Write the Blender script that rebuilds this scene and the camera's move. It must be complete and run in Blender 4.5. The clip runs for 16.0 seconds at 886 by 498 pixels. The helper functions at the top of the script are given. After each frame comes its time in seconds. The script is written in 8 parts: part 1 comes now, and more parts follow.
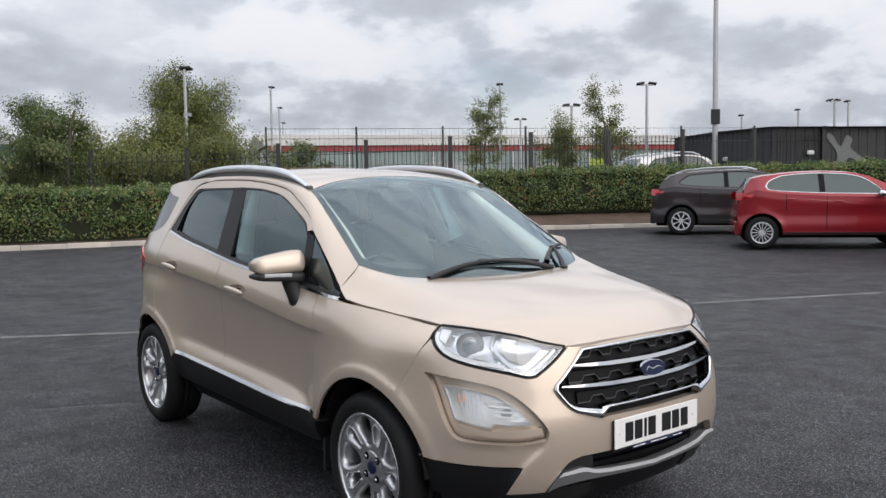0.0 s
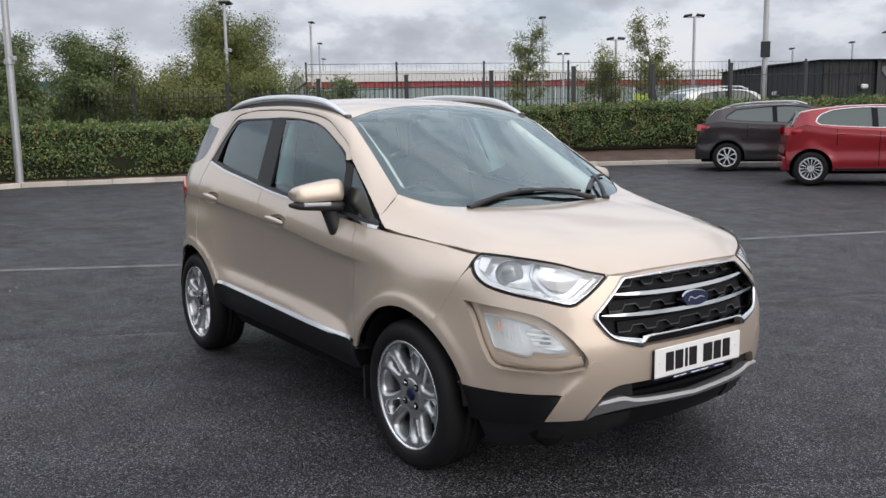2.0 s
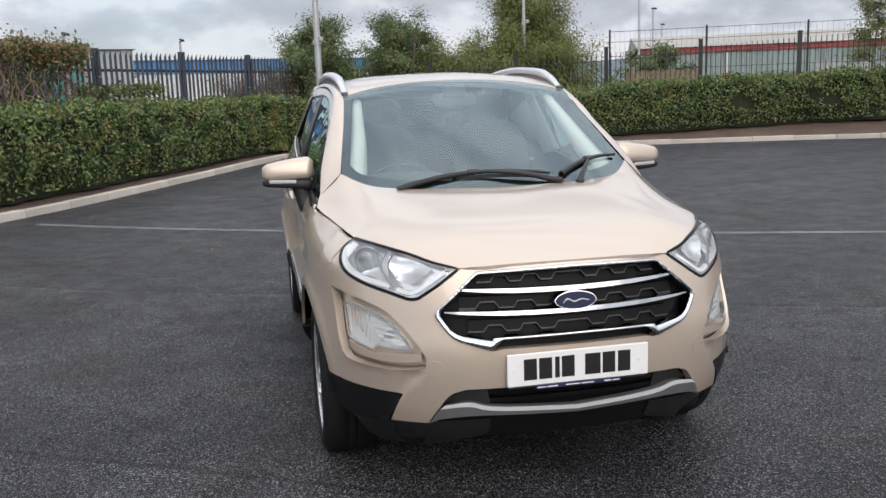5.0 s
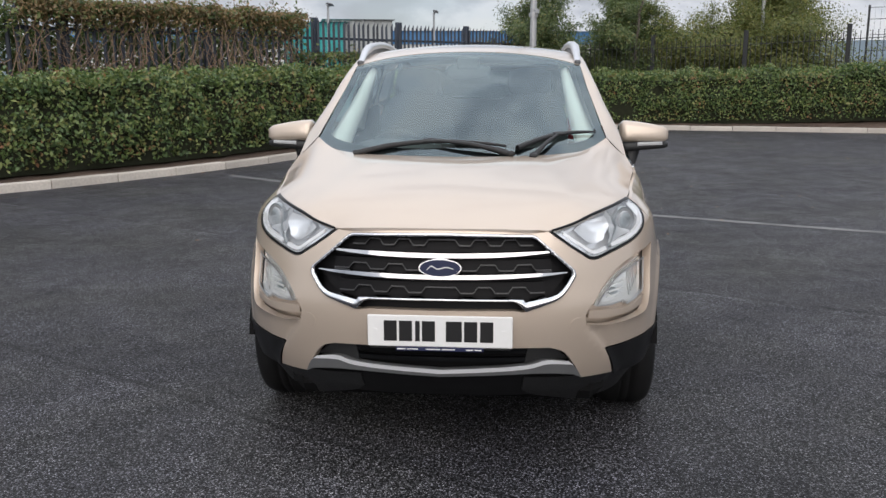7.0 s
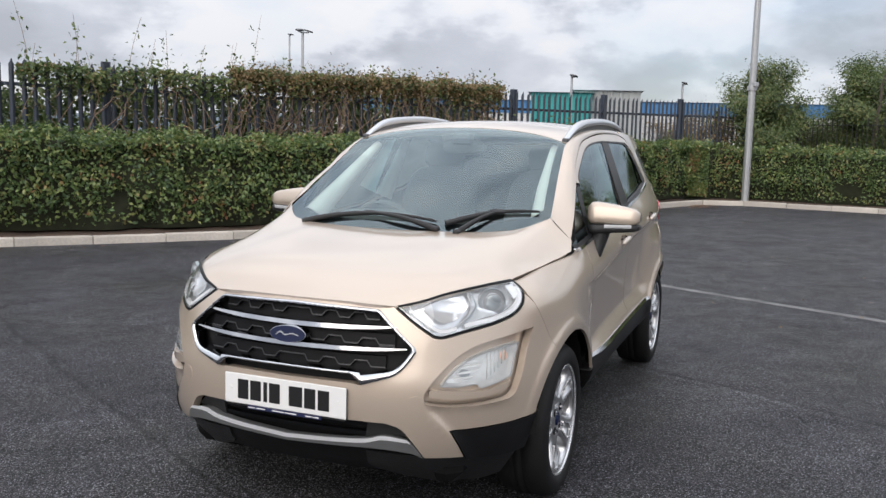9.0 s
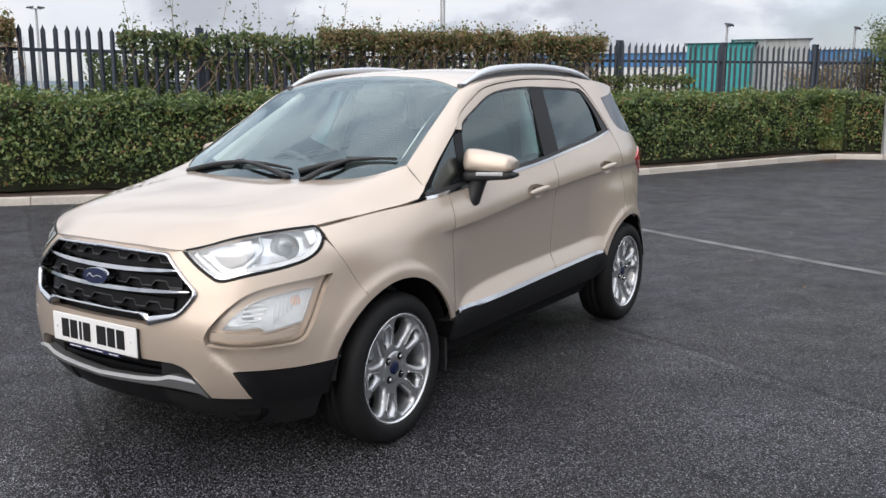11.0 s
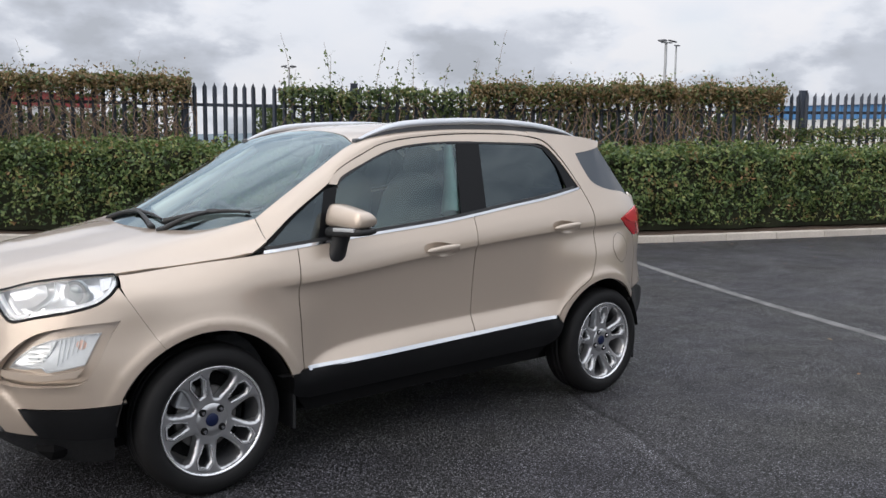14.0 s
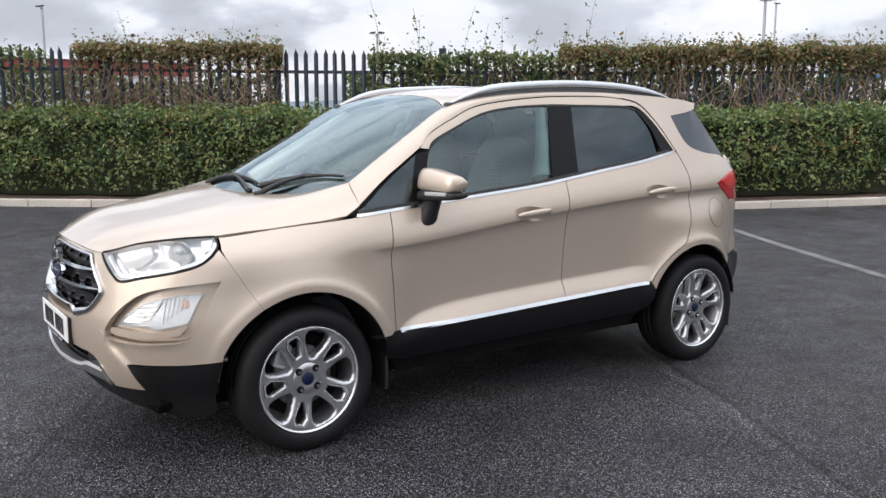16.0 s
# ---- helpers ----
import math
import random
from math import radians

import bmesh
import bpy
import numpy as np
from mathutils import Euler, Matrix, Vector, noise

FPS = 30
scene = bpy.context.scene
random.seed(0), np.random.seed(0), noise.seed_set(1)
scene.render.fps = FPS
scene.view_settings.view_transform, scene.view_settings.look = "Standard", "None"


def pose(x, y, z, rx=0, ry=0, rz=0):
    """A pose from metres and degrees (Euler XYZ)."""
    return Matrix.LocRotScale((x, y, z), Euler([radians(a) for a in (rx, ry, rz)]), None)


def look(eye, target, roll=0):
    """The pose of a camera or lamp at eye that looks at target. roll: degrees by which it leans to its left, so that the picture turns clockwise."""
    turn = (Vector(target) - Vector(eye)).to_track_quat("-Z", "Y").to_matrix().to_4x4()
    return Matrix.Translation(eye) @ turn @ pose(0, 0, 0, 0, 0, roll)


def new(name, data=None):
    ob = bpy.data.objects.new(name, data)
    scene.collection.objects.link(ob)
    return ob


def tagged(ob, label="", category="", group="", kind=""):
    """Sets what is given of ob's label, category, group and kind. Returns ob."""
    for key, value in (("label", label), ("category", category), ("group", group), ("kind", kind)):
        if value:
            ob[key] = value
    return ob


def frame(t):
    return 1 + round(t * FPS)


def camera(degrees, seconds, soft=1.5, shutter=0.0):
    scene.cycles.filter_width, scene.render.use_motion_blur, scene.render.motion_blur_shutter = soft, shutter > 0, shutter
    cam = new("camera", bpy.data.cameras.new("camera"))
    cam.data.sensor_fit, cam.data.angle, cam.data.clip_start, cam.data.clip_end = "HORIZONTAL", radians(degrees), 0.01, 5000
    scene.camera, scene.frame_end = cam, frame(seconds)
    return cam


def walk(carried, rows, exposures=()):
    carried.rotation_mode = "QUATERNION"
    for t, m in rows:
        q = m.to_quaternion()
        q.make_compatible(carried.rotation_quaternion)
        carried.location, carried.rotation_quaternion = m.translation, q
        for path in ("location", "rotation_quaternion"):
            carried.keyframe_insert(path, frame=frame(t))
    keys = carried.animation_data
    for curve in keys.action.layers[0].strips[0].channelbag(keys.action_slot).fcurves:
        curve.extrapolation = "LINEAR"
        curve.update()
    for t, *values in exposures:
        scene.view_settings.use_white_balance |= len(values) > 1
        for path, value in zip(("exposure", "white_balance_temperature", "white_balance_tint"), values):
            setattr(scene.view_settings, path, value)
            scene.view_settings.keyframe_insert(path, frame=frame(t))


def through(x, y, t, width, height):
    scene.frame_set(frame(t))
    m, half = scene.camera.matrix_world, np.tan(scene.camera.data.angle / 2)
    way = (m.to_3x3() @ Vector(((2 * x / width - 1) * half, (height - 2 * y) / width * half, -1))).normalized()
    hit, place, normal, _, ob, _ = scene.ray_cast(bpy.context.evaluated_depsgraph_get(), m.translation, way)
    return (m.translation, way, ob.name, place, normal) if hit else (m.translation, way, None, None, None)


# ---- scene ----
cam = camera(53.9, 16.0)
PATH = [
    (0, (3.007, -2.746, 1.493), (1.432, -1.523, 1.345), -0.9),
    (0.5, (2.957, -2.78, 1.477), (1.346, -1.607, 1.314), -1.1),
    (1, (2.914, -2.837, 1.455), (1.292, -1.689, 1.231), -1.3),
    (1.5, (2.912, -2.827, 1.449), (1.321, -1.646, 1.177), -0.9),
    (2, (2.988, -2.727, 1.451), (1.368, -1.589, 1.163), -1.0),
    (2.4, (3.124, -2.528, 1.451), (1.404, -1.566, 1.111), -1.8),
    (2.5, (3.153, -2.509, 1.453), (1.416, -1.581, 1.108), -1.0),
    (3, (3.212, -2.278, 1.421), (1.434, -1.455, 1.019), 0.6),
    (3.5, (3.223, -2.008, 1.421), (1.43, -1.237, 0.986), -0.2),
    (4, (3.331, -1.708, 1.431), (1.484, -1.065, 1.009), -1.9),
    (4.2, (3.379, -1.564, 1.46), (1.51, -0.977, 1.059), -2.3),
    (6.3, (3.698, -0.24, 1.41), (1.733, -0.128, 1.056), 0.3),
    (6.5, (3.698, -0.101, 1.425), (1.733, -0.058, 1.057), 0.3),
    (7, (3.771, 0.258, 1.406), (1.815, 0.094, 1.021), -0.1),
    (7.5, (3.804, 0.617, 1.44), (1.875, 0.253, 1.056), 0.7),
    (8, (3.754, 0.956, 1.445), (1.842, 0.463, 1.128), 2.6),
    (8.2, (3.691, 1.093, 1.459), (1.784, 0.558, 1.18), 2.6),
    (10.3, (3.154, 2.55, 1.448), (1.462, 1.541, 1.103), -1.0),
    (10.5, (3.074, 2.661, 1.457), (1.392, 1.637, 1.105), -1.0),
    (11, (2.816, 2.888, 1.416), (1.166, 1.809, 1.08), 0.1),
    (11.5, (2.582, 3.162, 1.429), (1.046, 1.919, 1.116), -0.7),
    (12, (2.392, 3.535, 1.453), (1.024, 2.108, 1.152), -1.4),
    (12.5, (2.142, 3.732, 1.405), (0.82, 2.256, 1.137), 0.2),
    (13, (1.92, 3.907, 1.444), (0.6, 2.418, 1.238), 1.3),
    (13.5, (1.661, 4.04, 1.445), (0.354, 2.538, 1.261), 0.7),
    (14, (1.563, 4.11, 1.444), (0.273, 2.597, 1.219), 0.6),
    (14.5, (1.576, 4.111, 1.434), (0.356, 2.55, 1.159), 0.7),
    (15, (1.606, 4.071, 1.428), (0.512, 2.424, 1.125), 1.0),
    (15.5, (1.633, 4.051, 1.427), (0.599, 2.367, 1.12), 0.7),
    (16, (1.579, 4.098, 1.434), (0.453, 2.473, 1.131), 0.1),
]
walk(cam, [(t, look(eye, target, roll)) for t, eye, target, roll in PATH],
     exposures=[(0, 0, 6290, 13), (1.5, 0, 6290, 13), (2.5, 0.1, 6290, 13), (3.5, 0.31, 6290, 13), (4, 0.26, 6290, 13), (6.5, -0.06, 6290, 13), (7, -0.04, 6290, 13), (8.2, 0.1, 6290, 13), (10.5, 0.1, 6290, 13), (11, 0.18, 6290, 13), (12.5, 0.13, 6290, 13), (13, 0.11, 6290, 13), (13.5, 0.03, 6290, 13), (14.5, 0.12, 6290, 13), (15.5, 0.34, 6290, 13), (16, 0.32, 6290, 13)])

# ---- world, sun ----
def build_world():
    w = bpy.data.worlds.new("overcast_sky")
    scene.world = w
    w.use_nodes = True
    nt = w.node_tree
    N, L = nt.nodes, nt.links
    N.clear()
    out = N.new("ShaderNodeOutputWorld")
    bg = N.new("ShaderNodeBackground")
    bg.inputs["Strength"].default_value = 1.0
    sky = N.new("ShaderNodeTexSky")
    sky.sky_type = "NISHITA"
    sky.sun_disc = False
    sky.sun_elevation, sky.sun_rotation = radians(30), radians(85)
    dim = N.new("ShaderNodeVectorMath")
    dim.operation = "SCALE"
    dim.inputs["Scale"].default_value = 0.11
    L.new(sky.outputs[0], dim.inputs[0])
    tc = N.new("ShaderNodeTexCoord")
    sep = N.new("ShaderNodeSeparateXYZ")
    L.new(tc.outputs["Generated"], sep.inputs[0])

    def math_node(op, a, b=None, clamp=False):
        m = N.new("ShaderNodeMath")
        m.operation, m.use_clamp = op, clamp
        for i, v in enumerate((a, b)):
            if v is None:
                continue
            if isinstance(v, (int, float)):
                m.inputs[i].default_value = v
            else:
                L.new(v, m.inputs[i])
        return m.outputs[0]

    up = math_node("MAXIMUM", sep.outputs[2], 0.0)
    com = N.new("ShaderNodeCombineXYZ")
    L.new(sep.outputs[0], com.inputs[0])
    L.new(sep.outputs[1], com.inputs[1])
    L.new(math_node("MULTIPLY", sep.outputs[2], 2.1), com.inputs[2])

    def cloud(scale, detail, rough, offset):
        mp = N.new("ShaderNodeMapping")
        mp.inputs["Location"].default_value = offset
        L.new(com.outputs[0], mp.inputs[0])
        n = N.new("ShaderNodeTexNoise")
        n.inputs["Scale"].default_value, n.inputs["Detail"].default_value = scale, detail
        n.inputs["Roughness"].default_value = rough
        n.inputs["Distortion"].default_value = 0.0
        L.new(mp.outputs[0], n.inputs["Vector"])
        return n.outputs["Fac"]

    # heaped clouds: a field of billows, bright where it thins upwards (the lit tops), grey where it thickens (the bases)
    def soft(v, lo, hi, a=0.0, b=1.0):
        k = N.new("ShaderNodeMapRange")
        k.interpolation_type = "SMOOTHSTEP"
        for i, q in enumerate((lo, hi, a, b)):
            k.inputs[i + 1].default_value = q
        L.new(v, k.inputs[0])
        return k.outputs[0]

    wide = cloud(1.9, 3.0, 0.5, (3.1, 0.7, 0))
    here = cloud(4.4, 7.0, 0.52, (0.4, 5.2, 1.0))
    above = cloud(4.4, 7.0, 0.52, (0.4, 5.2, 1.11))
    fine = cloud(9.0, 6.0, 0.55, (2.4, 1.2, 3.0))
    lit = math_node("MULTIPLY", math_node("SUBTRACT", soft(here, 0.41, 0.59), soft(above, 0.41, 0.59)), 0.46)
    body = math_node("MULTIPLY", math_node("SUBTRACT", 0.5, soft(here, 0.38, 0.62)), 0.22)
    veil = math_node("ADD", math_node("MULTIPLY", math_node("SUBTRACT", wide, 0.5), 0.8), math_node("MULTIPLY", math_node("SUBTRACT", fine, 0.5), 0.45))
    shade = math_node("ADD", math_node("ADD", lit, body), veil)
    # the billows melt into an even veil overhead
    shade = math_node("ADD", math_node("MULTIPLY", shade, soft(up, 0.25, 0.75, 1.0, 0.65)), 0.60)
    ramp = N.new("ShaderNodeValToRGB")
    e = ramp.color_ramp.elements
    e[0].position, e[0].color = 0.20, (0.42, 0.445, 0.475, 1)
    e[1].position, e[1].color = 0.80, (0.765, 0.77, 0.77, 1)
    m1 = e.new(0.42)
    m1.color = (0.52, 0.55, 0.59, 1)
    m2 = e.new(0.60)
    m2.color = (0.70, 0.725, 0.75, 1)
    L.new(shade, ramp.inputs[0])
    gain = N.new("ShaderNodeVectorMath")
    gain.operation = "SCALE"
    # an overcast sky is brighter overhead than at the horizon
    L.new(math_node("ADD", 0.98, math_node("MULTIPLY", math_node("POWER", up, 1.3), 1.55)), gain.inputs["Scale"])
    L.new(ramp.outputs[0], gain.inputs[0])
    cover = N.new("ShaderNodeMapRange")
    cover.inputs["From Min"].default_value, cover.inputs["From Max"].default_value = 0.36, 0.46
    cover.inputs["To Min"].default_value, cover.inputs["To Max"].default_value = 0.72, 1.0
    L.new(cloud(2.2, 4.0, 0.5, (7.7, 2.2, 4.0)), cover.inputs["Value"])
    mix = N.new("ShaderNodeMix")
    mix.data_type = "RGBA"
    L.new(cover.outputs[0], mix.inputs["Factor"])
    L.new(dim.outputs[0], mix.inputs["A"])
    L.new(gain.outputs[0], mix.inputs["B"])
    L.new(mix.outputs["Result"], bg.inputs["Color"])
    L.new(bg.outputs[0], out.inputs[0])


build_world()
sun = new("sun", bpy.data.lights.new("sun", "SUN"))
sun.data.energy, sun.data.angle, sun.data.color = 1.6, radians(58), (1.0, 0.90, 0.77)
sun.matrix_world = look((22.5, 1.5, 14.5), (0, 0, 0))

# ---- materials ----
def material(name, color, rough=0.5, metal=0.0, vary=0.0, grain=40.0, bump=0.0, bump_scale=60.0, coat=0.0, alpha=None, emit=0.0, random_tint=0.0, coords="Object", spec=0.5):
    """A principled material whose colour, roughness and relief vary at two scales."""
    m = bpy.data.materials.new(name)
    m.use_nodes = True
    nt = m.node_tree
    N, L = nt.nodes, nt.links
    b = N["Principled BSDF"]
    b.inputs["Base Color"].default_value = (*color, 1)
    b.inputs["Roughness"].default_value = rough
    b.inputs["Metallic"].default_value = metal
    b.inputs["Coat Weight"].default_value = coat
    b.inputs["Coat Roughness"].default_value = 0.03
    b.inputs["Specular IOR Level"].default_value = spec
    tc = N.new("ShaderNodeTexCoord")
    if vary:
        fine = N.new("ShaderNodeTexNoise")
        fine.inputs["Scale"].default_value, fine.inputs["Detail"].default_value = grain, 4
        wide = N.new("ShaderNodeTexNoise")
        wide.inputs["Scale"].default_value, wide.inputs["Detail"].default_value = grain / 14, 3
        L.new(tc.outputs[coords], fine.inputs["Vector"])
        L.new(tc.outputs[coords], wide.inputs["Vector"])
        add = N.new("ShaderNodeMath")
        add.operation = "ADD"
        L.new(fine.outputs["Fac"], add.inputs[0])
        L.new(wide.outputs["Fac"], add.inputs[1])
        mr = N.new("ShaderNodeMapRange")
        mr.inputs["From Min"].default_value, mr.inputs["From Max"].default_value = 0.6, 1.4
        mr.inputs["To Min"].default_value, mr.inputs["To Max"].default_value = 1 - vary, 1 + vary
        L.new(add.outputs[0], mr.inputs["Value"])
        last = mr.outputs[0]
        if random_tint:
            oi = N.new("ShaderNodeObjectInfo")
            m2 = N.new("ShaderNodeMapRange")
            m2.inputs["To Min"].default_value, m2.inputs["To Max"].default_value = 1 - random_tint, 1 + random_tint
            L.new(oi.outputs["Random"], m2.inputs["Value"])
            mu = N.new("ShaderNodeMath")
            mu.operation = "MULTIPLY"
            L.new(last, mu.inputs[0])
            L.new(m2.outputs[0], mu.inputs[1])
            last = mu.outputs[0]
        sc = N.new("ShaderNodeVectorMath")
        sc.operation = "SCALE"
        sc.inputs[0].default_value = color
        L.new(last, sc.inputs["Scale"])
        L.new(sc.outputs[0], b.inputs["Base Color"])
    if bump:
        n = N.new("ShaderNodeTexNoise")
        n.inputs["Scale"].default_value, n.inputs["Detail"].default_value = bump_scale, 5
        L.new(tc.outputs[coords], n.inputs["Vector"])
        bp = N.new("ShaderNodeBump")
        bp.inputs["Strength"].default_value, bp.inputs["Distance"].default_value = bump, 0.01
        L.new(n.outputs["Fac"], bp.inputs["Height"])
        L.new(bp.outputs[0], b.inputs["Normal"])
    if emit:
        b.inputs["Emission Color"].default_value = (*color, 1)
        b.inputs["Emission Strength"].default_value = emit
    return m


def leaf_material(name, colors, rough=0.45, through=0.25):
    """Leaves whose colour differs from leaf to leaf and in patches."""
    m = bpy.data.materials.new(name)
    m.use_nodes = True
    nt = m.node_tree
    N, L = nt.nodes, nt.links
    b = N["Principled BSDF"]
    b.inputs["Roughness"].default_value = rough
    geo = N.new("ShaderNodeNewGeometry")
    tc = N.new("ShaderNodeTexCoord")
    n = N.new("ShaderNodeTexNoise")
    n.inputs["Scale"].default_value, n.inputs["Detail"].default_value = 2.6, 3
    L.new(tc.outputs["Object"], n.inputs["Vector"])
    mx = N.new("ShaderNodeMath")
    mx.operation = "MULTIPLY_ADD"
    mx.inputs[1].default_value = 0.75
    mr = N.new("ShaderNodeMapRange")
    mr.inputs["From Min"].default_value, mr.inputs["From Max"].default_value = 0.3, 0.7
    mr.inputs["To Min"].default_value, mr.inputs["To Max"].default_value = -0.12, 0.34
    L.new(n.outputs["Fac"], mr.inputs["Value"])
    L.new(geo.outputs["Random Per Island"], mx.inputs[0])
    L.new(mr.outputs[0], mx.inputs[2])
    ramp = N.new("ShaderNodeValToRGB")
    el = ramp.color_ramp.elements
    while len(el) < len(colors):
        el.new(0.5)
    for i, (p, c) in enumerate(colors):
        el[i].position, el[i].color = p, (*c, 1)
    L.new(mx.outputs[0], ramp.inputs[0])
    L.new(ramp.outputs[0], b.inputs["Base Color"])
    tr = N.new("ShaderNodeBsdfTranslucent")
    L.new(ramp.outputs[0], tr.inputs["Color"])
    ms = N.new("ShaderNodeMixShader")
    ms.inputs[0].default_value = through
    L.new(b.outputs[0], ms.inputs[1])
    L.new(tr.outputs[0], ms.inputs[2])
    L.new(ms.outputs[0], N["Material Output"].inputs["Surface"])
    return m


def asphalt_material():
    m = bpy.data.materials.new("asphalt")
    m.use_nodes = True
    nt = m.node_tree
    N, L = nt.nodes, nt.links
    b = N["Principled BSDF"]
    b.inputs["Specular IOR Level"].default_value = 0.15
    tc = N.new("ShaderNodeTexCoord")

    def noise_node(scale, detail=4, rough=0.5):
        n = N.new("ShaderNodeTexNoise")
        n.inputs["Scale"].default_value, n.inputs["Detail"].default_value = scale, detail
        n.inputs["Roughness"].default_value = rough
        L.new(tc.outputs["Object"], n.inputs["Vector"])
        return n.outputs["Fac"]

    def mathn(op, a, c=None, clamp=False):
        k = N.new("ShaderNodeMath")
        k.operation, k.use_clamp = op, clamp
        for i, v in enumerate((a, c)):
            if v is None:
                continue
            if isinstance(v, (int, float)):
                k.inputs[i].default_value = v
            else:
                L.new(v, k.inputs[i])
        return k.outputs[0]

    def rng(v, a, c, d, e):
        k = N.new("ShaderNodeMapRange")
        for i, q in enumerate((a, c, d, e)):
            k.inputs[i + 1].default_value = q
        L.new(v, k.inputs[0])
        return k.outputs[0]

    # two laying joints, a paver's width apart: one runs behind the car, one before its nose
    sep = N.new("ShaderNodeSeparateXYZ")
    L.new(tc.outputs["Object"], sep.inputs[0])
    wob = mathn("MULTIPLY", mathn("SUBTRACT", noise_node(1.2, 5), 0.5), 0.14)

    def lane(nx, ny, c):
        """Distance across a joint, its groove and the lighter ridge of stones along it."""
        d = mathn("ADD", mathn("ADD", mathn("ADD", mathn("MULTIPLY", sep.outputs[0], nx), mathn("MULTIPLY", sep.outputs[1], ny)), c), wob)
        groove = mathn("SUBTRACT", 1.0, mathn("DIVIDE", mathn("ABSOLUTE", d), 0.028), True)
        crest = mathn("SUBTRACT", 1.0, mathn("DIVIDE", mathn("ABSOLUTE", mathn("SUBTRACT", d, 0.055)), 0.045), True)
        return d, groove, crest

    side, joint, ridge = lane(0.898, -0.441, 2.44)
    side2, joint2, ridge2 = lane(0.868, -0.4965, -0.75)
    coarse = mathn("MULTIPLY", rng(side, -0.04, 0.04, 0.92, 1.0), rng(side2, -0.04, 0.04, 0.95, 1.04))
    vor = N.new("ShaderNodeTexVoronoi")
    vor.inputs["Scale"].default_value = 145
    vor.inputs["Randomness"].default_value = 1.0
    L.new(tc.outputs["Object"], vor.inputs["Vector"])
    wn = N.new("ShaderNodeTexWhiteNoise")
    L.new(vor.outputs["Position"], wn.inputs["Vector"])
    stone = mathn("MULTIPLY", mathn("POWER", wn.outputs["Value"], 1.5), rng(vor.outputs["Distance"], 0.28, 0.60, 1.0, 0.02))
    wide = noise_node(0.55, 5, 0.6)
    streak = noise_node(4.0, 5, 0.6)
    base = mathn("ADD", rng(wide, 0.34, 0.66, 0.002, 0.012), mathn("MULTIPLY", streak, 0.006))
    val = mathn("ADD", base, mathn("MULTIPLY", mathn("MULTIPLY", mathn("MULTIPLY", stone, coarse), rng(noise_node(1.3, 5, 0.65), 0.32, 0.68, 0.6, 1.4)), 0.285))
    val = mathn("MULTIPLY", val, rng(noise_node(70, 6, 0.75), 0.41, 0.59, 0.15, 2.0))
    val = mathn("MULTIPLY", val, mathn("ADD", mathn("SUBTRACT", 1.0, mathn("MULTIPLY", mathn("MAXIMUM", joint, mathn("MULTIPLY", joint2, 0.8)), 0.6)), mathn("MULTIPLY", mathn("MAXIMUM", ridge, mathn("MULTIPLY", ridge2, 0.5)), 0.4)))
    # dusty warm patches
    warm = rng(noise_node(0.8, 4, 0.6), 0.40, 0.66, 1.15, 1.01)
    col = N.new("ShaderNodeCombineColor")
    L.new(val, col.inputs[0])
    L.new(mathn("MULTIPLY", val, 1.0), col.inputs[1])
    L.new(mathn("MULTIPLY", val, warm), col.inputs[2])
    L.new(col.outputs[0], b.inputs["Base Color"])
    L.new(rng(streak, 0.3, 0.7, 0.42, 0.62), b.inputs["Roughness"])
    bp = N.new("ShaderNodeBump")
    bp.inputs["Strength"].default_value, bp.inputs["Distance"].default_value = 1.0, 0.008
    L.new(mathn("ADD", mathn("MULTIPLY", stone, coarse), mathn("MULTIPLY", noise_node(90, 3), 0.5)), bp.inputs["Height"])
    L.new(bp.outputs[0], b.inputs["Normal"])
    return m


ASPHALT = asphalt_material()
CONCRETE = material("kerb_concrete", (0.50, 0.46, 0.41), 0.85, vary=0.22, grain=30, bump=0.4, bump_scale=120, random_tint=0.10)
SOIL = material("soil_with_leaf_litter", (0.095, 0.064, 0.047), 0.95, vary=0.5, grain=22, bump=0.9, bump_scale=35)
LINE_PAINT = material("worn_white_line_paint", (0.13, 0.13, 0.13), 0.75, vary=0.75, grain=45, bump=0.3, bump_scale=150)
STEEL_DARK = material("dark_blue_grey_powder_coat", (0.030, 0.038, 0.055), 0.5, vary=0.2, grain=18, random_tint=0.25)
STEEL_BLACK = material("black_powder_coat", (0.018, 0.019, 0.021), 0.45, vary=0.2, grain=18)
GALV = material("galvanised_steel", (0.42, 0.43, 0.44), 0.45, 0.55, vary=0.12, grain=14, bump=0.1, bump_scale=40)
LAMP_HEAD = material("dark_lamp_housing", (0.03, 0.03, 0.035), 0.5, vary=0.1)
# near-black: the shade deep in the foliage is put into this colour
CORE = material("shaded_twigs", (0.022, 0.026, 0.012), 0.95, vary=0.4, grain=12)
LEAF_HEDGE = leaf_material("hedge_leaf", [(0.0, (0.030, 0.058, 0.020)), (0.30, (0.074, 0.128, 0.040)), (0.58, (0.150, 0.215, 0.064)), (0.82, (0.245, 0.275, 0.092)), (0.97, (0.290, 0.140, 0.068))])
LEAF_TREE = leaf_material("tree_leaf", [(0.0, (0.040, 0.070, 0.028)), (0.4, (0.090, 0.135, 0.045)), (0.75, (0.165, 0.205, 0.068)), (1.0, (0.26, 0.23, 0.085))], through=0.35)
LEAF_OLIVE = leaf_material("olive_birch_leaf", [(0.0, (0.070, 0.098, 0.028)), (0.5, (0.150, 0.182, 0.046)), (1.0, (0.27, 0.245, 0.07))], through=0.4)
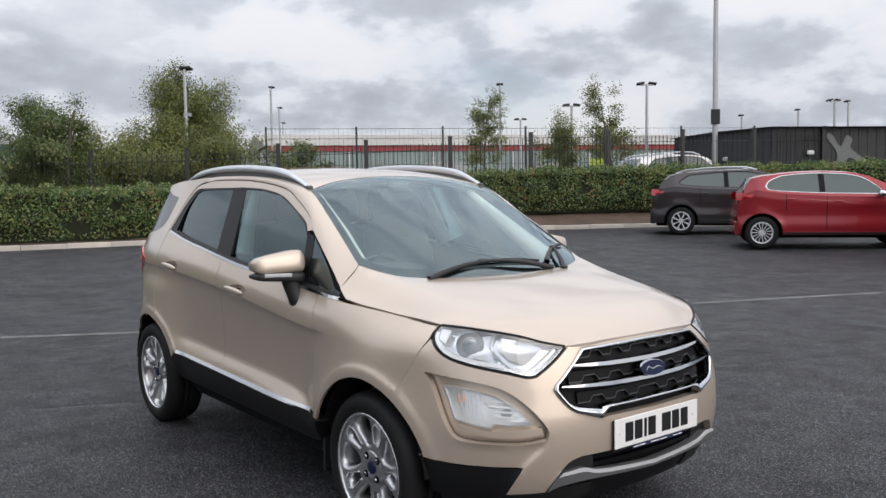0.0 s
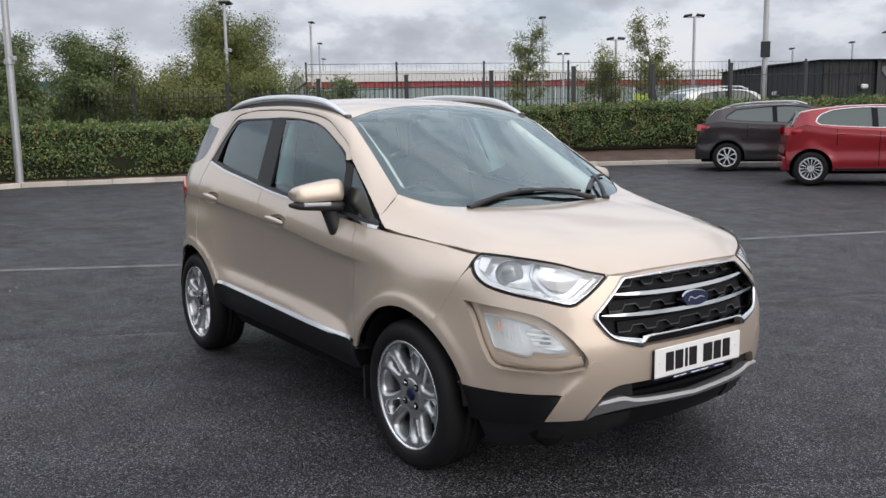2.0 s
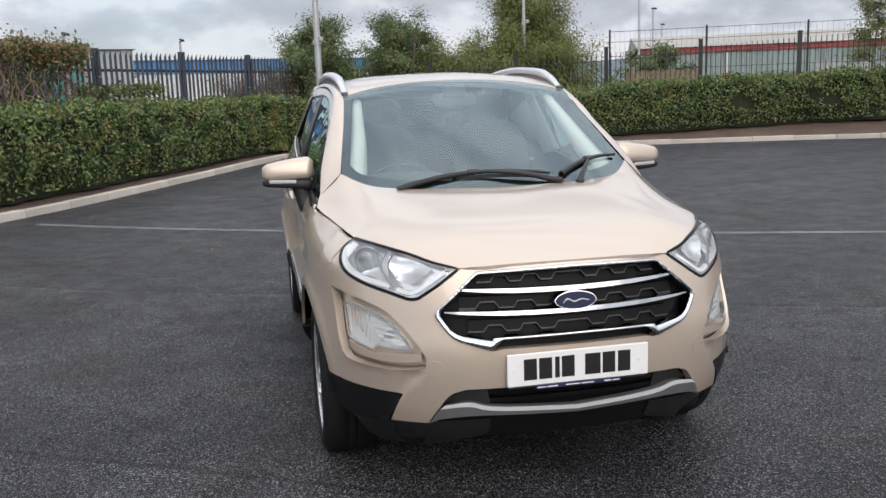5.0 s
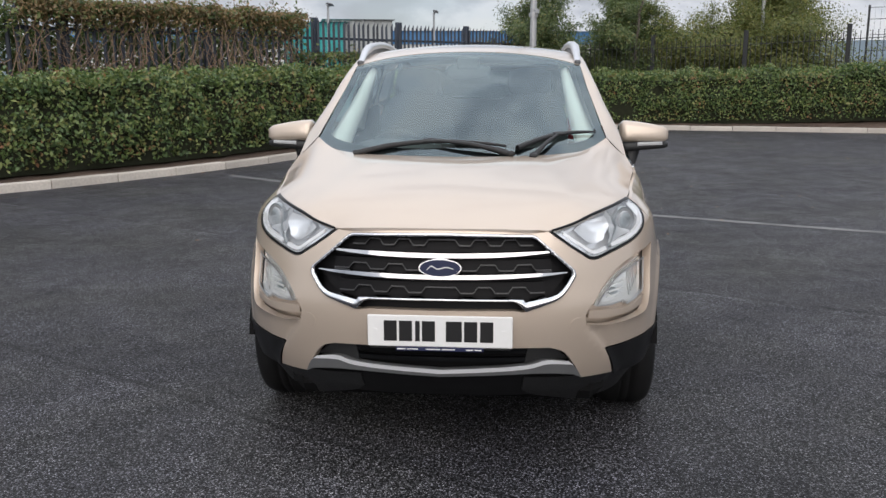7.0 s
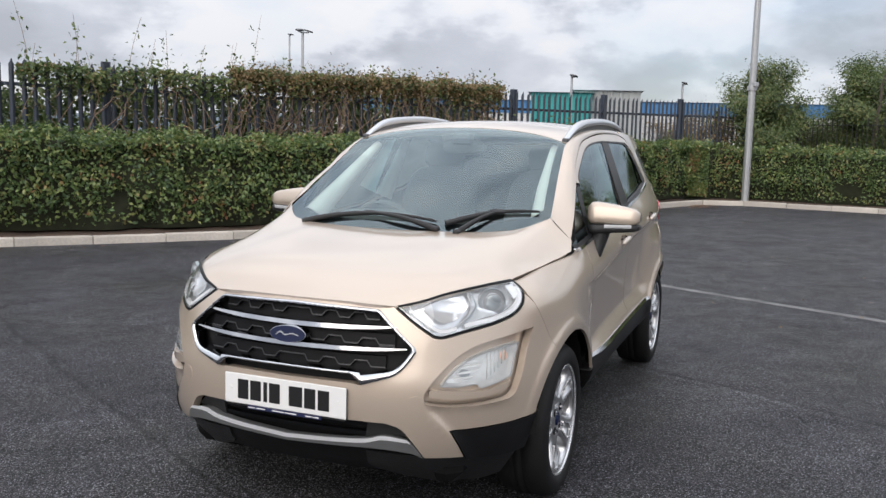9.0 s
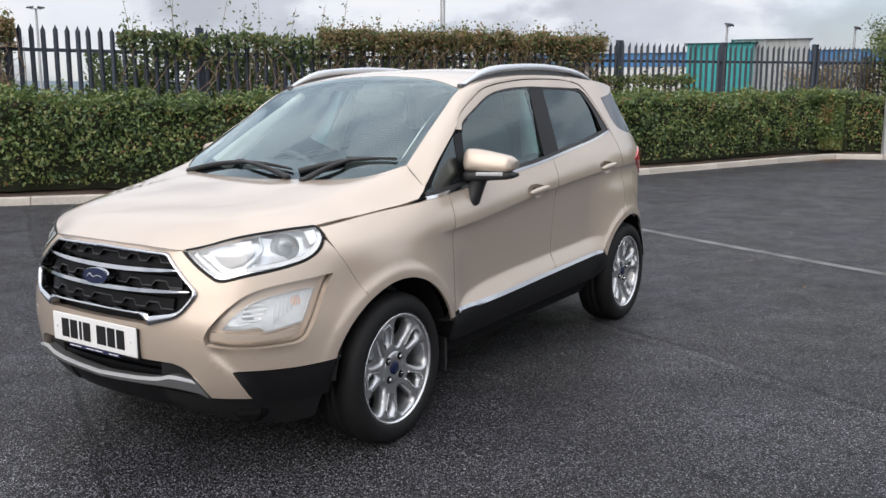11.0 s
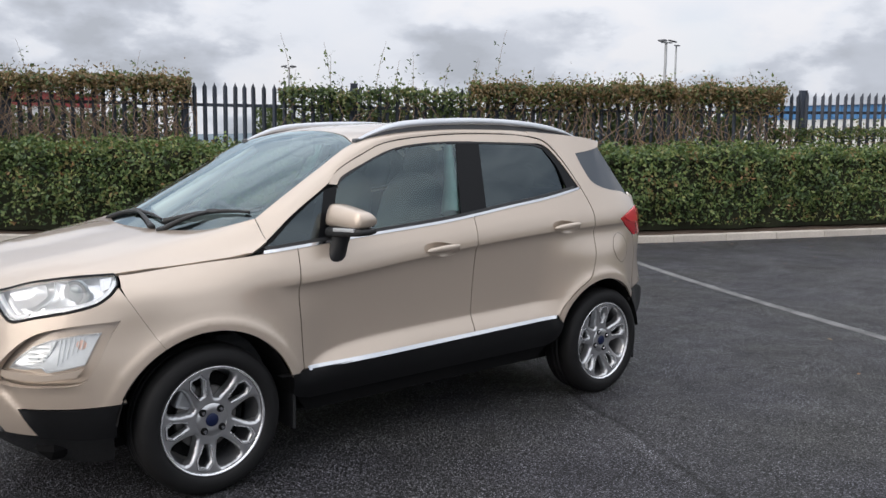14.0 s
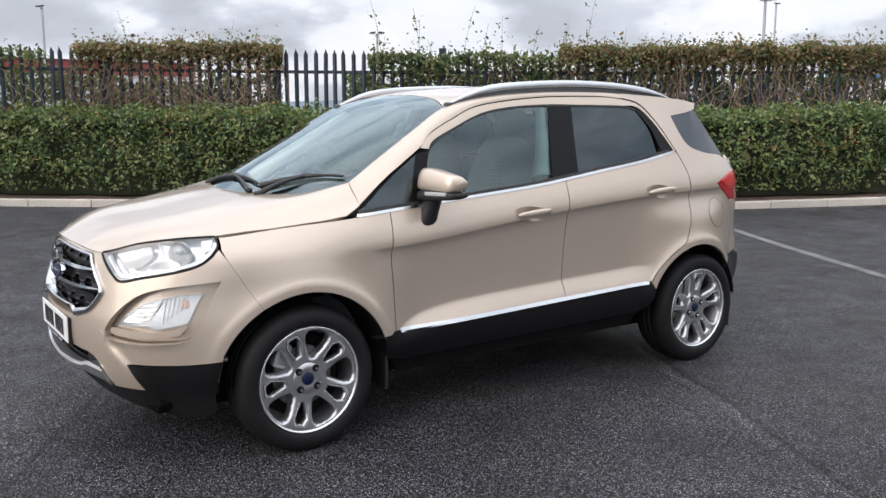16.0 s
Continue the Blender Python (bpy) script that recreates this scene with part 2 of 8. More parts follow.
LEAF_DRY = leaf_material("dry_climber_leaf", [(0.0, (0.090, 0.080, 0.038)), (0.35, (0.180, 0.138, 0.062)), (0.7, (0.280, 0.185, 0.088)), (1.0, (0.40, 0.28, 0.15))])
STEM_DRY = material("dry_bramble_stem", (0.235, 0.165, 0.115), 0.85, vary=0.5, grain=9)
BARK = material("bark", (0.12, 0.10, 0.085), 0.9, vary=0.4, grain=16, bump=0.6, bump_scale=30)
LITTER = leaf_material("fallen_leaf", [(0.0, (0.20, 0.10, 0.05)), (0.5, (0.30, 0.16, 0.08)), (1.0, (0.38, 0.30, 0.20))])

# ---- helpers for meshes ----
def mesh_object(name, verts, faces, mat=None, parent=None, label="", smooth=False):
    me = bpy.data.meshes.new(name)
    me.from_pydata([tuple(v) for v in verts], [], [tuple(f) for f in faces])
    me.update()
    if smooth:
        me.polygons.foreach_set("use_smooth", [True] * len(me.polygons))
    ob = new(name, me)
    if mat:
        me.materials.append(mat)
    if parent:
        ob.parent = parent
    if label:
        ob["label"] = label
    return ob


def part(name, bm, mat, parent, label="", smooth=False):
    """Links a bmesh as one mesh object under a thing or a part."""
    me = bpy.data.meshes.new(name)
    bm.normal_update()
    bm.to_mesh(me)
    bm.free()
    if smooth:
        me.polygons.foreach_set("use_smooth", [True] * len(me.polygons))
    me.materials.append(mat)
    ob = new(name, me)
    ob.parent = parent
    if label:
        ob["label"] = label
    return ob


def shared(name, me, parent, m):
    ob = new(name, me)
    ob.parent = parent
    ob.matrix_basis = m
    return ob


def box_bm(x0, x1, y0, y1, z0, z1, bevel=0.0, seg=1):
    bm = bmesh.new()
    bmesh.ops.create_cube(bm, size=1)
    for v in bm.verts:
        v.co = Vector(((x0 + x1) / 2 + v.co.x * (x1 - x0), (y0 + y1) / 2 + v.co.y * (y1 - y0), (z0 + z1) / 2 + v.co.z * (z1 - z0)))
    if bevel:
        bmesh.ops.bevel(bm, geom=bm.edges[:], offset=bevel, segments=seg, affect="EDGES", profile=0.5)
    return bm


def cyl_bm(r0, r1, z0, z1, n=12, bm=None, m=None):
    bm = bm or bmesh.new()
    made = bmesh.ops.create_cone(bm, cap_ends=True, segments=n, radius1=r0, radius2=r1, depth=z1 - z0)["verts"]
    for v in made:
        v.co.z += (z0 + z1) / 2
        if m:
            v.co = m @ v.co
    return bm


def tubes(paths, radii, sides=4):
    """Vertices and faces of tubes along paths (lists of Vectors); a radius for each path, tapering."""
    V, F = [], []
    for path, r in zip(paths, radii):
        base, n = len(V), len(path)
        for i, p in enumerate(path):
            d = (path[min(i + 1, n - 1)] - path[max(i - 1, 0)]).normalized()
            a = d.orthogonal().normalized()
            b = d.cross(a)
            rr = r * (1 - 0.6 * i / max(1, n - 1))
            for k in range(sides):
                t = 2 * math.pi * k / sides
                V.append(p + rr * (math.cos(t) * a + math.sin(t) * b))
        for i in range(n - 1):
            for k in range(sides):
                q = (k + 1) % sides
                F.append((base + i * sides + k, base + i * sides + q, base + (i + 1) * sides + q, base + (i + 1) * sides + k))
    return V, F


RNG = np.random.default_rng(7)


def leaf_mesh(name, places, normals, size, mat, parent=None, spread=0.8, long=1.5):
    """One mesh of small folded leaves at the places, turned loosely along the normals."""
    n = len(places)
    nn = normals + RNG.normal(0, spread, (n, 3))
    nn /= np.linalg.norm(nn, axis=1)[:, None] + 1e-9
    a = np.cross(nn, RNG.normal(0, 1, (n, 3)))
    a /= np.linalg.norm(a, axis=1)[:, None] + 1e-9
    b = np.cross(nn, a)
    s = size * RNG.uniform(0.6, 1.35, (n, 1))
    v = np.stack([places - a * s * long * 0.5, places + b * s * 0.42 + nn * s * 0.16, places + a * s * long * 0.5, places - b * s * 0.42 + nn * s * 0.16], 1).reshape(-1, 3)
    i = np.arange(n)[:, None] * 4
    f = np.concatenate([i + np.array([[0, 1, 2]]), i + np.array([[0, 2, 3]])], 1).reshape(-1, 3)
    me = bpy.data.meshes.new(name)
    me.vertices.add(len(v))
    me.vertices.foreach_set("co", v.ravel())
    me.loops.add(f.size)
    me.loops.foreach_set("vertex_index", f.ravel().astype(np.int32))
    me.polygons.add(len(f))
    me.polygons.foreach_set("loop_start", np.arange(0, f.size, 3, dtype=np.int32))
    me.update(calc_edges=True)
    me.materials.append(mat)
    ob = new(name, me)
    if parent:
        ob.parent = parent
    return ob


# ---- ground ----
def ground_z(x, y):
    """The yard drains towards the middle: it rises slightly all round."""
    r = min(math.hypot(x + 1.3, y), 26) - 3.5
    return 0.018 * (math.sqrt(r * r + 1) + r) / 2


def build_ground():
    radii = [0.0] + [0.6 * i for i in range(1, 60)] + [40, 50, 70, 100, 160, 300, 600, 1200, 2500]
    seg = 96
    V, F = [(-1.3, 0, ground_z(-1.3, 0))], []
    for r in radii[1:]:
        for k in range(seg):
            a = 2 * math.pi * k / seg
            x, y = -1.3 + r * math.cos(a), r * math.sin(a)
            V.append((x, y, ground_z(x, y)))
    for k in range(seg):
        F.append((0, 1 + k, 1 + (k + 1) % seg))
    for i in range(len(radii) - 2):
        for k in range(seg):
            q = (k + 1) % seg
            F.append((1 + i * seg + k, 1 + (i + 1) * seg + k, 1 + (i + 1) * seg + q, 1 + i * seg + q))
    tagged(mesh_object("ground", V, F, ASPHALT, smooth=True), "dark asphalt car park, coarser in front of a laying joint", "ground", kind="structure")


build_ground()


# ---- kerb line: along the palisade, round the corner at the lamp post, along the railings ----
def spline(points, step):
    """Points of a smooth line through the given ones, evenly spaced."""
    P = [np.array(p, float) for p in points]
    P = [2 * P[0] - P[1]] + P + [2 * P[-1] - P[-2]]
    dense = []
    for i in range(1, len(P) - 2):
        for t in np.linspace(0, 1, 24, endpoint=False):
            a, b, c, d = P[i - 1], P[i], P[i + 1], P[i + 2]
            dense.append(0.5 * (2 * b + (c - a) * t + (2 * a - 5 * b + 4 * c - d) * t * t + (3 * b - a - 3 * c + d) * t ** 3))
    dense.append(P[-2])
    dense = np.array(dense)
    s = np.concatenate([[0], np.cumsum(np.linalg.norm(np.diff(dense, axis=0), axis=1))])
    n = max(2, int(round(s[-1] / step)) + 1)
    u = np.linspace(0, s[-1], n)
    return np.stack([np.interp(u, s, dense[:, k]) for k in range(dense.shape[1])], 1), u


KERB_A = [(6, -14.4), (2.5, -11.95), (-0.3, -9.95), (-1.6, -9.1), (-4.75, -6.75), (-6.6, -5.35), (-8.7, -4.05), (-11.2, -2.85), (-15.8, -0.85), (-17.0, -0.25)]
KERB_B = [(-17.0, -0.25), (-17.28, 0.5), (-17.15, 1.6), (-16.8, 3.4), (-16.35, 5.5), (-14.9, 10.2), (-13.35, 13.4), (-11.65, 15.85), (-9.0, 19.5), (-5.0, 24.6)]


def offset_line(points, step, dist):
    """The line moved outwards (to its left as it runs); dist: a number or a function of the arc length."""
    pts, u = spline(points, step)
    d = np.gradient(pts, axis=0)
    d /= np.linalg.norm(d, axis=1)[:, None]
    nrm = np.stack([-d[:, 1], d[:, 0]], 1)
    k = np.array([dist(s) if callable(dist) else dist for s in u])[:, None]
    return pts + nrm * k, nrm, u


kerb = tagged(new("kerb"), "pale concrete kerb stones edging the planting beds", "kerb", kind="structure")


def build_kerb(points):
    pts, u = spline(points, 0.915)
    bm = box_bm(0, 0.908, 0, 0.125, -0.12, 0.105, 0.012, 2)
    me = bpy.data.meshes.new("kerb_stone")
    bm.to_mesh(me)
    bm.free()
    me.materials.append(CONCRETE)
    for p, q in zip(pts[:-1], pts[1:]):
        d = q - p
        z = ground_z(*p)
        z2 = ground_z(*q)
        L = np.linalg.norm(d)
        m = pose(p[0], p[1], z + random.uniform(-0.006, 0.006), 0, -math.degrees(math.atan2(z2 - z, L)), math.degrees(math.atan2(d[1], d[0])))
        shared("kerb_stone", me, kerb, m @ Matrix.Diagonal((L / 0.915, 1, 1, 1)))


build_kerb(KERB_A)
build_kerb(KERB_B)


# ---- planting beds behind the kerb ----
def bank_b(s):
    """How far the bed along the railings rises from the corner to the far end."""
    return 0.05 + 0.28 * min(1.0, max(0.0, (s - 4) / 10))


def build_bed(points, name, label, rise):
    rows = (0.10, 0.45, 0.9, 1.5, 2.2, 3.2, 5.0)
    lines = [offset_line(points, 0.4, r) for r in rows]
    u = lines[0][2]
    V, F = [], []
    for j, r in enumerate(rows):
        for i, s in enumerate(u):
            x, y = lines[j][0][i]
            lift = 0.085 if j == 0 else 0.09 + rise(s) * min(1, r / 1.6)
            V.append((x, y, ground_z(x, y) + lift + (0.02 * noise.noise((x * 2, y * 2, 0)) if j else 0)))
    n = len(u)
    for j in range(len(rows) - 1):
        for i in range(n - 1):
            F.append((j * n + i, j * n + i + 1, (j + 1) * n + i + 1, (j + 1) * n + i))
    tagged(mesh_object(name, V, F, SOIL, smooth=True), label, "soil", kind="structure")


build_bed(KERB_A, "planting_bed_palisade", "brown soil strip with leaf litter under the hedge", lambda s: 0.04)
build_bed(KERB_B, "planting_bed_railings", "brown soil bank with leaf litter behind the kerb", bank_b)


# ---- hedges ----
def build_hedge(points, label, start, depth, height, lift, density, lo, hi, leaf=0.043):
    """A clipped hedge along the kerb: a twiggy core coloured dark as inner shade, and one mesh of leaves."""
    line, nrm, u = offset_line(points, 0.25, start)
    keep = (u >= lo) & (u <= hi)
    line, nrm, u = line[keep], nrm[keep], u[keep]

    def surface(s, v):
        """Place and outward normal at arc length s and v round the section (0 front foot, 1 back foot)."""
        i = np.clip((s - u[0]) / (u[1] - u[0]), 0, len(u) - 1.001)
        k = i.astype(int)
        w = (i - k)[:, None]
        p = line[k] * (1 - w) + line[k + 1] * w
        n2 = nrm[k]
        H = np.array([height(q) for q in s])
        D = depth
        per = 2 * H + D
        a = v * per
        front, back = a < H, a > H + D
        off = np.where(front, 0, np.where(back, D, a - H))
        z = np.where(front, a, np.where(back, per - a, H))
        nx = np.where(front, -1.0, np.where(back, 1.0, 0.0))
        nz = np.where(front | back, 0.15, 1.0)
        round_ = 0.12
        edge = np.clip((z - (H - round_)) / round_, 0, 1)
        off = np.where(front, off + round_ * 0.7 * edge ** 2, np.where(back, off - round_ * 0.7 * edge ** 2, off))
        off = np.where(front, off + 0.10 * np.clip(1 - z / 0.45, 0, 1), off)
        bulge = np.array([noise.noise((q * 0.9, b * 2.1, 3.0)) * 0.08 + noise.noise((q * 3.0, b * 2.6, 8.0)) * 0.18 for q, b in zip(s, z + off)])
        xy = p + n2 * (off + nx * bulge)[:, None]
        g = np.array([ground_z(*q) for q in xy]) + np.array([lift(q) for q in s])
        zz = g + z + np.where(front | back, 0, bulge) + 0.06
        nor = np.concatenate([n2 * nx[:, None], nz[:, None]], 1)
        return np.concatenate([xy, zz[:, None]], 1), nor

    thing = tagged(new("hedge"), label, "hedge", kind="stuff")
    # core: a sheet whose dark colour stands for the shade among the twigs
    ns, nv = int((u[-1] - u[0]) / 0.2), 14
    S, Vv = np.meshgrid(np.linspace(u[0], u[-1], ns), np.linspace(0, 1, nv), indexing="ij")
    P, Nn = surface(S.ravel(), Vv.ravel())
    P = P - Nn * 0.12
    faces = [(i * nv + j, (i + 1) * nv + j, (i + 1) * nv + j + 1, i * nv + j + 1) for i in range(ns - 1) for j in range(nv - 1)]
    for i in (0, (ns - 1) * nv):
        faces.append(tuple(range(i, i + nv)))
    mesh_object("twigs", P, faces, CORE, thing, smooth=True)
    # leaves
    per = 2 * 1.3 + depth
    n = int(density * (u[-1] - u[0]) * per)
    s = RNG.uniform(u[0], u[-1], n)
    v = RNG.uniform(0.02, 0.80, n)
    P, Nn = surface(s, v)
    P = P + Nn * RNG.normal(-0.020, 0.050, (n, 1)) + RNG.normal(0, 0.012, (n, 3))
    thin = np.array([noise.noise((q[0] * 1.7, q[1] * 1.7, q[2] * 2.2)) for q in P])
    low = (v < 0.10) & (RNG.uniform(0, 1, n) < 0.45)
    keep = (thin > -0.62) & ~low
    leaf_mesh("leaves", P[keep], Nn[keep], leaf, LEAF_HEDGE, thing, spread=0.85)
    # a few shoots over the clipped top
    m = int(14 * (u[-1] - u[0]))
    s = RNG.uniform(u[0], u[-1], m)
    P, Nn = surface(s, RNG.uniform(0.40, 0.60, m))
    P = np.repeat(P, 4, 0) + np.concatenate([RNG.normal(0, 0.02, (4 * m, 2)), RNG.uniform(0, 0.09, (4 * m, 1))], 1)
    leaf_mesh("shoots", P, np.repeat(Nn, 4, 0), 0.04, LEAF_HEDGE, thing, spread=1.0)
    return thing


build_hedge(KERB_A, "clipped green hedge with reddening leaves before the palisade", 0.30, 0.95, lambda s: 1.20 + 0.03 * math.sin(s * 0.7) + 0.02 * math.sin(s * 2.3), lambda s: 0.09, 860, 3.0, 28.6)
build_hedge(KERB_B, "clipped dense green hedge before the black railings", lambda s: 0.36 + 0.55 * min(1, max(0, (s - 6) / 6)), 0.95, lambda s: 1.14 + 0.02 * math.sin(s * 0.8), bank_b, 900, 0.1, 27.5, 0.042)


def build_hedge_corner():
    """The rounded end where the two hedges meet behind the kerb's corner."""
    thing = tagged(new("hedge"), "leafy green corner joining the two clipped hedges", "hedge", kind="stuff")
    n = 9000
    a = RNG.uniform(radians(178), radians(262), n)
    r = np.where(RNG.uniform(0, 1, n) < 0.62, 0.36 + RNG.normal(0, 0.05, n), RNG.uniform(0.36, 1.15, n))
    z = np.where(r > 0.5, 1.24 + RNG.normal(0, 0.04, n), RNG.uniform(0.08, 1.26, n))
    r = r + 0.09 * np.array([noise.noise((q * 3, w * 2.6, 1.0)) for q, w in zip(a, z)])
    x, y = -17.03 + r * np.cos(a), -0.22 + r * np.sin(a)
    g = np.array([ground_z(*q) for q in zip(x, y)]) + 0.10
    nor = np.stack([-np.cos(a), -np.sin(a), np.where(r > 0.5, 1.6, 0.2)], 1)
    leaf_mesh("leaves", np.stack([x, y, z + g], 1), nor, 0.040, LEAF_HEDGE, thing, spread=0.85)
    # dark sheet behind the leaves, coloured as the corner's inner shade
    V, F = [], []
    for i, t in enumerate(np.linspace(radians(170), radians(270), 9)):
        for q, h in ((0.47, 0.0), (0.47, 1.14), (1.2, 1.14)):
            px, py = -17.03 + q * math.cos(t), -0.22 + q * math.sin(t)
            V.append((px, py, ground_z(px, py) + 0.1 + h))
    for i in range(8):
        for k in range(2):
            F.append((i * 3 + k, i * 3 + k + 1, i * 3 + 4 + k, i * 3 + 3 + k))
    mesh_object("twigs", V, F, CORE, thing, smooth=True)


build_hedge_corner()


# ---- palisade fence ----
FA, DA = np.array([-8.3, -6.67]), np.array([-0.861, 0.509])


def on_palisade(s, out=0.0):
    return FA + DA * s + np.array([-0.509, -0.861]) * out


def build_palisade():
    fence = tagged(new("palisade_fence"), "dark blue-grey steel palisade fence with pointed pales", "fence")
    yaw = math.degrees(math.atan2(DA[1], DA[0]))
    # pale: a folded strip with a triple point
    w, top = 0.034, 2.30
    prof = [(-w, 0.012), (-w * 0.62, 0.0), (-w * 0.35, -0.016), (w * 0.35, -0.016), (w * 0.62, 0.0), (w, 0.012)]
    V, F = [], []
    heights = (top - 0.075, top - 0.055, top, top, top - 0.055, top - 0.075)
    for k, (x, y) in enumerate(prof):
        V += [(x, y, 0.05), (x, y, heights[k]), (x, y + 0.004, 0.05), (x, y + 0.004, heights[k])]
    V[2 * 4 + 1], V[3 * 4 + 1] = (-0.002, -0.016, top), (0.002, -0.016, top)
    V[2 * 4 + 3], V[3 * 4 + 3] = (-0.002, -0.012, top), (0.002, -0.012, top)
    for k in range(5):
        a, b = k * 4, k * 4 + 4
        F += [(a, b, b + 1, a + 1), (a + 3, b + 3, b + 2, a + 2), (a + 1, b + 1, b + 3, a + 3)]
    # shoulders of the point
    pale = bpy.data.meshes.new("pale")
    pale.from_pydata(V, [], F)
    pale.materials.append(STEEL_DARK)
    bm = box_bm(-0.055, 0.055, -0.03, 0.03, -0.1, 2.34, 0.006)
    for x in (-0.05, 0.05):
        bmesh.ops.create_cube(bm, size=1, matrix=Matrix.Translation((x, 0, 1.12)) @ Matrix.Diagonal((0.012, 0.10, 2.44, 1)))
    post = bpy.data.meshes.new("post")
    bm.to_mesh(post)
    bm.free()
    post.materials.append(STEEL_DARK)
    s = -13.0
    while s < 13.4:
        x, y = on_palisade(s)
        shared("pale", pale, fence, pose(x, y, ground_z(x, y) + 0.06 + random.uniform(-0.008, 0.008), 0, random.uniform(-0.5, 0.5), yaw))
        s += 0.152
    for k in range(-7, 4):
        sp = 5.95 + 2.65 * k
        x, y = on_palisade(sp, 0.06)
        shared("post", post, fence, pose(x, y, ground_z(x, y) + 0.06, 0, 0, yaw))
        if k < 3:
            for h in (0.45, 1.95):
                x2, y2 = on_palisade(sp + 2.65, 0.06)
                bm = box_bm(0, 2.65, -0.02, 0.02, h - 0.025, h + 0.025, 0.004)
                ob = part("rail", bm, STEEL_DARK, fence)
                ob.matrix_basis = pose(x, y, ground_z(x, y) + 0.06, 0, -math.degrees((ground_z(x2, y2) - ground_z(x, y)) / 2.65), yaw)
    return fence


build_palisade()


# ---- railings on the other side ----
FB, DB = np.array([-18.9, 5.0]), np.array([3.4, 7.2]) / math.hypot(3.4, 7.2)


def on_railings(s, out=0.0):
    return FB + DB * s + np.array([-DB[1], DB[0]]) * out


def rail_top(s):
    return 2.17 + 0.036 * max(0.0, min(12.0, s + 1))


def build_railings():
    fence = tagged(new("railings"), "black steel vertical bar railings with square posts", "fence")
    yaw = math.degrees(math.atan2(DB[1], DB[0]))
    bm = cyl_bm(0.0095, 0.0095, 0, 2.04, 6)
    bar = bpy.data.meshes.new("bar")
    bm.to_mesh(bar)
    bm.free()
    bar.materials.append(STEEL_BLACK)
    bm = box_bm(-0.05, 0.05, -0.05, 0.05, -0.3, 2.18, 0.006)
    bmesh.ops.create_cube(bm, size=1, matrix=Matrix.Translation((0, 0, 2.19)) @ Matrix.Diagonal((0.115, 0.115, 0.025, 1)))
    post = bpy.data.meshes.new("post")
    bm.to_mesh(post)
    bm.free()
    post.materials.append(STEEL_BLACK)
    gap = 2.29
    for k in range(-2, 10):
        s = -1.42 + gap * k
        x, y = on_railings(s)
        lift = rail_top(s) - 2.17
        g = ground_z(x, y)
        shared("post", post, fence, pose(x, y, g + lift, 0, 0, yaw))
        if k == 9:
            break
        x2, y2 = on_railings(s + gap)
        rise = math.degrees(math.atan2(ground_z(x2, y2) + rail_top(s + gap) - g - rail_top(s), gap))
        for h in (0.25, 1.86):
            bm = box_bm(0, gap, -0.02, 0.02, h - 0.008, h + 0.008, 0.003)
            part("rail", bm, STEEL_BLACK, fence).matrix_basis = pose(x, y, g + lift, 0, -rise, yaw)
        for j in range(1, 19):
            q = s + gap * j / 19
            xx, yy = on_railings(q)
            shared("bar", bar, fence, pose(xx, yy, ground_z(xx, yy) + rail_top(q) - 2.17, 0, 0, yaw))


build_railings()


def build_mesh_fence():
    """A slim welded mesh fence some metres behind the railings."""
    fence = tagged(new("mesh_fence"), "dark green welded mesh fence beyond the railings", "fence")
    yaw = math.degrees(math.atan2(DB[1], DB[0]))
    lo, hi, out, top = 3.0, 27.0, 6.5, 2.75
    bm = box_bm(-0.03, 0.03, -0.03, 0.03, 0, top + 0.35, 0.005)
    post = bpy.data.meshes.new("post")
    bm.to_mesh(post)
    bm.free()
    post.materials.append(STEEL_BLACK)
    for k in range(9):
        x, y = on_railings(lo + 3.0 * k, out)
        shared("post", post, fence, pose(x, y, ground_z(x, y), 0, 0, yaw))
    paths, radii = [], []
    for k in range(int((hi - lo) / 0.16)):
        x, y = on_railings(lo + 0.16 * k, out)
        g = ground_z(x, y) + 0.35
        paths.append([Vector((x, y, g)), Vector((x, y, g + top - 0.05))])
        radii.append(0.006)
    for h in (0.1, 0.55, 1.0, 1.45, 1.9, 2.35, 2.68):
        a, b = on_railings(lo, out), on_railings(hi, out)
        paths.append([Vector((*a, ground_z(*a) + 0.35 + h)), Vector((*b, ground_z(*b) + 0.35 + h))])
        radii.append(0.011)
    V, F = tubes(paths, radii, 4)
    mesh_object("wire_mesh", V, F, STEEL_BLACK, fence)["kind"] = "stuff"


build_mesh_fence()


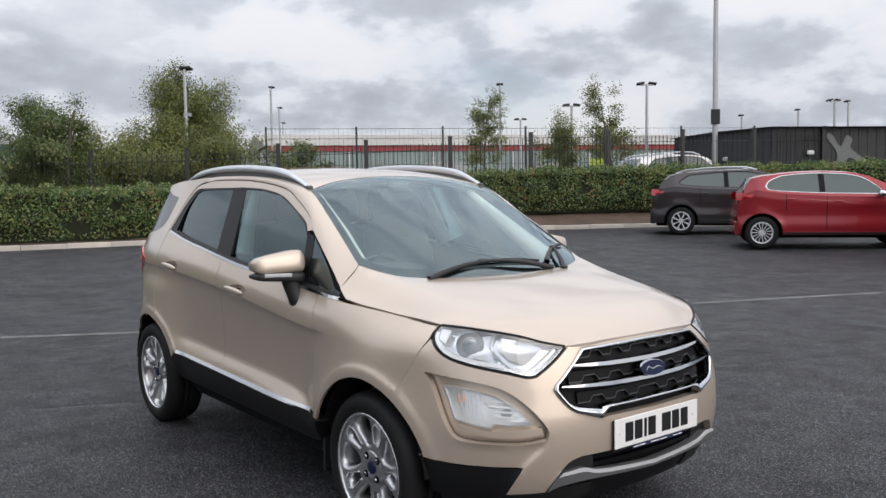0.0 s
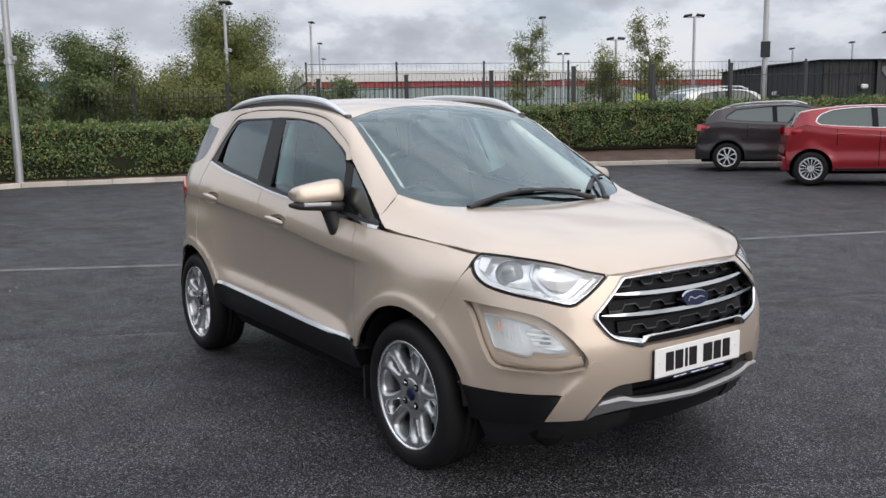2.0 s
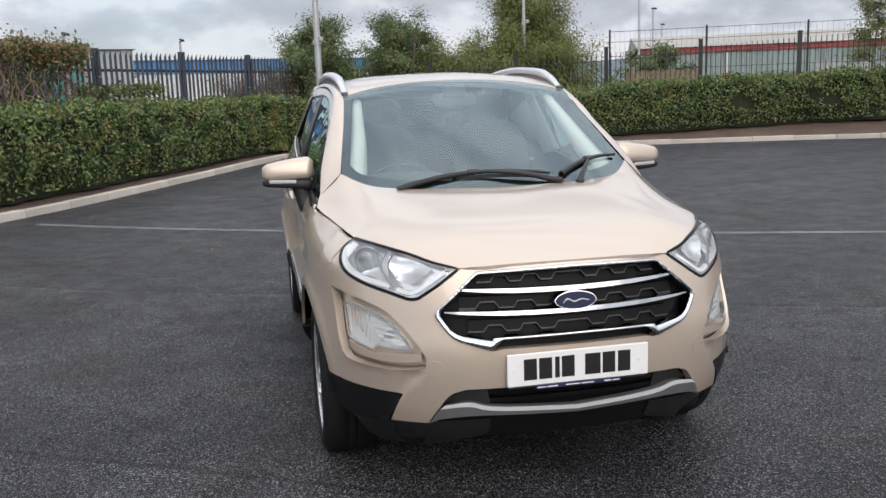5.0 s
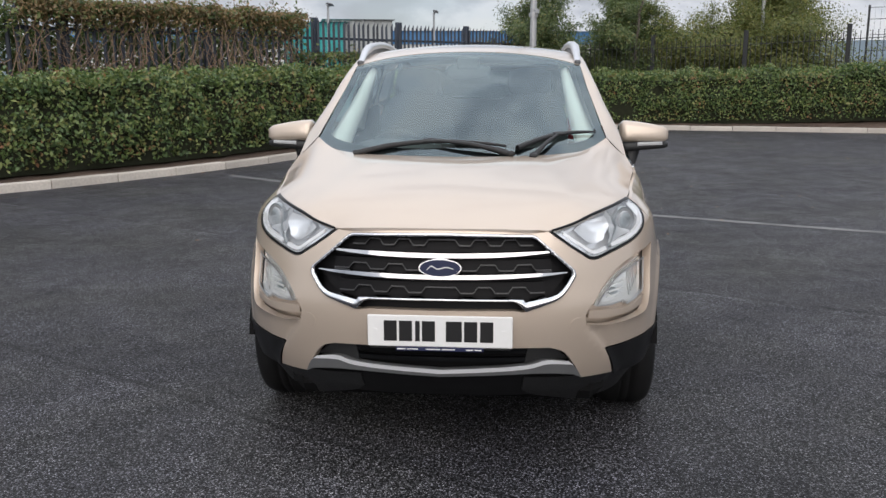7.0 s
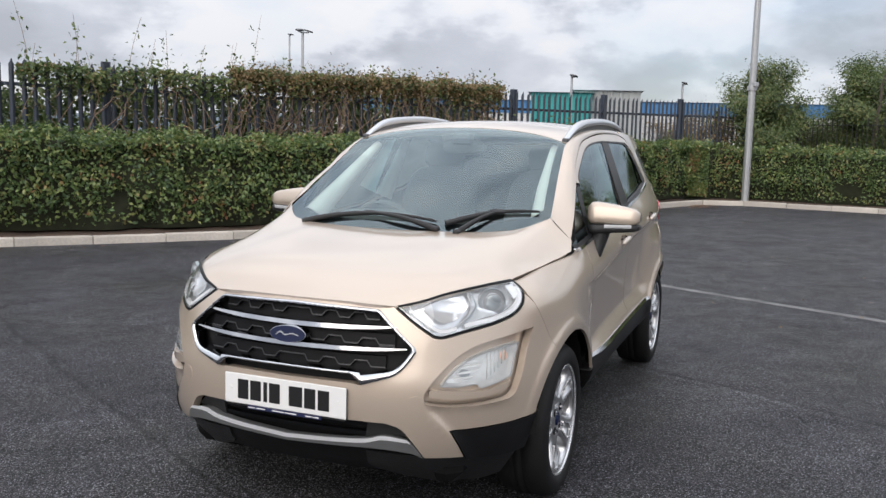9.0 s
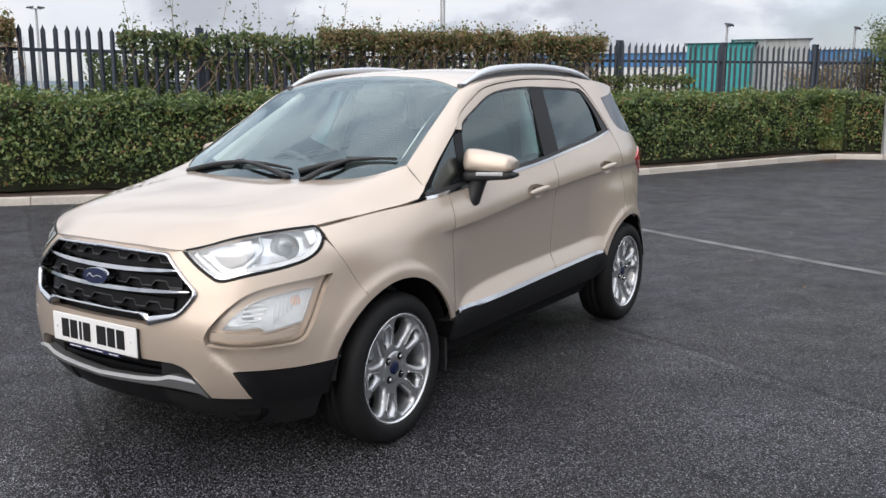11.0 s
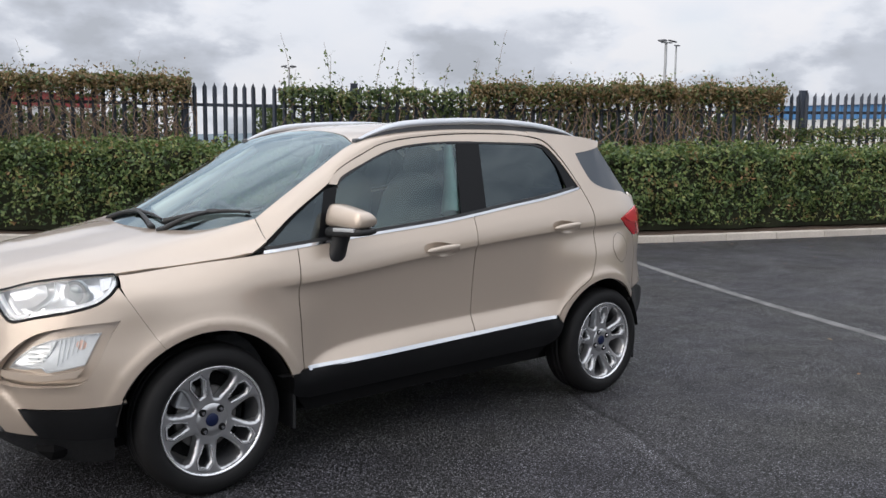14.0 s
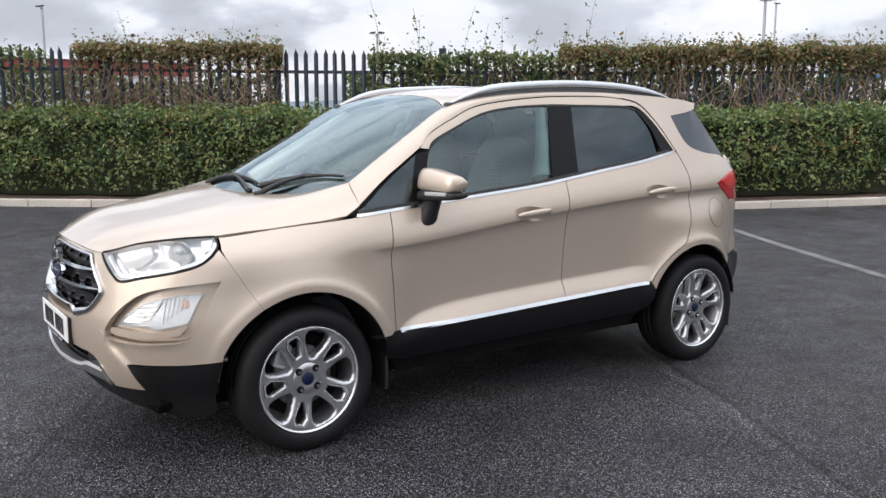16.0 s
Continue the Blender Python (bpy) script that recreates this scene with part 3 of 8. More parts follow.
# ---- climbers on the palisade ----
def build_climber(lo, hi, top, dry, stems, leaves, label, green=0.0, hang=0.30):
    thing = tagged(new("climber"), label, "climbing plant", kind="stuff")
    paths, radii = [], []
    for _ in range(stems):
        s = random.uniform(lo, hi)
        out = random.uniform(-0.16, -0.03)
        h = random.uniform(0.9, top)
        p, x = [], random.uniform(-1.1, 1.1)
        up = random.random() < 0.5
        bend = random.uniform(-1.2, 1.2)
        n = 9
        for i in range(n):
            t = i / (n - 1)
            z = (0.4 + (h - 0.4) * math.sin(t * 1.5)) if up else (h - (h - 0.9) * t ** 1.4 * random.uniform(0.95, 1.05))
            q = on_palisade(min(hi + 0.1, max(lo - 0.1, s + x * t + bend * t * t * 0.6 + random.uniform(-0.09, 0.09))), out - 0.10 * math.sin(t * 3) + random.uniform(-0.02, 0.02))
            p.append(Vector((q[0], q[1], ground_z(*q) + z)))
        paths.append(p)
        radii.append(random.uniform(0.004, 0.011))
    V, F = tubes(paths, radii, 4)
    mesh_object("stems", V, F, STEM_DRY, thing, smooth=True)
    # mass of leaves: thickest along the top, hanging over both sides
    n = leaves
    s = RNG.uniform(lo, hi, n)
    z = top - np.abs(RNG.normal(0, 0.17, n)) + np.where(RNG.uniform(0, 1, n) < 0.12, np.abs(RNG.normal(0, 0.10, n)), 0) + np.array([0.07 * noise.noise((q * 1.1, 3.3, 0)) + 0.07 * noise.noise((q * 4.3, 9.3, 0)) + 0.06 * noise.noise((q * 11.0, 1.3, 0)) for q in s])
    out = RNG.normal(-0.02, 0.14, n)
    lowm = RNG.uniform(0, 1, n) < hang
    z = np.where(lowm, RNG.uniform(0.9, top, n), z)
    out = np.where(lowm, np.where(RNG.uniform(0, 1, n) < 0.35, RNG.uniform(-0.16, -0.04, n), RNG.uniform(0.05, 0.30, n)), out)
    clump = np.array([noise.noise((a * 1.4, b * 1.7, 5.0)) for a, b in zip(s, z)])
    keep = clump > np.where(lowm, 0.05, -0.52)
    s, z, out = s[keep], z[keep], out[keep]
    xy = np.array([on_palisade(a, b) for a, b in zip(s, out)])
    P = np.concatenate([xy, (z + 0.05 + np.array([ground_z(*q) for q in xy]))[:, None]], 1)
    isgreen = RNG.uniform(0, 1, len(P)) < green
    up = np.tile(np.array([[0.3, 0.5, 0.6]]), (len(P), 1))
    leaf_mesh("dry_leaves", P[~isgreen], up[~isgreen], 0.034, LEAF_DRY if dry else LEAF_TREE, thing, spread=1.0)
    if isgreen.any():
        leaf_mesh("green_leaves", P[isgreen], up[isgreen], 0.05, LEAF_TREE, thing, spread=1.0)
    return thing


build_climber(-7.75, -4.55, 2.36, True, 330, 12500, "dry brown bramble tangle hanging over the palisade", 0.16, 0.10)
build_climber(-3.2, -0.05, 2.24, True, 50, 5200, "thin green climber between the palisade pales", 0.85, 0.45)
build_climber(-0.1, 5.5, 2.38, True, 300, 30000, "dense russet climber cushioning the palisade top", 0.20, 0.12)
build_climber(5.3, 7.7, 1.66, True, 45, 4200, "low green climber behind the palisade pales", 0.80, 0.60)
build_climber(-12.5, -8.2, 2.2, True, 50, 3000, "sparse green climber on the palisade", 0.85)


def build_sprigs(places, label):
    """Thin leafy shoots that stand up over the fence."""
    thing = tagged(new("tall_shoots"), label, "shoots", kind="stuff")
    paths, radii, P = [], [], []
    for s, h in places:
        for _ in range(2):
            q = on_palisade(s + random.uniform(-0.25, 0.25), random.uniform(0.05, 0.3))
            g = ground_z(*q)
            lean = Vector((random.uniform(-0.25, 0.25), random.uniform(-0.2, 0.2), 0))
            hh = (h + 0.25) * random.uniform(0.78, 1.0)
            path = [Vector((q[0], q[1], g + 1.9)) + lean * t * t + Vector((0, 0, (hh - 1.9) * t)) for t in np.linspace(0, 1, 7)]
            paths.append(path)
            radii.append(0.006)
            for _ in range(22):
                t = random.uniform(0.25, 1.0)
                k = path[min(6, int(t * 6))]
                P.append(k + Vector((random.gauss(0, 0.06), random.gauss(0, 0.06), random.gauss(0, 0.05))))
    V, F = tubes(paths, radii, 3)
    mesh_object("stems", V, F, STEM_DRY, thing)
    P = np.array([tuple(p) for p in P])
    leaf_mesh("leaves", P, np.tile([[0, 0, 1.0]], (len(P), 1)), 0.045, LEAF_TREE, thing, spread=1.2)


def build_scrub(lo, hi, height, leaves, label, near, far):
    """Loose undergrowth in a strip behind the palisade."""
    thing = tagged(new("undergrowth"), label, "bushes", kind="stuff")
    n = leaves
    s = RNG.uniform(lo, hi, n)
    top = np.array([height + 0.35 * noise.noise((q * 0.8, 2.0, 0)) + 0.22 * noise.noise((q * 2.6, 7.0, 0)) for q in s])
    z = top * RNG.uniform(0.25, 1.0, n) ** 0.6
    xy = np.array([on_palisade(a, b) for a, b in zip(s, RNG.uniform(near, far, n))])
    P = np.concatenate([xy, (z + np.array([ground_z(*q) for q in xy]))[:, None]], 1)
    clump = np.array([noise.noise(tuple(q * 2.2)) for q in P])
    P = P[clump > -0.25]
    leaf_mesh("leaves", P, np.tile([[0.4, 0.6, 0.6]], (len(P), 1)), 0.06, LEAF_TREE, thing, spread=1.0)
    # dark sheet at the back, coloured as the shade inside the undergrowth
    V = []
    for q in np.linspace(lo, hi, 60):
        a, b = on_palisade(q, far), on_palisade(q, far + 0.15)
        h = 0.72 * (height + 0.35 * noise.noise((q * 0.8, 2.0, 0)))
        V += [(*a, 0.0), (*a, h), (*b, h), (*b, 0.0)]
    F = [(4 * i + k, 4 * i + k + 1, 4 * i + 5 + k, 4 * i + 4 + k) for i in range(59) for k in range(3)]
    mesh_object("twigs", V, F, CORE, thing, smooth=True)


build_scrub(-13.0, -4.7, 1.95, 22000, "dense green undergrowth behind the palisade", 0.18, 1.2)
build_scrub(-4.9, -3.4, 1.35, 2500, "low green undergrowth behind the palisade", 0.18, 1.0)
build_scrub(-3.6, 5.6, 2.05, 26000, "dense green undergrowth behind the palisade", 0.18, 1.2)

build_sprigs([(-6.9, 2.75), (-5.2, 2.6), (-3.0, 3.0), (-2.5, 2.8), (-2.0, 2.75), (-1.2, 2.75), (-0.3, 2.8), (0.25, 3.15), (1.0, 2.7), (2.2, 2.75), (3.2, 2.75), (4.1, 2.85), (-1.6, 2.9), (5.3, 2.6), (-9.5, 2.6)], "thin leafy shoots standing above the palisade")


# ---- trees ----
def build_tree(name, label, x, y, height, radius, mat, leaves, leaf=0.042, trunk=0.07, bare=0.25, seed=1, stems=1):
    """A tapered trunk with limbs and a crown of loose leaf clumps."""
    rnd = random.Random(seed)
    g = ground_z(x, y) + 0.05
    thing = tagged(new(name), label, "tree" if "tree" in name else "shrub", "young trees" if name == "young_tree" else "trees and shrubs behind the railings")
    paths, radii, tips = [], [], []
    for k in range(stems):
        bx, by = (0, 0) if stems == 1 else (rnd.uniform(-0.5, 0.5) * radius, rnd.uniform(-0.5, 0.5) * radius)
        h = height * rnd.uniform(0.68, 0.84)
        lean = Vector((rnd.uniform(-0.1, 0.1) * height, rnd.uniform(-0.1, 0.1) * height, 0))
        main = [Vector((x + bx, y + by, g)) + lean * t * t + Vector((rnd.gauss(0, 0.03), rnd.gauss(0, 0.03), h * t)) for t in np.linspace(0, 1, 9)]
        paths.append(main)
        radii.append(trunk)
        for _ in range(int(30 if stems == 1 else 9)):
            t = rnd.uniform(bare, 0.95)
            p = main[int(t * 8)]
            a = rnd.uniform(0, 2 * math.pi)
            reach = radius * (1.0 - 0.75 * max(0, t - 0.35)) * rnd.uniform(0.6, 1.1)
            d = Vector((math.cos(a), math.sin(a), rnd.uniform(0.25, 0.8)))
            limb = [p + d * reach * q + Vector((0, 0, 0.18 * reach * q * q)) for q in np.linspace(0, 1, 5)]
            paths.append(limb)
            radii.append(trunk * 0.35 * (1.1 - t))
            tips += [limb[i] for i in (2, 3, 4)]
            for _ in range(3):
                a2 = a + rnd.uniform(-1.0, 1.0)
                q0 = limb[rnd.choice((2, 3))]
                tw = [q0 + Vector((math.cos(a2), math.sin(a2), rnd.uniform(0.2, 1.1))) * reach * 0.5 * q for q in np.linspace(0, 1, 4)]
                paths.append(tw)
                radii.append(trunk * 0.12)
                tips += tw[1:]
        tips += main[4:] + [main[-1] + Vector((0, 0, height * 0.06)), main[-1] + Vector((0, 0, height * 0.03))] * 2
    V, F = tubes(paths, radii, 6)
    mesh_object("trunk", V, F, BARK, thing, smooth=True)
    tips = np.array([tuple(p) for p in tips])
    pick = RNG.integers(0, len(tips), leaves)
    spread = 0.070 * radius + 0.06
    P = tips[pick] + RNG.normal(0, spread, (leaves, 3)) * np.array([1, 1, 0.8])
    inner = RNG.uniform(0, 1, (leaves, 1)) < 0.18
    P = np.where(inner, P * 0.65 + np.array([[x, y, g + height * 0.5]]) * 0.35, P)
    Nn = P - np.array([[x, y, g + height * 0.55]])
    Nn /= np.linalg.norm(Nn, axis=1)[:, None]
    leaf_mesh("crown", P, Nn + np.array([[0, 0, 0.5]]), leaf, mat, thing, spread=0.6)
    return thing


build_tree("tree", "bushy green tree beside the palisade's end", -20.3, 0.7, 3.9, 1.25, LEAF_TREE, 34000, seed=3, stems=3, bare=0.15)
build_tree("tree", "leafy green tree behind the railings", -20.6, 3.0, 3.9, 1.25, LEAF_TREE, 34000, seed=5, stems=3, bare=0.15)
build_tree("tree", "dark green tree behind the railings", -22.9, 3.1, 4.3, 1.3, LEAF_TREE, 26000, seed=6, stems=2, bare=0.2)
build_tree("shrub", "olive shrub behind the railings", -21.3, 5.4, 3.2, 1.6, LEAF_OLIVE, 36000, seed=8, stems=4, bare=0.1)
build_tree("shrub", "olive and yellow shrub behind the railings", -20.9, 7.6, 3.1, 1.5, LEAF_OLIVE, 34000, seed=9, stems=4, bare=0.1)
build_tree("tree", "tall birch with hanging olive green leaves", -22.7, 7.1, 5.3, 1.75, LEAF_OLIVE, 60000, seed=11, stems=3, bare=0.12)
build_tree("shrub", "dark russet bramble bush at the fence corner", -19.3, -0.9, 2.3, 0.9, LEAF_DRY, 16000, leaf=0.036, seed=12, stems=5, bare=0.1)
build_tree("shrub", "dark green undergrowth behind the railings", -21.6, 1.6, 2.4, 1.5, LEAF_TREE, 30000, leaf=0.036, seed=13, stems=5, bare=0.05)
for k, (x, y, h) in enumerate(((-27.5, 23.3, 6.1), (-23.8, 24.2, 5.3), (-20.7, 24.4, 5.8))):
    build_tree("young_tree", "slender young tree with thin yellowing leaves", x, y, h, 1.15, LEAF_OLIVE, 8000, leaf=0.055, trunk=0.045, bare=0.36, seed=20 + k)


# ---- bay line, litter ----
def build_bay_line():
    a, b = np.array([-8.05, -3.72]), np.array([0.6, 13.0])
    pts, u = spline([tuple(a), (-7.35, -2.55), (-6.02, 0.0), (-3.3, 5.65), (-1.75, 8.6), tuple(b)], 0.25)
    d = np.gradient(pts, axis=0)
    d /= np.linalg.norm(d, axis=1)[:, None]
    n = np.stack([-d[:, 1], d[:, 0]], 1) * 0.055
    V, F = [], []
    for p, q in zip(pts, n):
        for k in (-1, -0.33, 0.33, 1):
            x, y = p + q * k
            V.append((x, y, ground_z(x, y) + 0.004))
    for i in range(len(pts) - 1):
        for k in range(3):
            F.append((i * 4 + k, i * 4 + k + 1, (i + 1) * 4 + k + 1, (i + 1) * 4 + k))
    tagged(mesh_object("bay_line", V, F, LINE_PAINT), "worn white painted bay line on the asphalt", "road marking", kind="structure")


build_bay_line()


def build_litter():
    P = []
    for _ in range(110):
        x, y = random.uniform(-15, -3.5), random.uniform(-3.5, 12)
        P.append((x, y, ground_z(x, y) + 0.012))
    for _ in range(320):
        s = random.random()
        pts = KERB_LINE[int(s * (len(KERB_LINE) - 1))]
        x, y = pts[0] + random.gauss(0, 0.3), pts[1] + random.gauss(0, 0.3)
        P.append((x, y, ground_z(x, y) + 0.012))
    for _ in range(260):
        x, y = random.gauss(-16.55, 0.42), random.gauss(-0.28, 0.16)
        if x + 0.5 * y > -16.95:
            P.append((x, y, ground_z(x, y) + 0.012 + random.uniform(0, 0.02)))
    P = np.array(P)
    ob = leaf_mesh("fallen_leaves", P, np.tile([[0, 0, 1.0]], (len(P), 1)), 0.026, LITTER, spread=0.25)
    tagged(ob, "brown fallen leaves scattered on the asphalt", "leaves", kind="stuff")


KERB_LINE = [tuple(p) for p in spline(KERB_A, 0.3)[0][20:]] + [tuple(p) for p in spline(KERB_B, 0.3)[0][:40]]
build_litter()


# ---- lamp posts ----
def lamp_post(name, label, x, y, top, r, heads=1, facing=0.0, ring=None, base=None):
    g = ground_z(x, y) if base is None else base
    post = tagged(new(name), label, "lamp post", "lamp posts")
    post.location = (x, y, g)
    post.rotation_euler = (0, 0, radians(facing))
    bm = cyl_bm(r * 1.15, r * 0.8, -0.1, top - g, 12)
    if ring:
        cyl_bm(r * 1.45, r * 1.45, ring - g - 0.05, ring - g + 0.05, 12, bm)
    part("column", bm, GALV, post, smooth=False)
    if ring:
        part("camera_box", box_bm(-0.05, 0.16, -0.05, 0.05, ring - g + 0.02, ring - g + 0.12, 0.01), GALV, post)
    for k in range(heads):
        a = 0 if heads == 1 else (-1 if k == 0 else 1)
        bm = box_bm(-0.17, 0.17, -0.12, 0.12, -0.035, 0.035, 0.02)
        ob = part("floodlight", bm, LAMP_HEAD, post)
        ob.matrix_basis = pose(a * 0.25, 0.10, top - g + 0.04, -14, 8 * a, 0)
        part("bracket", box_bm(min(0, a * 0.25) - 0.02, max(0, a * 0.25) + 0.02, -0.02, 0.10, top - g - 0.05, top - g - 0.01, 0.005), GALV, post)
    return post


lamp_post("lamp_post", "tall galvanised lamp post at the kerb corner", -17.47, 0.62, 7.6, 0.075, 1, 40, ring=2.86)
lamp_post("lamp_post", "galvanised lamp post behind the railings", -21.16, 6.85, 4.85, 0.05, 1, 40, ring=3.5)
big = lamp_post("lamp_post", "tall galvanised lamp column with a dark sign", -12.42, 19.42, 8.5, 0.075, 1, 40)
part("sign_plate", box_bm(-0.13, 0.13, -0.12, -0.09, 2.78, 3.22, 0.008), STEEL_BLACK, big, "dark square sign plate")
for x, y, top, heads, face in ((-30.6, 27.2, 6.5, 1, 60), (-20.9, 26.8, 5.55, 2, 50), (-41.6, 19.9, 7.0, 1, 30), (-50.3, 24.9, 6.75, 1, 30), (-63.4, 32.0, 6.8, 1, 30), (-40.9, 38.2, 5.8, 2, 50), (-26.0, 27.6, 5.1, 2, 50),
                               (-20.5, 41.4, 5.5, 2, 70), (-22.2, 46.1, 5.8, 1, 70), (-29.9, 47.4, 5.6, 1, 60), (-27.6, 50.2, 5.9, 1, 60), (-40.1, -9.1, 4.95, 2, 0), (-46.0, -4.4, 5.0, 2, 0), (-31.0, -19.2, 6.25, 2, -20), (-23.8, -39.0, 5.95, 2, -40), (-6.7, -40.1, 6.3, 1, -60), (-47.2, -30.0, 8.3, 1, -20)):
    lamp_post("lamp_post", "slim grey floodlight mast beyond the fence" if heads == 2 else "slim grey lamp post beyond the fence", x, y, top, 0.07, heads, face, base=0.4)

# ---- buildings beyond the fences ----
CLAD_PALE = material("pale_green_grey_cladding", (0.24, 0.30, 0.285), 0.55, vary=0.12, grain=3)
CLAD_RED = material("red_band_cladding", (0.32, 0.055, 0.055), 0.5, vary=0.12, grain=3)
ROOF_PALE = material("pale_weathered_roof_sheet", (0.31, 0.295, 0.265), 0.75, vary=0.2, grain=2)
CLAD_BLUE = material("blue_band_cladding", (0.06, 0.20, 0.42), 0.5, vary=0.12, grain=3)
CLAD_WHITE = material("white_cladding", (0.62, 0.63, 0.62), 0.55, vary=0.12, grain=3)
CLAD_TEAL = material("teal_cladding", (0.03, 0.30, 0.30), 0.5, vary=0.12, grain=3)
CLAD_GREY = material("grey_plant_housing", (0.36, 0.38, 0.38), 0.6, vary=0.12, grain=3)
CLAD_BLACK = material("charcoal_cladding", (0.022, 0.024, 0.027), 0.55, vary=0.25, grain=5)
MURAL = material("pale_grey_mural_paint", (0.14, 0.15, 0.15), 0.6, vary=0.1, grain=5)
LIME = material("lime_sign_paint", (0.45, 0.58, 0.05), 0.5, vary=0.1)
GREEN_BOX = material("green_painted_metal", (0.03, 0.16, 0.11), 0.5, vary=0.15)
RED_POST = material("red_painted_metal", (0.45, 0.04, 0.04), 0.45, vary=0.1)
TIMBER = material("weathered_timber", (0.24, 0.18, 0.12), 0.85, vary=0.35, grain=12)
HILL = material("distant_hill", (0.13, 0.17, 0.20), 1.0, vary=0.25, grain=0.02)


def corrugated(length, z0, z1, pitch, depth, out=0.0):
    """An upright ribbed sheet along x, its front towards -y."""
    bm = bmesh.new()
    n = int(length / pitch)
    xs = []
    for i in range(n):
        x = i * pitch
        xs += [(x, 0), (x + pitch * 0.55, 0), (x + pitch * 0.65, -depth), (x + pitch * 0.9, -depth)]
    xs.append((length, 0))
    low = [bm.verts.new((x, y - out, z0)) for x, y in xs]
    top = [bm.verts.new((x, y - out, z1)) for x, y in xs]
    for i in range(len(xs) - 1):
        bm.faces.new((low[i], low[i + 1], top[i + 1], top[i]))
    return bm


def building(name, label, a, b, bands, depth, roof_rise, roof_mat, base=0.35, pitch=0.6, core=None, rib=0.06):
    """A ribbed shed whose front runs from a to b (its front to the right as it runs); bands: z0, z1, material, name, out."""
    d = np.array(b, float) - np.array(a, float)
    L = float(np.hypot(*d))
    thing = tagged(new(name), label, "building")
    thing.matrix_basis = pose(a[0], a[1], base, 0, 0, math.degrees(math.atan2(d[1], d[0])))
    top = max(z1 for _, z1, *_ in bands)
    part("wall", box_bm(0.02, L - 0.02, 0.05, depth, 0, top - 0.05), core or CLAD_GREY, thing)
    for z0, z1, m, nm, out in bands:
        part(nm, corrugated(L, z0, z1, pitch, rib, out), m, thing)
    bm = bmesh.new()
    q = [bm.verts.new(p) for p in ((-0.2, -0.25, top), (L + 0.2, -0.25, top), (L + 0.2, depth / 2, top + roof_rise), (-0.2, depth / 2, top + roof_rise), (L + 0.2, depth + 0.2, top), (-0.2, depth + 0.2, top))]
    bm.faces.new(q[0:4])
    bm.faces.new((q[3], q[2], q[4], q[5]))
    bm.faces.new((q[0], q[3], q[5]))
    bm.faces.new((q[1], q[4], q[2]))
    part("roof", bm, roof_mat, thing)
    return thing


shed = building("warehouse", "pale green-grey warehouse with a red band under its roof", (-51.5, 24.6), (-36.0, 62.3), [(0, 3.55, CLAD_PALE, "cladding", 0), (3.55, 3.95, CLAD_RED, "red_band", 0.08)], 26, 1.5, ROOF_PALE)
for k in range(6):
    part("downpipe", cyl_bm(0.07, 0.07, 0, 3.5, 8, m=Matrix.Translation((5.5 + k * 6.1, -0.16, 0))), CLAD_WHITE, shed)
for k in range(3):
    part("roller_door", corrugated(3.2, 0, 2.7, 0.12, 0.02, 0.1), CLAD_GREY, shed).location = (11 + 8.5 * k, 0, 0)
building("blue_shed", "long white shed with a blue band along its top", (-53.0, -30.0), (-62.0, 16.0), [(0, 3.35, CLAD_WHITE, "cladding", 0), (3.35, 4.25, CLAD_BLUE, "blue_band", 0.06)], 18, 0.2, CLAD_BLUE)
building("teal_store", "low building clad in teal sheets", (-47.6, -13.4), (-48.5, -9.9), [(0, 4.3, CLAD_TEAL, "cladding", 0)], 4, 0.05, CLAD_TEAL)
building("plant_housing", "grey flat-roofed plant housing", (-49.6, -11.3), (-50.6, -7.4), [(0, 4.55, CLAD_GREY, "cladding", 0)], 4, 0.05, CLAD_GREY)
building("retail_shed", "low white shed with a red sign band", (9.0, -62.0), (-22.0, -64.0), [(0, 4.0, CLAD_WHITE, "cladding", 0), (4.0, 5.0, CLAD_RED, "red_band", 0.06)], 16, 0.5, ROOF_PALE)
cabin = building("clubhouse", "charcoal ribbed clubhouse with a pale mural", (-11.5, 20.9), (-5.8, 32.0), [(0, 2.68, CLAD_BLACK, "cladding", 0)], 6.4, 0.05, CLAD_BLACK, pitch=0.3, core=CLAD_BLACK, rib=0.018)
part("end_wall", corrugated(6.4, 0, 2.68, 0.3, 0.018), CLAD_BLACK, cabin).matrix_basis = pose(-0.02, 6.4, 0, 0, 0, -90)
for x in (1.1,):
    part("wall_light", box_bm(x, x + 0.22, -0.16, -0.06, 1.85, 1.98, 0.03), CLAD_WHITE, cabin)
part("wall_light", box_bm(-0.16, -0.06, 2.4, 2.62, 1.75, 1.88, 0.03), CLAD_WHITE, cabin)


def blob(points, depth):
    """A flat painted shape with rounded outline, upright in x and z."""
    bm = bmesh.new()
    pts, _ = spline([*points, points[0]], 0.05)
    vs = [bm.verts.new((p[0], -depth, p[1])) for p in pts[:-1]]
    bm.faces.new(vs)
    return bm


part("mural_shape", blob([(1.95, 1.2), (2.15, 1.85), (1.80, 2.35), (1.85, 2.5), (2.0, 2.42), (2.25, 2.1), (2.45, 2.42), (2.65, 2.3), (2.6, 2.05), (3.0, 1.75), (2.95, 1.62), (2.55, 1.75), (2.45, 1.5), (2.62, 1.2)], 0.03), MURAL, cabin, "pale painted mural shape")
part("mural_shape", blob([(3.3, 1.2), (3.45, 1.35), (3.6, 1.2), (3.45, 1.05)], 0.03), MURAL, cabin, "pale painted round mural shape")


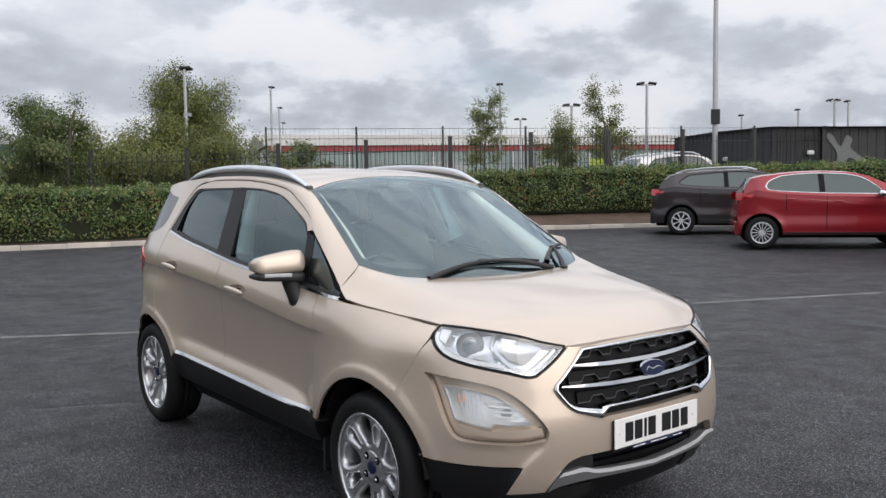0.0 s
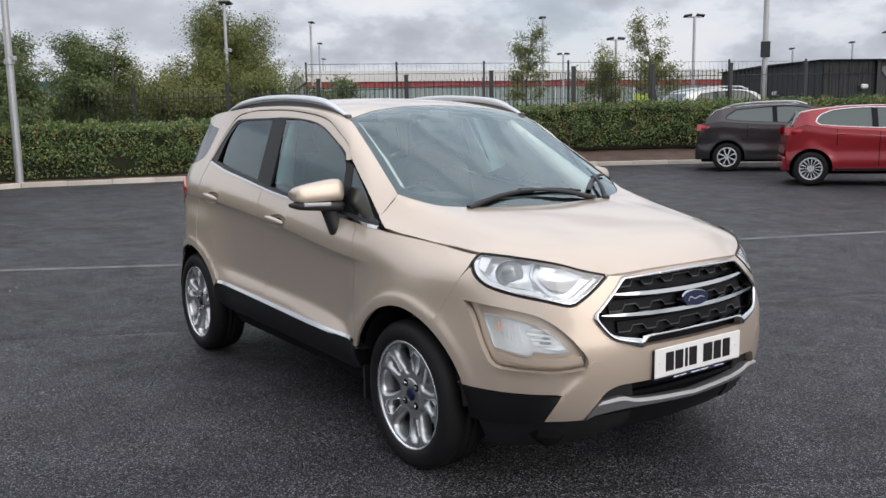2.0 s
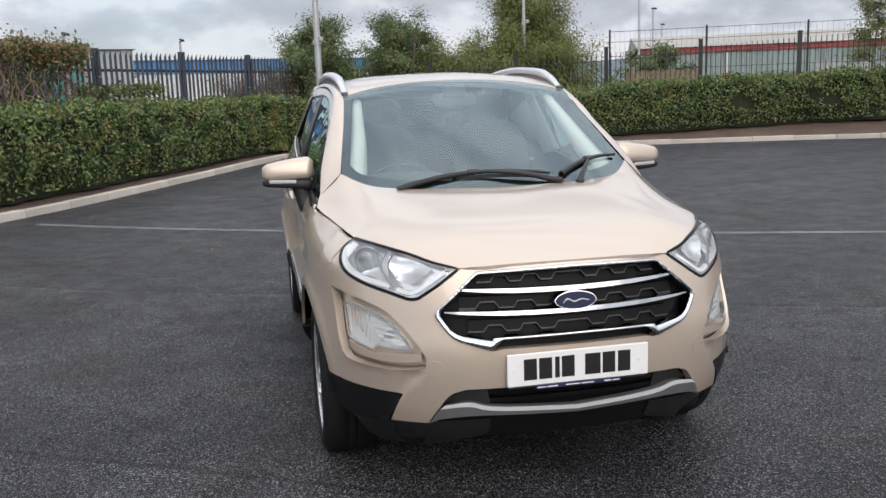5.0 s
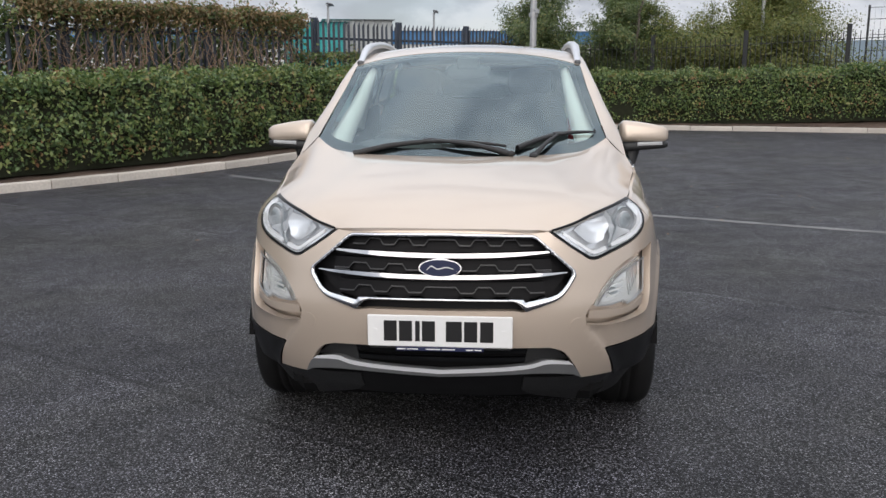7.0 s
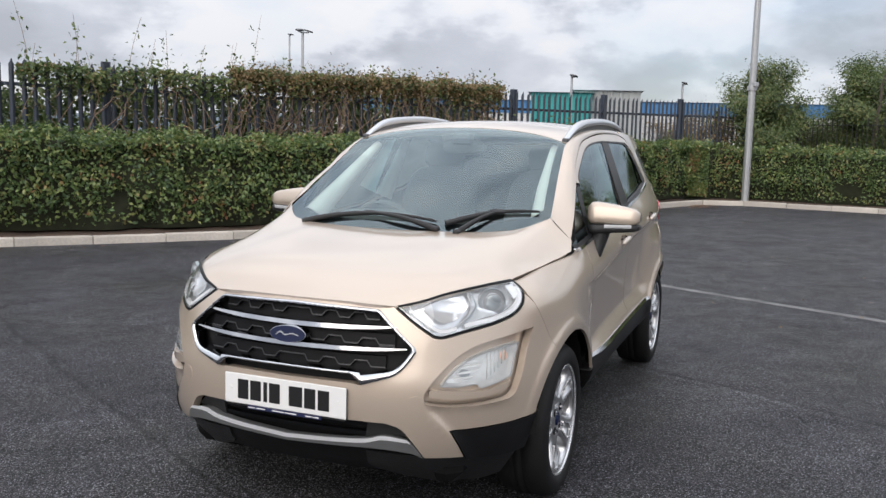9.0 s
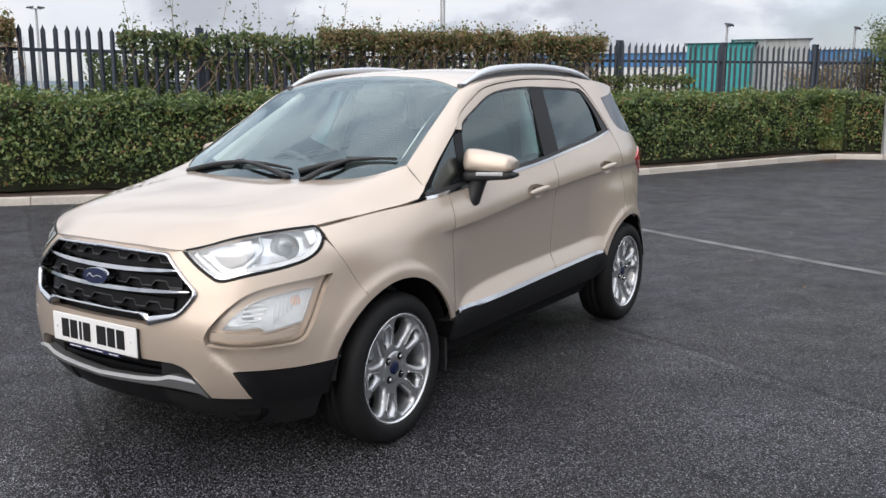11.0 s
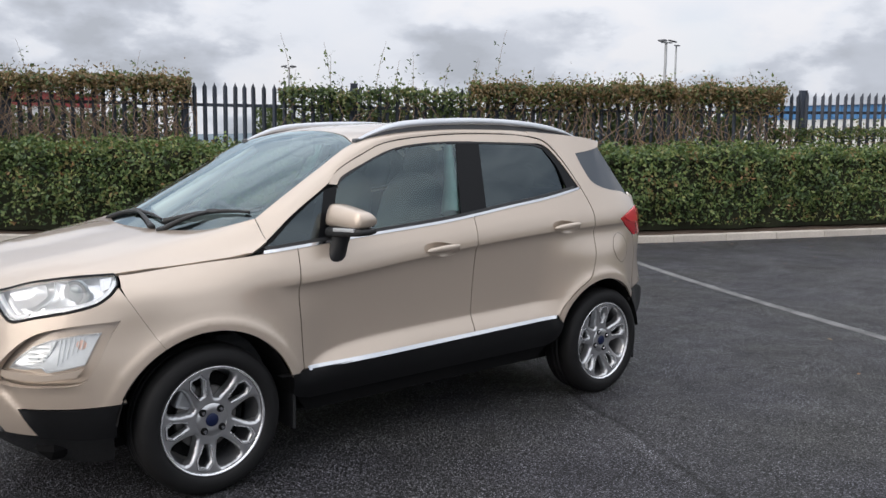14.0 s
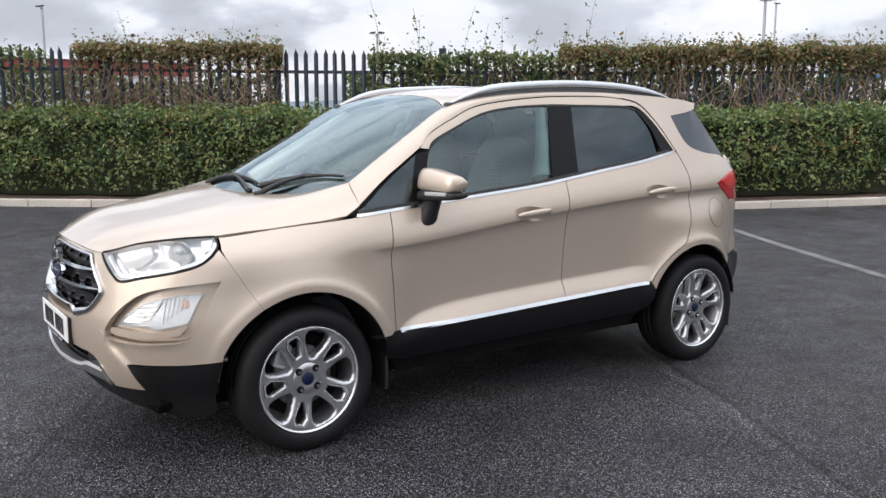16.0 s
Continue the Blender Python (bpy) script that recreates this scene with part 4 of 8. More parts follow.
def simple_box(name, label, cat, m, x, y, z, yaw, dims, bevel=0.02):
    ob = part(name, box_bm(-dims[0] / 2, dims[0] / 2, -dims[1] / 2, dims[1] / 2, 0, dims[2], bevel), m, None)
    ob.matrix_basis = pose(x, y, z, 0, 0, yaw)
    return tagged(ob, label, cat)


board = tagged(new("notice_board"), "lime green notice board on two posts", "sign")
board.matrix_basis = pose(-23.7, 27.0, 0.4, 0, 0, 52)
part("panel", box_bm(-0.45, 0.45, -0.03, 0.03, 1.4, 2.15, 0.01), LIME, board)
for x in (-0.4, 0.4):
    part("post", cyl_bm(0.03, 0.03, 0, 2.1, 8, m=Matrix.Translation((x, 0.06, 0))), GALV, board)
simple_box("cabinet", "green metal cabinet before the warehouse", "cabinet", GREEN_BOX, -34.5, 38.8, 0.4, 62, (3.0, 1.2, 1.8))
simple_box("pillar_box", "red post beyond the railings", "post", RED_POST, -35.0, 21.5, 0.4, 50, (0.5, 0.5, 1.75))
panel = tagged(new("timber_screen"), "weathered timber board screen behind the railings", "fence")
for k in range(16):
    part("board", box_bm(-0.07, 0.07, -0.012, 0.012, 0, 1.75 + 0.02 * math.sin(k * 2.1), 0.004), TIMBER, panel).matrix_basis = pose(-26.2 + 0.075 * k, 12.3 + 0.14 * k, 0.45, 0, 0, 62)
build_tree("tree", "dark rounded evergreen beyond the railings", -33.5, 17.6, 3.3, 1.5, LEAF_TREE, 4500, leaf=0.10, seed=31, stems=3, bare=0.1)


def build_hills():
    V, F = [], []
    n = 160
    for i in range(n + 1):
        a = 2 * math.pi * i / n
        r = 1700
        h = 46 + 24 * noise.noise((math.cos(a) * 2.1, math.sin(a) * 2.1, 1.5)) + 12 * noise.noise((math.cos(a) * 7, math.sin(a) * 7, 4.5)) + 22 * math.exp(-((a - 2.45) / 0.5) ** 2)
        V += [(r * math.cos(a), r * math.sin(a), -5), (r * 1.15 * math.cos(a), r * 1.15 * math.sin(a), max(8, h))]
    for i in range(n):
        F.append((2 * i, 2 * i + 2, 2 * i + 3, 2 * i + 1))
    tagged(mesh_object("backdrop_hills", V, F, HILL, smooth=True), "hazy blue-grey hills along the horizon", "hills", kind="structure")


build_hills()


# ---- the gold car: its surface ----
def interp(x, xs, ys):
    """Smooth interpolation through knots given in rising order."""
    x = np.asarray(x, float)
    xs, ys = np.array(xs, float), np.array(ys, float)
    m = np.gradient(ys, xs)
    i = np.clip(np.searchsorted(xs, x) - 1, 0, len(xs) - 2)
    h = xs[i + 1] - xs[i]
    t = np.clip((x - xs[i]) / h, 0, 1)
    return (2 * t ** 3 - 3 * t ** 2 + 1) * ys[i] + (t ** 3 - 2 * t ** 2 + t) * h * m[i] + (-2 * t ** 3 + 3 * t ** 2) * ys[i + 1] + (t ** 3 - t ** 2) * h * m[i + 1]


def sstep(x, a, b):
    t = np.clip((np.asarray(x, float) - a) / (b - a), 0, 1)
    return t * t * (3 - 2 * t)


# half outline in plan, from the middle of the nose to the middle of the tail; x forward from the front axle, y to the left
PLAN, PLAN_U = spline([(0.800, 0.0), (0.796, 0.13), (0.784, 0.26), (0.752, 0.41), (0.695, 0.54), (0.60, 0.655), (0.46, 0.752), (0.26, 0.818), (0.0, 0.842), (-0.4, 0.846), (-1.25, 0.838), (-2.1, 0.835),
                       (-2.5, 0.820), (-2.75, 0.790), (-2.92, 0.735), (-3.04, 0.64), (-3.10, 0.45), (-3.12, 0.22), (-3.125, 0.0)], 0.01)
PT = np.gradient(PLAN, axis=0)
PT /= np.linalg.norm(PT, axis=1)[:, None]
PN = np.stack([PT[:, 1], -PT[:, 0]], 1)
U_END = PLAN_U[-1]
WHEEL_R, REAR, REAR_ARCH = 0.318, -2.512, -2.455


def ux(x):
    """Arc length along the plan at which the side lies at x."""
    return float(np.interp(-x, -PLAN[:, 0], PLAN_U))


def uy(y):
    """Arc length along the plan at which the nose lies at y."""
    k = PLAN_U < 1.1
    return float(np.interp(y, PLAN[k, 1], PLAN_U[k]))


def crease(x):
    return interp(-x, (-0.9, 0.25, 0.4, 1.1, 1.42, 2.06, 2.67, 3.2), (0.85, 0.851, 0.857, 0.924, 0.955, 1.0, 1.018, 1.02))


def ledge(x):
    """Upper edge of the bright ledge over the sill, curving down at its front end."""
    return 0.569 - 0.034 * (x + 0.75) - 0.085 * np.exp(-np.clip(-0.44 - np.asarray(x, float), 0, 9) / 0.13)


def tuck(x, z):
    """How far the shoulder over the headlamp's outer end is drawn in."""
    return -0.026 * sstep(z, 0.78, 0.95) * sstep(x, -0.30, 0.12) * (1 - 0.75 * sstep(x, 0.12, 0.40)) * (1 - sstep(x, 0.45, 0.68))


def tucked(px, py):
    """A place on the bonnet's side edge, drawn in with the shoulder under it."""
    i = int(np.argmin((PLAN[:, 0] - px) ** 2 + (PLAN[:, 1] - py) ** 2))
    d = float(tuck(PLAN[i, 0], 0.945))
    return px + PN[i, 0] * d, py + PN[i, 1] * d


def body_off(x, y, z):
    """How far the skin stands out from the plan line at height z."""
    zc = crease(x)
    t = z - zc
    c = np.interp(x, (-0.42, -0.30, -0.20, -0.06, 0.083, 0.22, 0.345, 0.6), (2.2, 2.2, 2.4, 3.3, 4.6, 6.4, 8.6, 8.6))
    turn = 0.43 / (2 * c)
    over = -np.where(t < turn, c * t * t, c * turn ** 2 + 0.43 * (t - turn))
    over = np.where(x > -0.3, -c * t * t, over)
    door = sstep(-x, 0.30, 0.58) * sstep(x, -2.16, -1.92)
    zl = ledge(x)
    v = (z - zl) / (zc - zl)
    # below the shoulder crease the door tucks in, then swells out again to a ledge over the sill
    w1 = np.clip(1 - v, 0, 1)
    dish = -0.012 * (1 - np.exp(-w1 / 0.25)) - 0.012 * np.sin(w1 * math.pi * 0.5) ** 2
    low = -0.024 + 0.040 * np.clip((zl - z) / 0.080, 0, 1)
    under = -0.10 * sstep(0.47 - 0.11 * sstep(x, 0.15, 0.45) - z, 0.0, 0.30)
    dish = np.where(z > zl, dish, low)
    # the shoulder line: a crisp edge with an undercut that eases out downwards
    fold = sstep(-x, 0.27, 0.42) * (1 - sstep(-x, 2.66, 2.80))
    cut = -0.0135 * (1 - np.exp(-np.clip(-t, 0, 1) / 0.0135)) + 0.0135 * (1 - door) * sstep(-t, 0.01, 0.16)
    haunch = 0.026 * sstep(-t, 0.015, 0.20) * sstep(-x, 2.02, 2.40) * (1 - sstep(-x, 2.62, 2.86))
    side = np.where(t > 0, over, door * dish + fold * cut + haunch)
    for cx in (0.01, REAR_ARCH):
        r = np.hypot(x - cx, z - WHEEL_R)
        lip = 0.007 * (1 - sstep(r, 0.428, 0.444)) + 0.019 * np.exp(-((r - 0.395) / 0.085) ** 2)
        side = side + lip * sstep(z, 0.30, 0.46) * sstep(1.0 - t, 0.9, 1.05)
    side = side + under
    front = interp(z, (0.16, 0.24, 0.30, 0.36, 0.44, 0.53, 0.61, 0.69, 0.77, 0.85, 0.90, 0.97), (-0.14, -0.07, -0.015, 0.012, 0.030, 0.038, 0.034, 0.016, -0.004, -0.032, -0.058, -0.11))
    w = sstep(x, 0.20, 0.62)
    tail = interp(z, (0.2, 0.35, 0.5, 0.62, 0.75, 0.95, 1.1, 1.3, 1.6), (-0.10, -0.02, 0.03, 0.03, 0.0, 0.0, -0.03, -0.11, -0.28))
    wt = sstep(-x, 2.85, 3.08)
    # the bumper's cheek steps back outside a line that falls from the fog lamp to the skid plate
    fold = sstep(y, np.interp(z, (0.33, 0.44, 0.55), (0.645, 0.572, 0.488)) - 0.004, np.interp(z, (0.33, 0.44, 0.55), (0.645, 0.572, 0.488)) + 0.016)
    cheek = -0.013 * fold * (1 - sstep(z, 0.515, 0.545)) * (1 - sstep(y, 0.68, 0.77)) * sstep(x, 0.3, 0.5)
    return side * (1 - w - wt) + front * w + tail * wt + tuck(x, z) + cheek


def skin(u, z, off=0.0):
    """Points of the body at arc length u (negative on the right side) and height z, raised by off."""
    u, z = np.asarray(u, float), np.asarray(z, float)
    s, a = np.sign(u), np.abs(u)
    s = np.where(s == 0, 1, s)
    x, y = np.interp(a, PLAN_U, PLAN[:, 0]), np.interp(a, PLAN_U, PLAN[:, 1])
    nx, ny = np.interp(a, PLAN_U, PN[:, 0]), np.interp(a, PLAN_U, PN[:, 1])
    d = body_off(x, y, z) + off
    return np.stack([x + nx * d, s * (y + ny * d), z], -1)


from mathutils.geometry import delaunay_2d_cdt


def path(*runs, step=0.02):
    """A closed outline from runs of points: a run of two is straight, a longer one smooth."""
    out = []
    for r in runs:
        pts, _ = spline(r, step)
        out += [tuple(p) for p in pts]
    clean = [out[0]]
    for p in out[1:]:
        if math.hypot(p[0] - clean[-1][0], p[1] - clean[-1][1]) > 1e-4:
            clean.append(p)
    if math.hypot(clean[0][0] - clean[-1][0], clean[0][1] - clean[-1][1]) < 1e-4:
        clean.pop()
    return clean


def inside(p, poly):
    poly = np.array(poly)
    q = np.roll(poly, -1, 0)
    px, py = p[:, :1], p[:, 1:]
    cond = (poly[None, :, 1] > py) != (q[None, :, 1] > py)
    xx = (q[None, :, 0] - poly[None, :, 0]) * (py - poly[None, :, 1]) / (q[None, :, 1] - poly[None, :, 1] + 1e-12) + poly[None, :, 0]
    return (np.sum(cond & (px < xx), 1) % 2) == 1


def edge_distance(p, poly):
    poly = np.array(poly)
    best = np.full(len(p), 9.0)
    for i in range(0, len(p), 4000):
        d = p[i:i + 4000, None, :] - poly[None]
        best[i:i + 4000] = np.sqrt((d ** 2).sum(2).min(1))
    return best


def panel(name, outline, place, mat, parent, label="", holes=(), step=0.025, rim=0.012, mirror=False, smooth=True, lines=()):
    """A sheet over a flat outline, laid on a surface by place(a, b, off), with its edges folded in by rim."""
    o = np.array(outline)
    lo, hi = o.min(0), o.max(0)
    gx, gy = np.meshgrid(np.arange(lo[0] + step * 0.37, hi[0], step), np.arange(lo[1] + step * 0.41, hi[1], step))
    g = np.stack([gx.ravel(), gy.ravel()], 1)
    g = g[inside(g, outline)]
    g = g[edge_distance(g, outline) > step * 0.55]
    for h in holes:
        g = g[~inside(g, h)]
        g = g[edge_distance(g, h) > step * 0.55]
    if len(lines):
        q = np.array(lines)
        q = q[inside(q, outline)]
        q = q[edge_distance(q, outline) > 0.004]
        for h in holes:
            q = q[~inside(q, h)]
            q = q[edge_distance(q, h) > 0.006]
        g = np.concatenate([g[edge_distance(g, q) > 0.008], q])
    pts, edges = [], []
    for ring in (outline, *holes):
        b = len(pts)
        pts += list(ring)
        edges += [(b + i, b + (i + 1) % len(ring)) for i in range(len(ring))]
    nb = len(pts)
    pts += [tuple(q) for q in g]
    co, _, fc, vo, _, _ = delaunay_2d_cdt([Vector(p) for p in pts], edges, [], 1, 1e-6)
    co = np.array([tuple(c) for c in co])
    cen = np.array([co[list(f)].mean(0) for f in fc])
    keep = inside(cen, outline)
    for h in holes:
        keep &= ~inside(cen, h)
    faces = [tuple(f) for f, k in zip(fc, keep) if k]
    P = place(co[:, 0], co[:, 1], 0.0)
    verts = [tuple(p) for p in P]
    count = {}
    for f in faces:
        for i in range(len(f)):
            e = (f[i], f[(i + 1) % len(f)])
            count[e] = count.get(e, 0) + 1
    if rim:
        low = place(co[:, 0], co[:, 1], -rim)
        made = {}
        for (a, b) in list(count):
            if (b, a) in count:
                continue
            for v in (a, b):
                if v not in made:
                    made[v] = len(verts)
                    verts.append(tuple(P[v]))
                    verts.append(tuple(low[v]))
            faces.append((made[b], made[a], made[a] + 1, made[b] + 1))
    obs = []
    for side in ((1, -1) if mirror else (1,)):
        vv = verts if side == 1 else [(x, -y, z) for x, y, z in verts]
        ff = faces if side == 1 else [f[::-1] for f in faces]
        me = bpy.data.meshes.new(name)
        me.from_pydata(vv, [], ff)
        me.update()
        bm = bmesh.new()
        bm.from_mesh(me)
        bmesh.ops.recalc_face_normals(bm, faces=bm.faces[:])
        mid = Vector((-1.2, 0, 0.7))
        f0 = max(bm.faces, key=lambda f: f.calc_area())
        if f0.normal.dot(f0.calc_center_median() - mid) < 0:
            bmesh.ops.reverse_faces(bm, faces=bm.faces[:])
        bm.to_mesh(me)
        bm.free()
        if smooth:
            me.polygons.foreach_set("use_smooth", [True] * len(me.polygons))
        me.materials.append(mat)
        ob = new(name, me)
        ob.parent = parent
        if label:
            ob["label"] = label
        obs.append(ob)
    return obs


def sidepath(*runs, step=0.02):
    """An outline given in x and z on the left side, as arc lengths and z."""
    return [(ux(x), z) for x, z in path(*runs, step=step)]


def both(half):
    """A closed outline from its left half, which runs from the middle at the top to the middle at the bottom."""
    return list(half) + [(-a, b) for a, b in reversed(half) if abs(a) > 1e-6]


def arc_pts(cx, r, a0, a1, n=18):
    return [(cx + r * math.cos(radians(a)), WHEEL_R + r * math.sin(radians(a))) for a in np.linspace(a0, a1, n)]


def car_paint(name, color, metal=0.35, flake=0.10, rough=0.38):
    """Metallic paint under a clear coat: fine flakes that glint, a faint wide unevenness."""
    m = bpy.data.materials.new(name)
    m.use_nodes = True
    N, L = m.node_tree.nodes, m.node_tree.links
    b = N["Principled BSDF"]
    b.inputs["Metallic"].default_value = metal
    b.inputs["Roughness"].default_value = rough
    b.inputs["Coat Weight"].default_value = 1.0
    b.inputs["Coat Roughness"].default_value = 0.025
    b.inputs["Coat IOR"].default_value = 1.5
    tc = N.new("ShaderNodeTexCoord")
    fl = N.new("ShaderNodeTexNoise")
    fl.inputs["Scale"].default_value, fl.inputs["Detail"].default_value = 700, 2
    wd = N.new("ShaderNodeTexNoise")
    wd.inputs["Scale"].default_value, wd.inputs["Detail"].default_value = 2.5, 4
    for n in (fl, wd):
        L.new(tc.outputs["Object"], n.inputs["Vector"])
    a = N.new("ShaderNodeMath")
    a.operation = "MULTIPLY_ADD"
    a.inputs[1].default_value, a.inputs[2].default_value = flake * 2, 1 - flake
    L.new(fl.outputs["Fac"], a.inputs[0])
    c = N.new("ShaderNodeMath")
    c.operation = "MULTIPLY_ADD"
    c.inputs[1].default_value = 0.06
    L.new(wd.outputs["Fac"], c.inputs[0])
    L.new(a.outputs[0], c.inputs[2])
    s = N.new("ShaderNodeVectorMath")
    s.operation = "SCALE"
    s.inputs[0].default_value = color
    L.new(c.outputs[0], s.inputs["Scale"])
    L.new(s.outputs[0], b.inputs["Base Color"])
    return m


def glass_material(name, color, rough=0.0, mixing=0.92, face=(0.79, 0.935, 0.985)):
    """A pane: mostly clear, with a mirror-like face that grows towards grazing angles."""
    m = bpy.data.materials.new(name)
    m.use_nodes = True
    N, L = m.node_tree.nodes, m.node_tree.links
    N.remove(N["Principled BSDF"])
    tr = N.new("ShaderNodeBsdfTransparent")
    tr.inputs[0].default_value = (*color, 1)
    gl = N.new("ShaderNodeBsdfGlossy")
    gl.inputs["Roughness"].default_value = rough
    gl.inputs["Color"].default_value = (*face, 1)
    fr = N.new("ShaderNodeFresnel")
    fr.inputs[0].default_value = 1.52
    k = N.new("ShaderNodeMath")
    k.operation = "MULTIPLY_ADD"
    k.use_clamp = True
    k.inputs[1].default_value, k.inputs[2].default_value = mixing, 0.03
    L.new(fr.outputs[0], k.inputs[0])
    ms = N.new("ShaderNodeMixShader")
    L.new(k.outputs[0], ms.inputs[0])
    L.new(tr.outputs[0], ms.inputs[1])
    L.new(gl.outputs[0], ms.inputs[2])
    L.new(ms.outputs[0], N["Material Output"].inputs["Surface"])
    return m


GOLD = car_paint("gold_metallic_paint", (0.514, 0.429, 0.350), 0.42, 0.10, 0.34)
BLACK_PLASTIC = material("grained_black_plastic", (0.017, 0.0175, 0.0185), 0.50, vary=0.2, grain=30, bump=0.12, bump_scale=900, spec=0.42)
SILL_BLACK = material("smooth_black_sill_plastic", (0.008, 0.0082, 0.009), 0.42, vary=0.15, grain=30, spec=0.25)
GLOSS_BLACK = material("gloss_black_trim", (0.005, 0.0055, 0.0065), 0.28, spec=0.14)
MATT_DARK = material("dark_underbody", (0.006, 0.006, 0.0065), 0.9, vary=0.2, spec=0.2)
CHROME = material("chrome", (0.60, 0.61, 0.63), 0.09, 1.0, vary=0.03, grain=8)
SATIN = material("satin_silver", (0.42, 0.43, 0.44), 0.36, 0.55, vary=0.06, grain=14)
RAIL_SILVER = material("anodised_roof_rail", (0.58, 0.60, 0.63), 0.34, 0.62, vary=0.05, grain=10)
SKID_GREY = material("satin_grey_skid_plate", (0.20, 0.205, 0.21), 0.40, 0.5, vary=0.08, grain=14)
# the light an upturned edge would catch is put into this colour
SKID_EDGE_LIT = material("bright_skid_edge", (0.84, 0.85, 0.87), 0.30, 0.35, vary=0.04, grain=14)
REFLECTOR = material("lamp_reflector", (0.86, 0.88, 0.90), 0.16, 0.60, vary=0.06, grain=40)
FOG_REFLECTOR = material("fog_lamp_reflector", (0.84, 0.86, 0.86), 0.20, 0.35, vary=0.10, grain=60)
MESH_BLACK = material("black_grille_plastic", (0.006, 0.006, 0.007), 0.50, spec=0.15)
# paler than the mesh: the highlight on its edges, put into the colour
MESH_HIGHLIGHT = material("grille_mesh_edge", (0.035, 0.036, 0.038), 0.35)
TURN_LENS = material("clear_turn_lens", (0.42, 0.43, 0.44), 0.18, vary=0.2, grain=90)
LAMP_WHITE = material("frosted_light_guide", (0.82, 0.84, 0.86), 0.35)
AMBER = material("amber_bulb", (0.86, 0.58, 0.46), 0.25)
LENS_GREY = material("grey_lamp_chamber", (0.30, 0.33, 0.34), 0.28, 0.5, vary=0.15, grain=60)
PRIVACY = material("dark_privacy_glass", (0.060, 0.070, 0.083), 0.06, spec=0.5)
RED_LENS = material("red_lamp_lens", (0.42, 0.012, 0.018), 0.12, coat=0.6, vary=0.08, grain=40)
PARKED_GLASS = material("greenish_car_glass", (0.085, 0.105, 0.10), 0.04, spec=0.6)
RED_PALE = material("pale_red_lamp_lens", (0.62, 0.05, 0.06), 0.12, coat=0.6, vary=0.08, grain=40)
GLASS = glass_material("windscreen_glass", (0.80, 0.93, 0.90), mixing=1.45)
GLASS_SIDE = glass_material("side_glass", (0.50, 0.69, 0.66), mixing=1.3)
GLASS_DARK = glass_material("tinted_glass", (0.05, 0.056, 0.066), mixing=1.15)
GLASS_LAMP = glass_material("lamp_lens", (0.96, 0.965, 0.97), mixing=1.0, face=(0.95, 0.97, 1.0))
RUBBER = material("tyre_rubber", (0.0105, 0.0105, 0.011), 0.62, vary=0.18, grain=14, bump=0.15, bump_scale=160, spec=0.22)
ALLOY = material("silver_painted_alloy", (0.54, 0.545, 0.555), 0.30, 0.90, vary=0.06, grain=30)
ALLOY_CUT = material("machined_alloy", (0.86, 0.87, 0.89), 0.20, 0.8, vary=0.04, grain=30)
ALLOY_DARK = material("grey_painted_alloy", (0.10, 0.102, 0.106), 0.4, 0.6, vary=0.08, grain=30)
BARREL_GREY = material("dull_barrel_alloy", (0.24, 0.242, 0.25), 0.36, 0.85, vary=0.1, grain=30)
DISC = material("brake_disc_steel", (0.14, 0.135, 0.13), 0.4, 0.8, vary=0.2, grain=20)
BADGE_BLUE = material("deep_blue_enamel", (0.007, 0.012, 0.045), 0.45, spec=0.25)
PLATE_WHITE = material("white_number_plate", (0.80, 0.80, 0.79), 0.35, vary=0.03)
PLATE_INK = material("black_plate_print", (0.012, 0.012, 0.013), 0.4)
PLATE_BLUE = material("dark_blue_print", (0.012, 0.016, 0.060), 0.4)
CABIN = material("charcoal_cabin_plastic", (0.075, 0.078, 0.082), 0.7, vary=0.2, grain=20)
CLOTH = material("dark_seat_cloth", (0.085, 0.087, 0.092), 0.9, vary=0.3, grain=60)
LINING = material("pale_grey_roof_lining", (0.74, 0.74, 0.71), 0.9, vary=0.05, grain=20)

car = tagged(new("car"), "metallic gold compact SUV parked on the asphalt, clean and shiny", "car")


# upper edges of the doors and of the glass, as x, y, z on the left
def side_line(points, step=0.02):
    pts, u = spline(points, step)
    return pts


def screen_z(x, y):
    """Height of the windscreen and of the roof behind it."""
    x, y = np.asarray(x, float), np.asarray(y, float)
    zc = interp(-x, (-0.1, 0.0, 0.28, 0.65, 0.95, 1.15, 1.35, 1.7, 2.2, 2.6, 2.8), (1.03, 1.085, 1.232, 1.410, 1.540, 1.575, 1.592, 1.602, 1.585, 1.548, 1.52))
    ye = interp(-x, (-0.1, 0.28, 0.65, 0.86, 1.1, 1.45, 1.9, 2.3, 2.6, 2.8), (0.69, 0.668, 0.605, 0.578, 0.572, 0.575, 0.578, 0.568, 0.552, 0.545))
    ze = interp(-x, (-0.1, 0.28, 0.65, 0.86, 1.1, 1.45, 1.9, 2.3, 2.6, 2.8), (0.92, 1.130, 1.352, 1.470, 1.525, 1.553, 1.560, 1.540, 1.508, 1.49))
    return zc - (zc - ze) * np.abs(y / ye) ** 2.3


def on_screen(x, y, off=0.0):
    x, y = np.asarray(x, float), np.asarray(y, float)
    e = 0.004
    gx, gy = (screen_z(x + e, y) - screen_z(x - e, y)) / (2 * e), (screen_z(x, y + e) - screen_z(x, y - e)) / (2 * e)
    n = np.stack([-gx, -gy, np.ones_like(x)], -1)
    n /= np.linalg.norm(n, axis=-1)[..., None]
    return np.stack([x, y, screen_z(x, y)], -1) + n * off


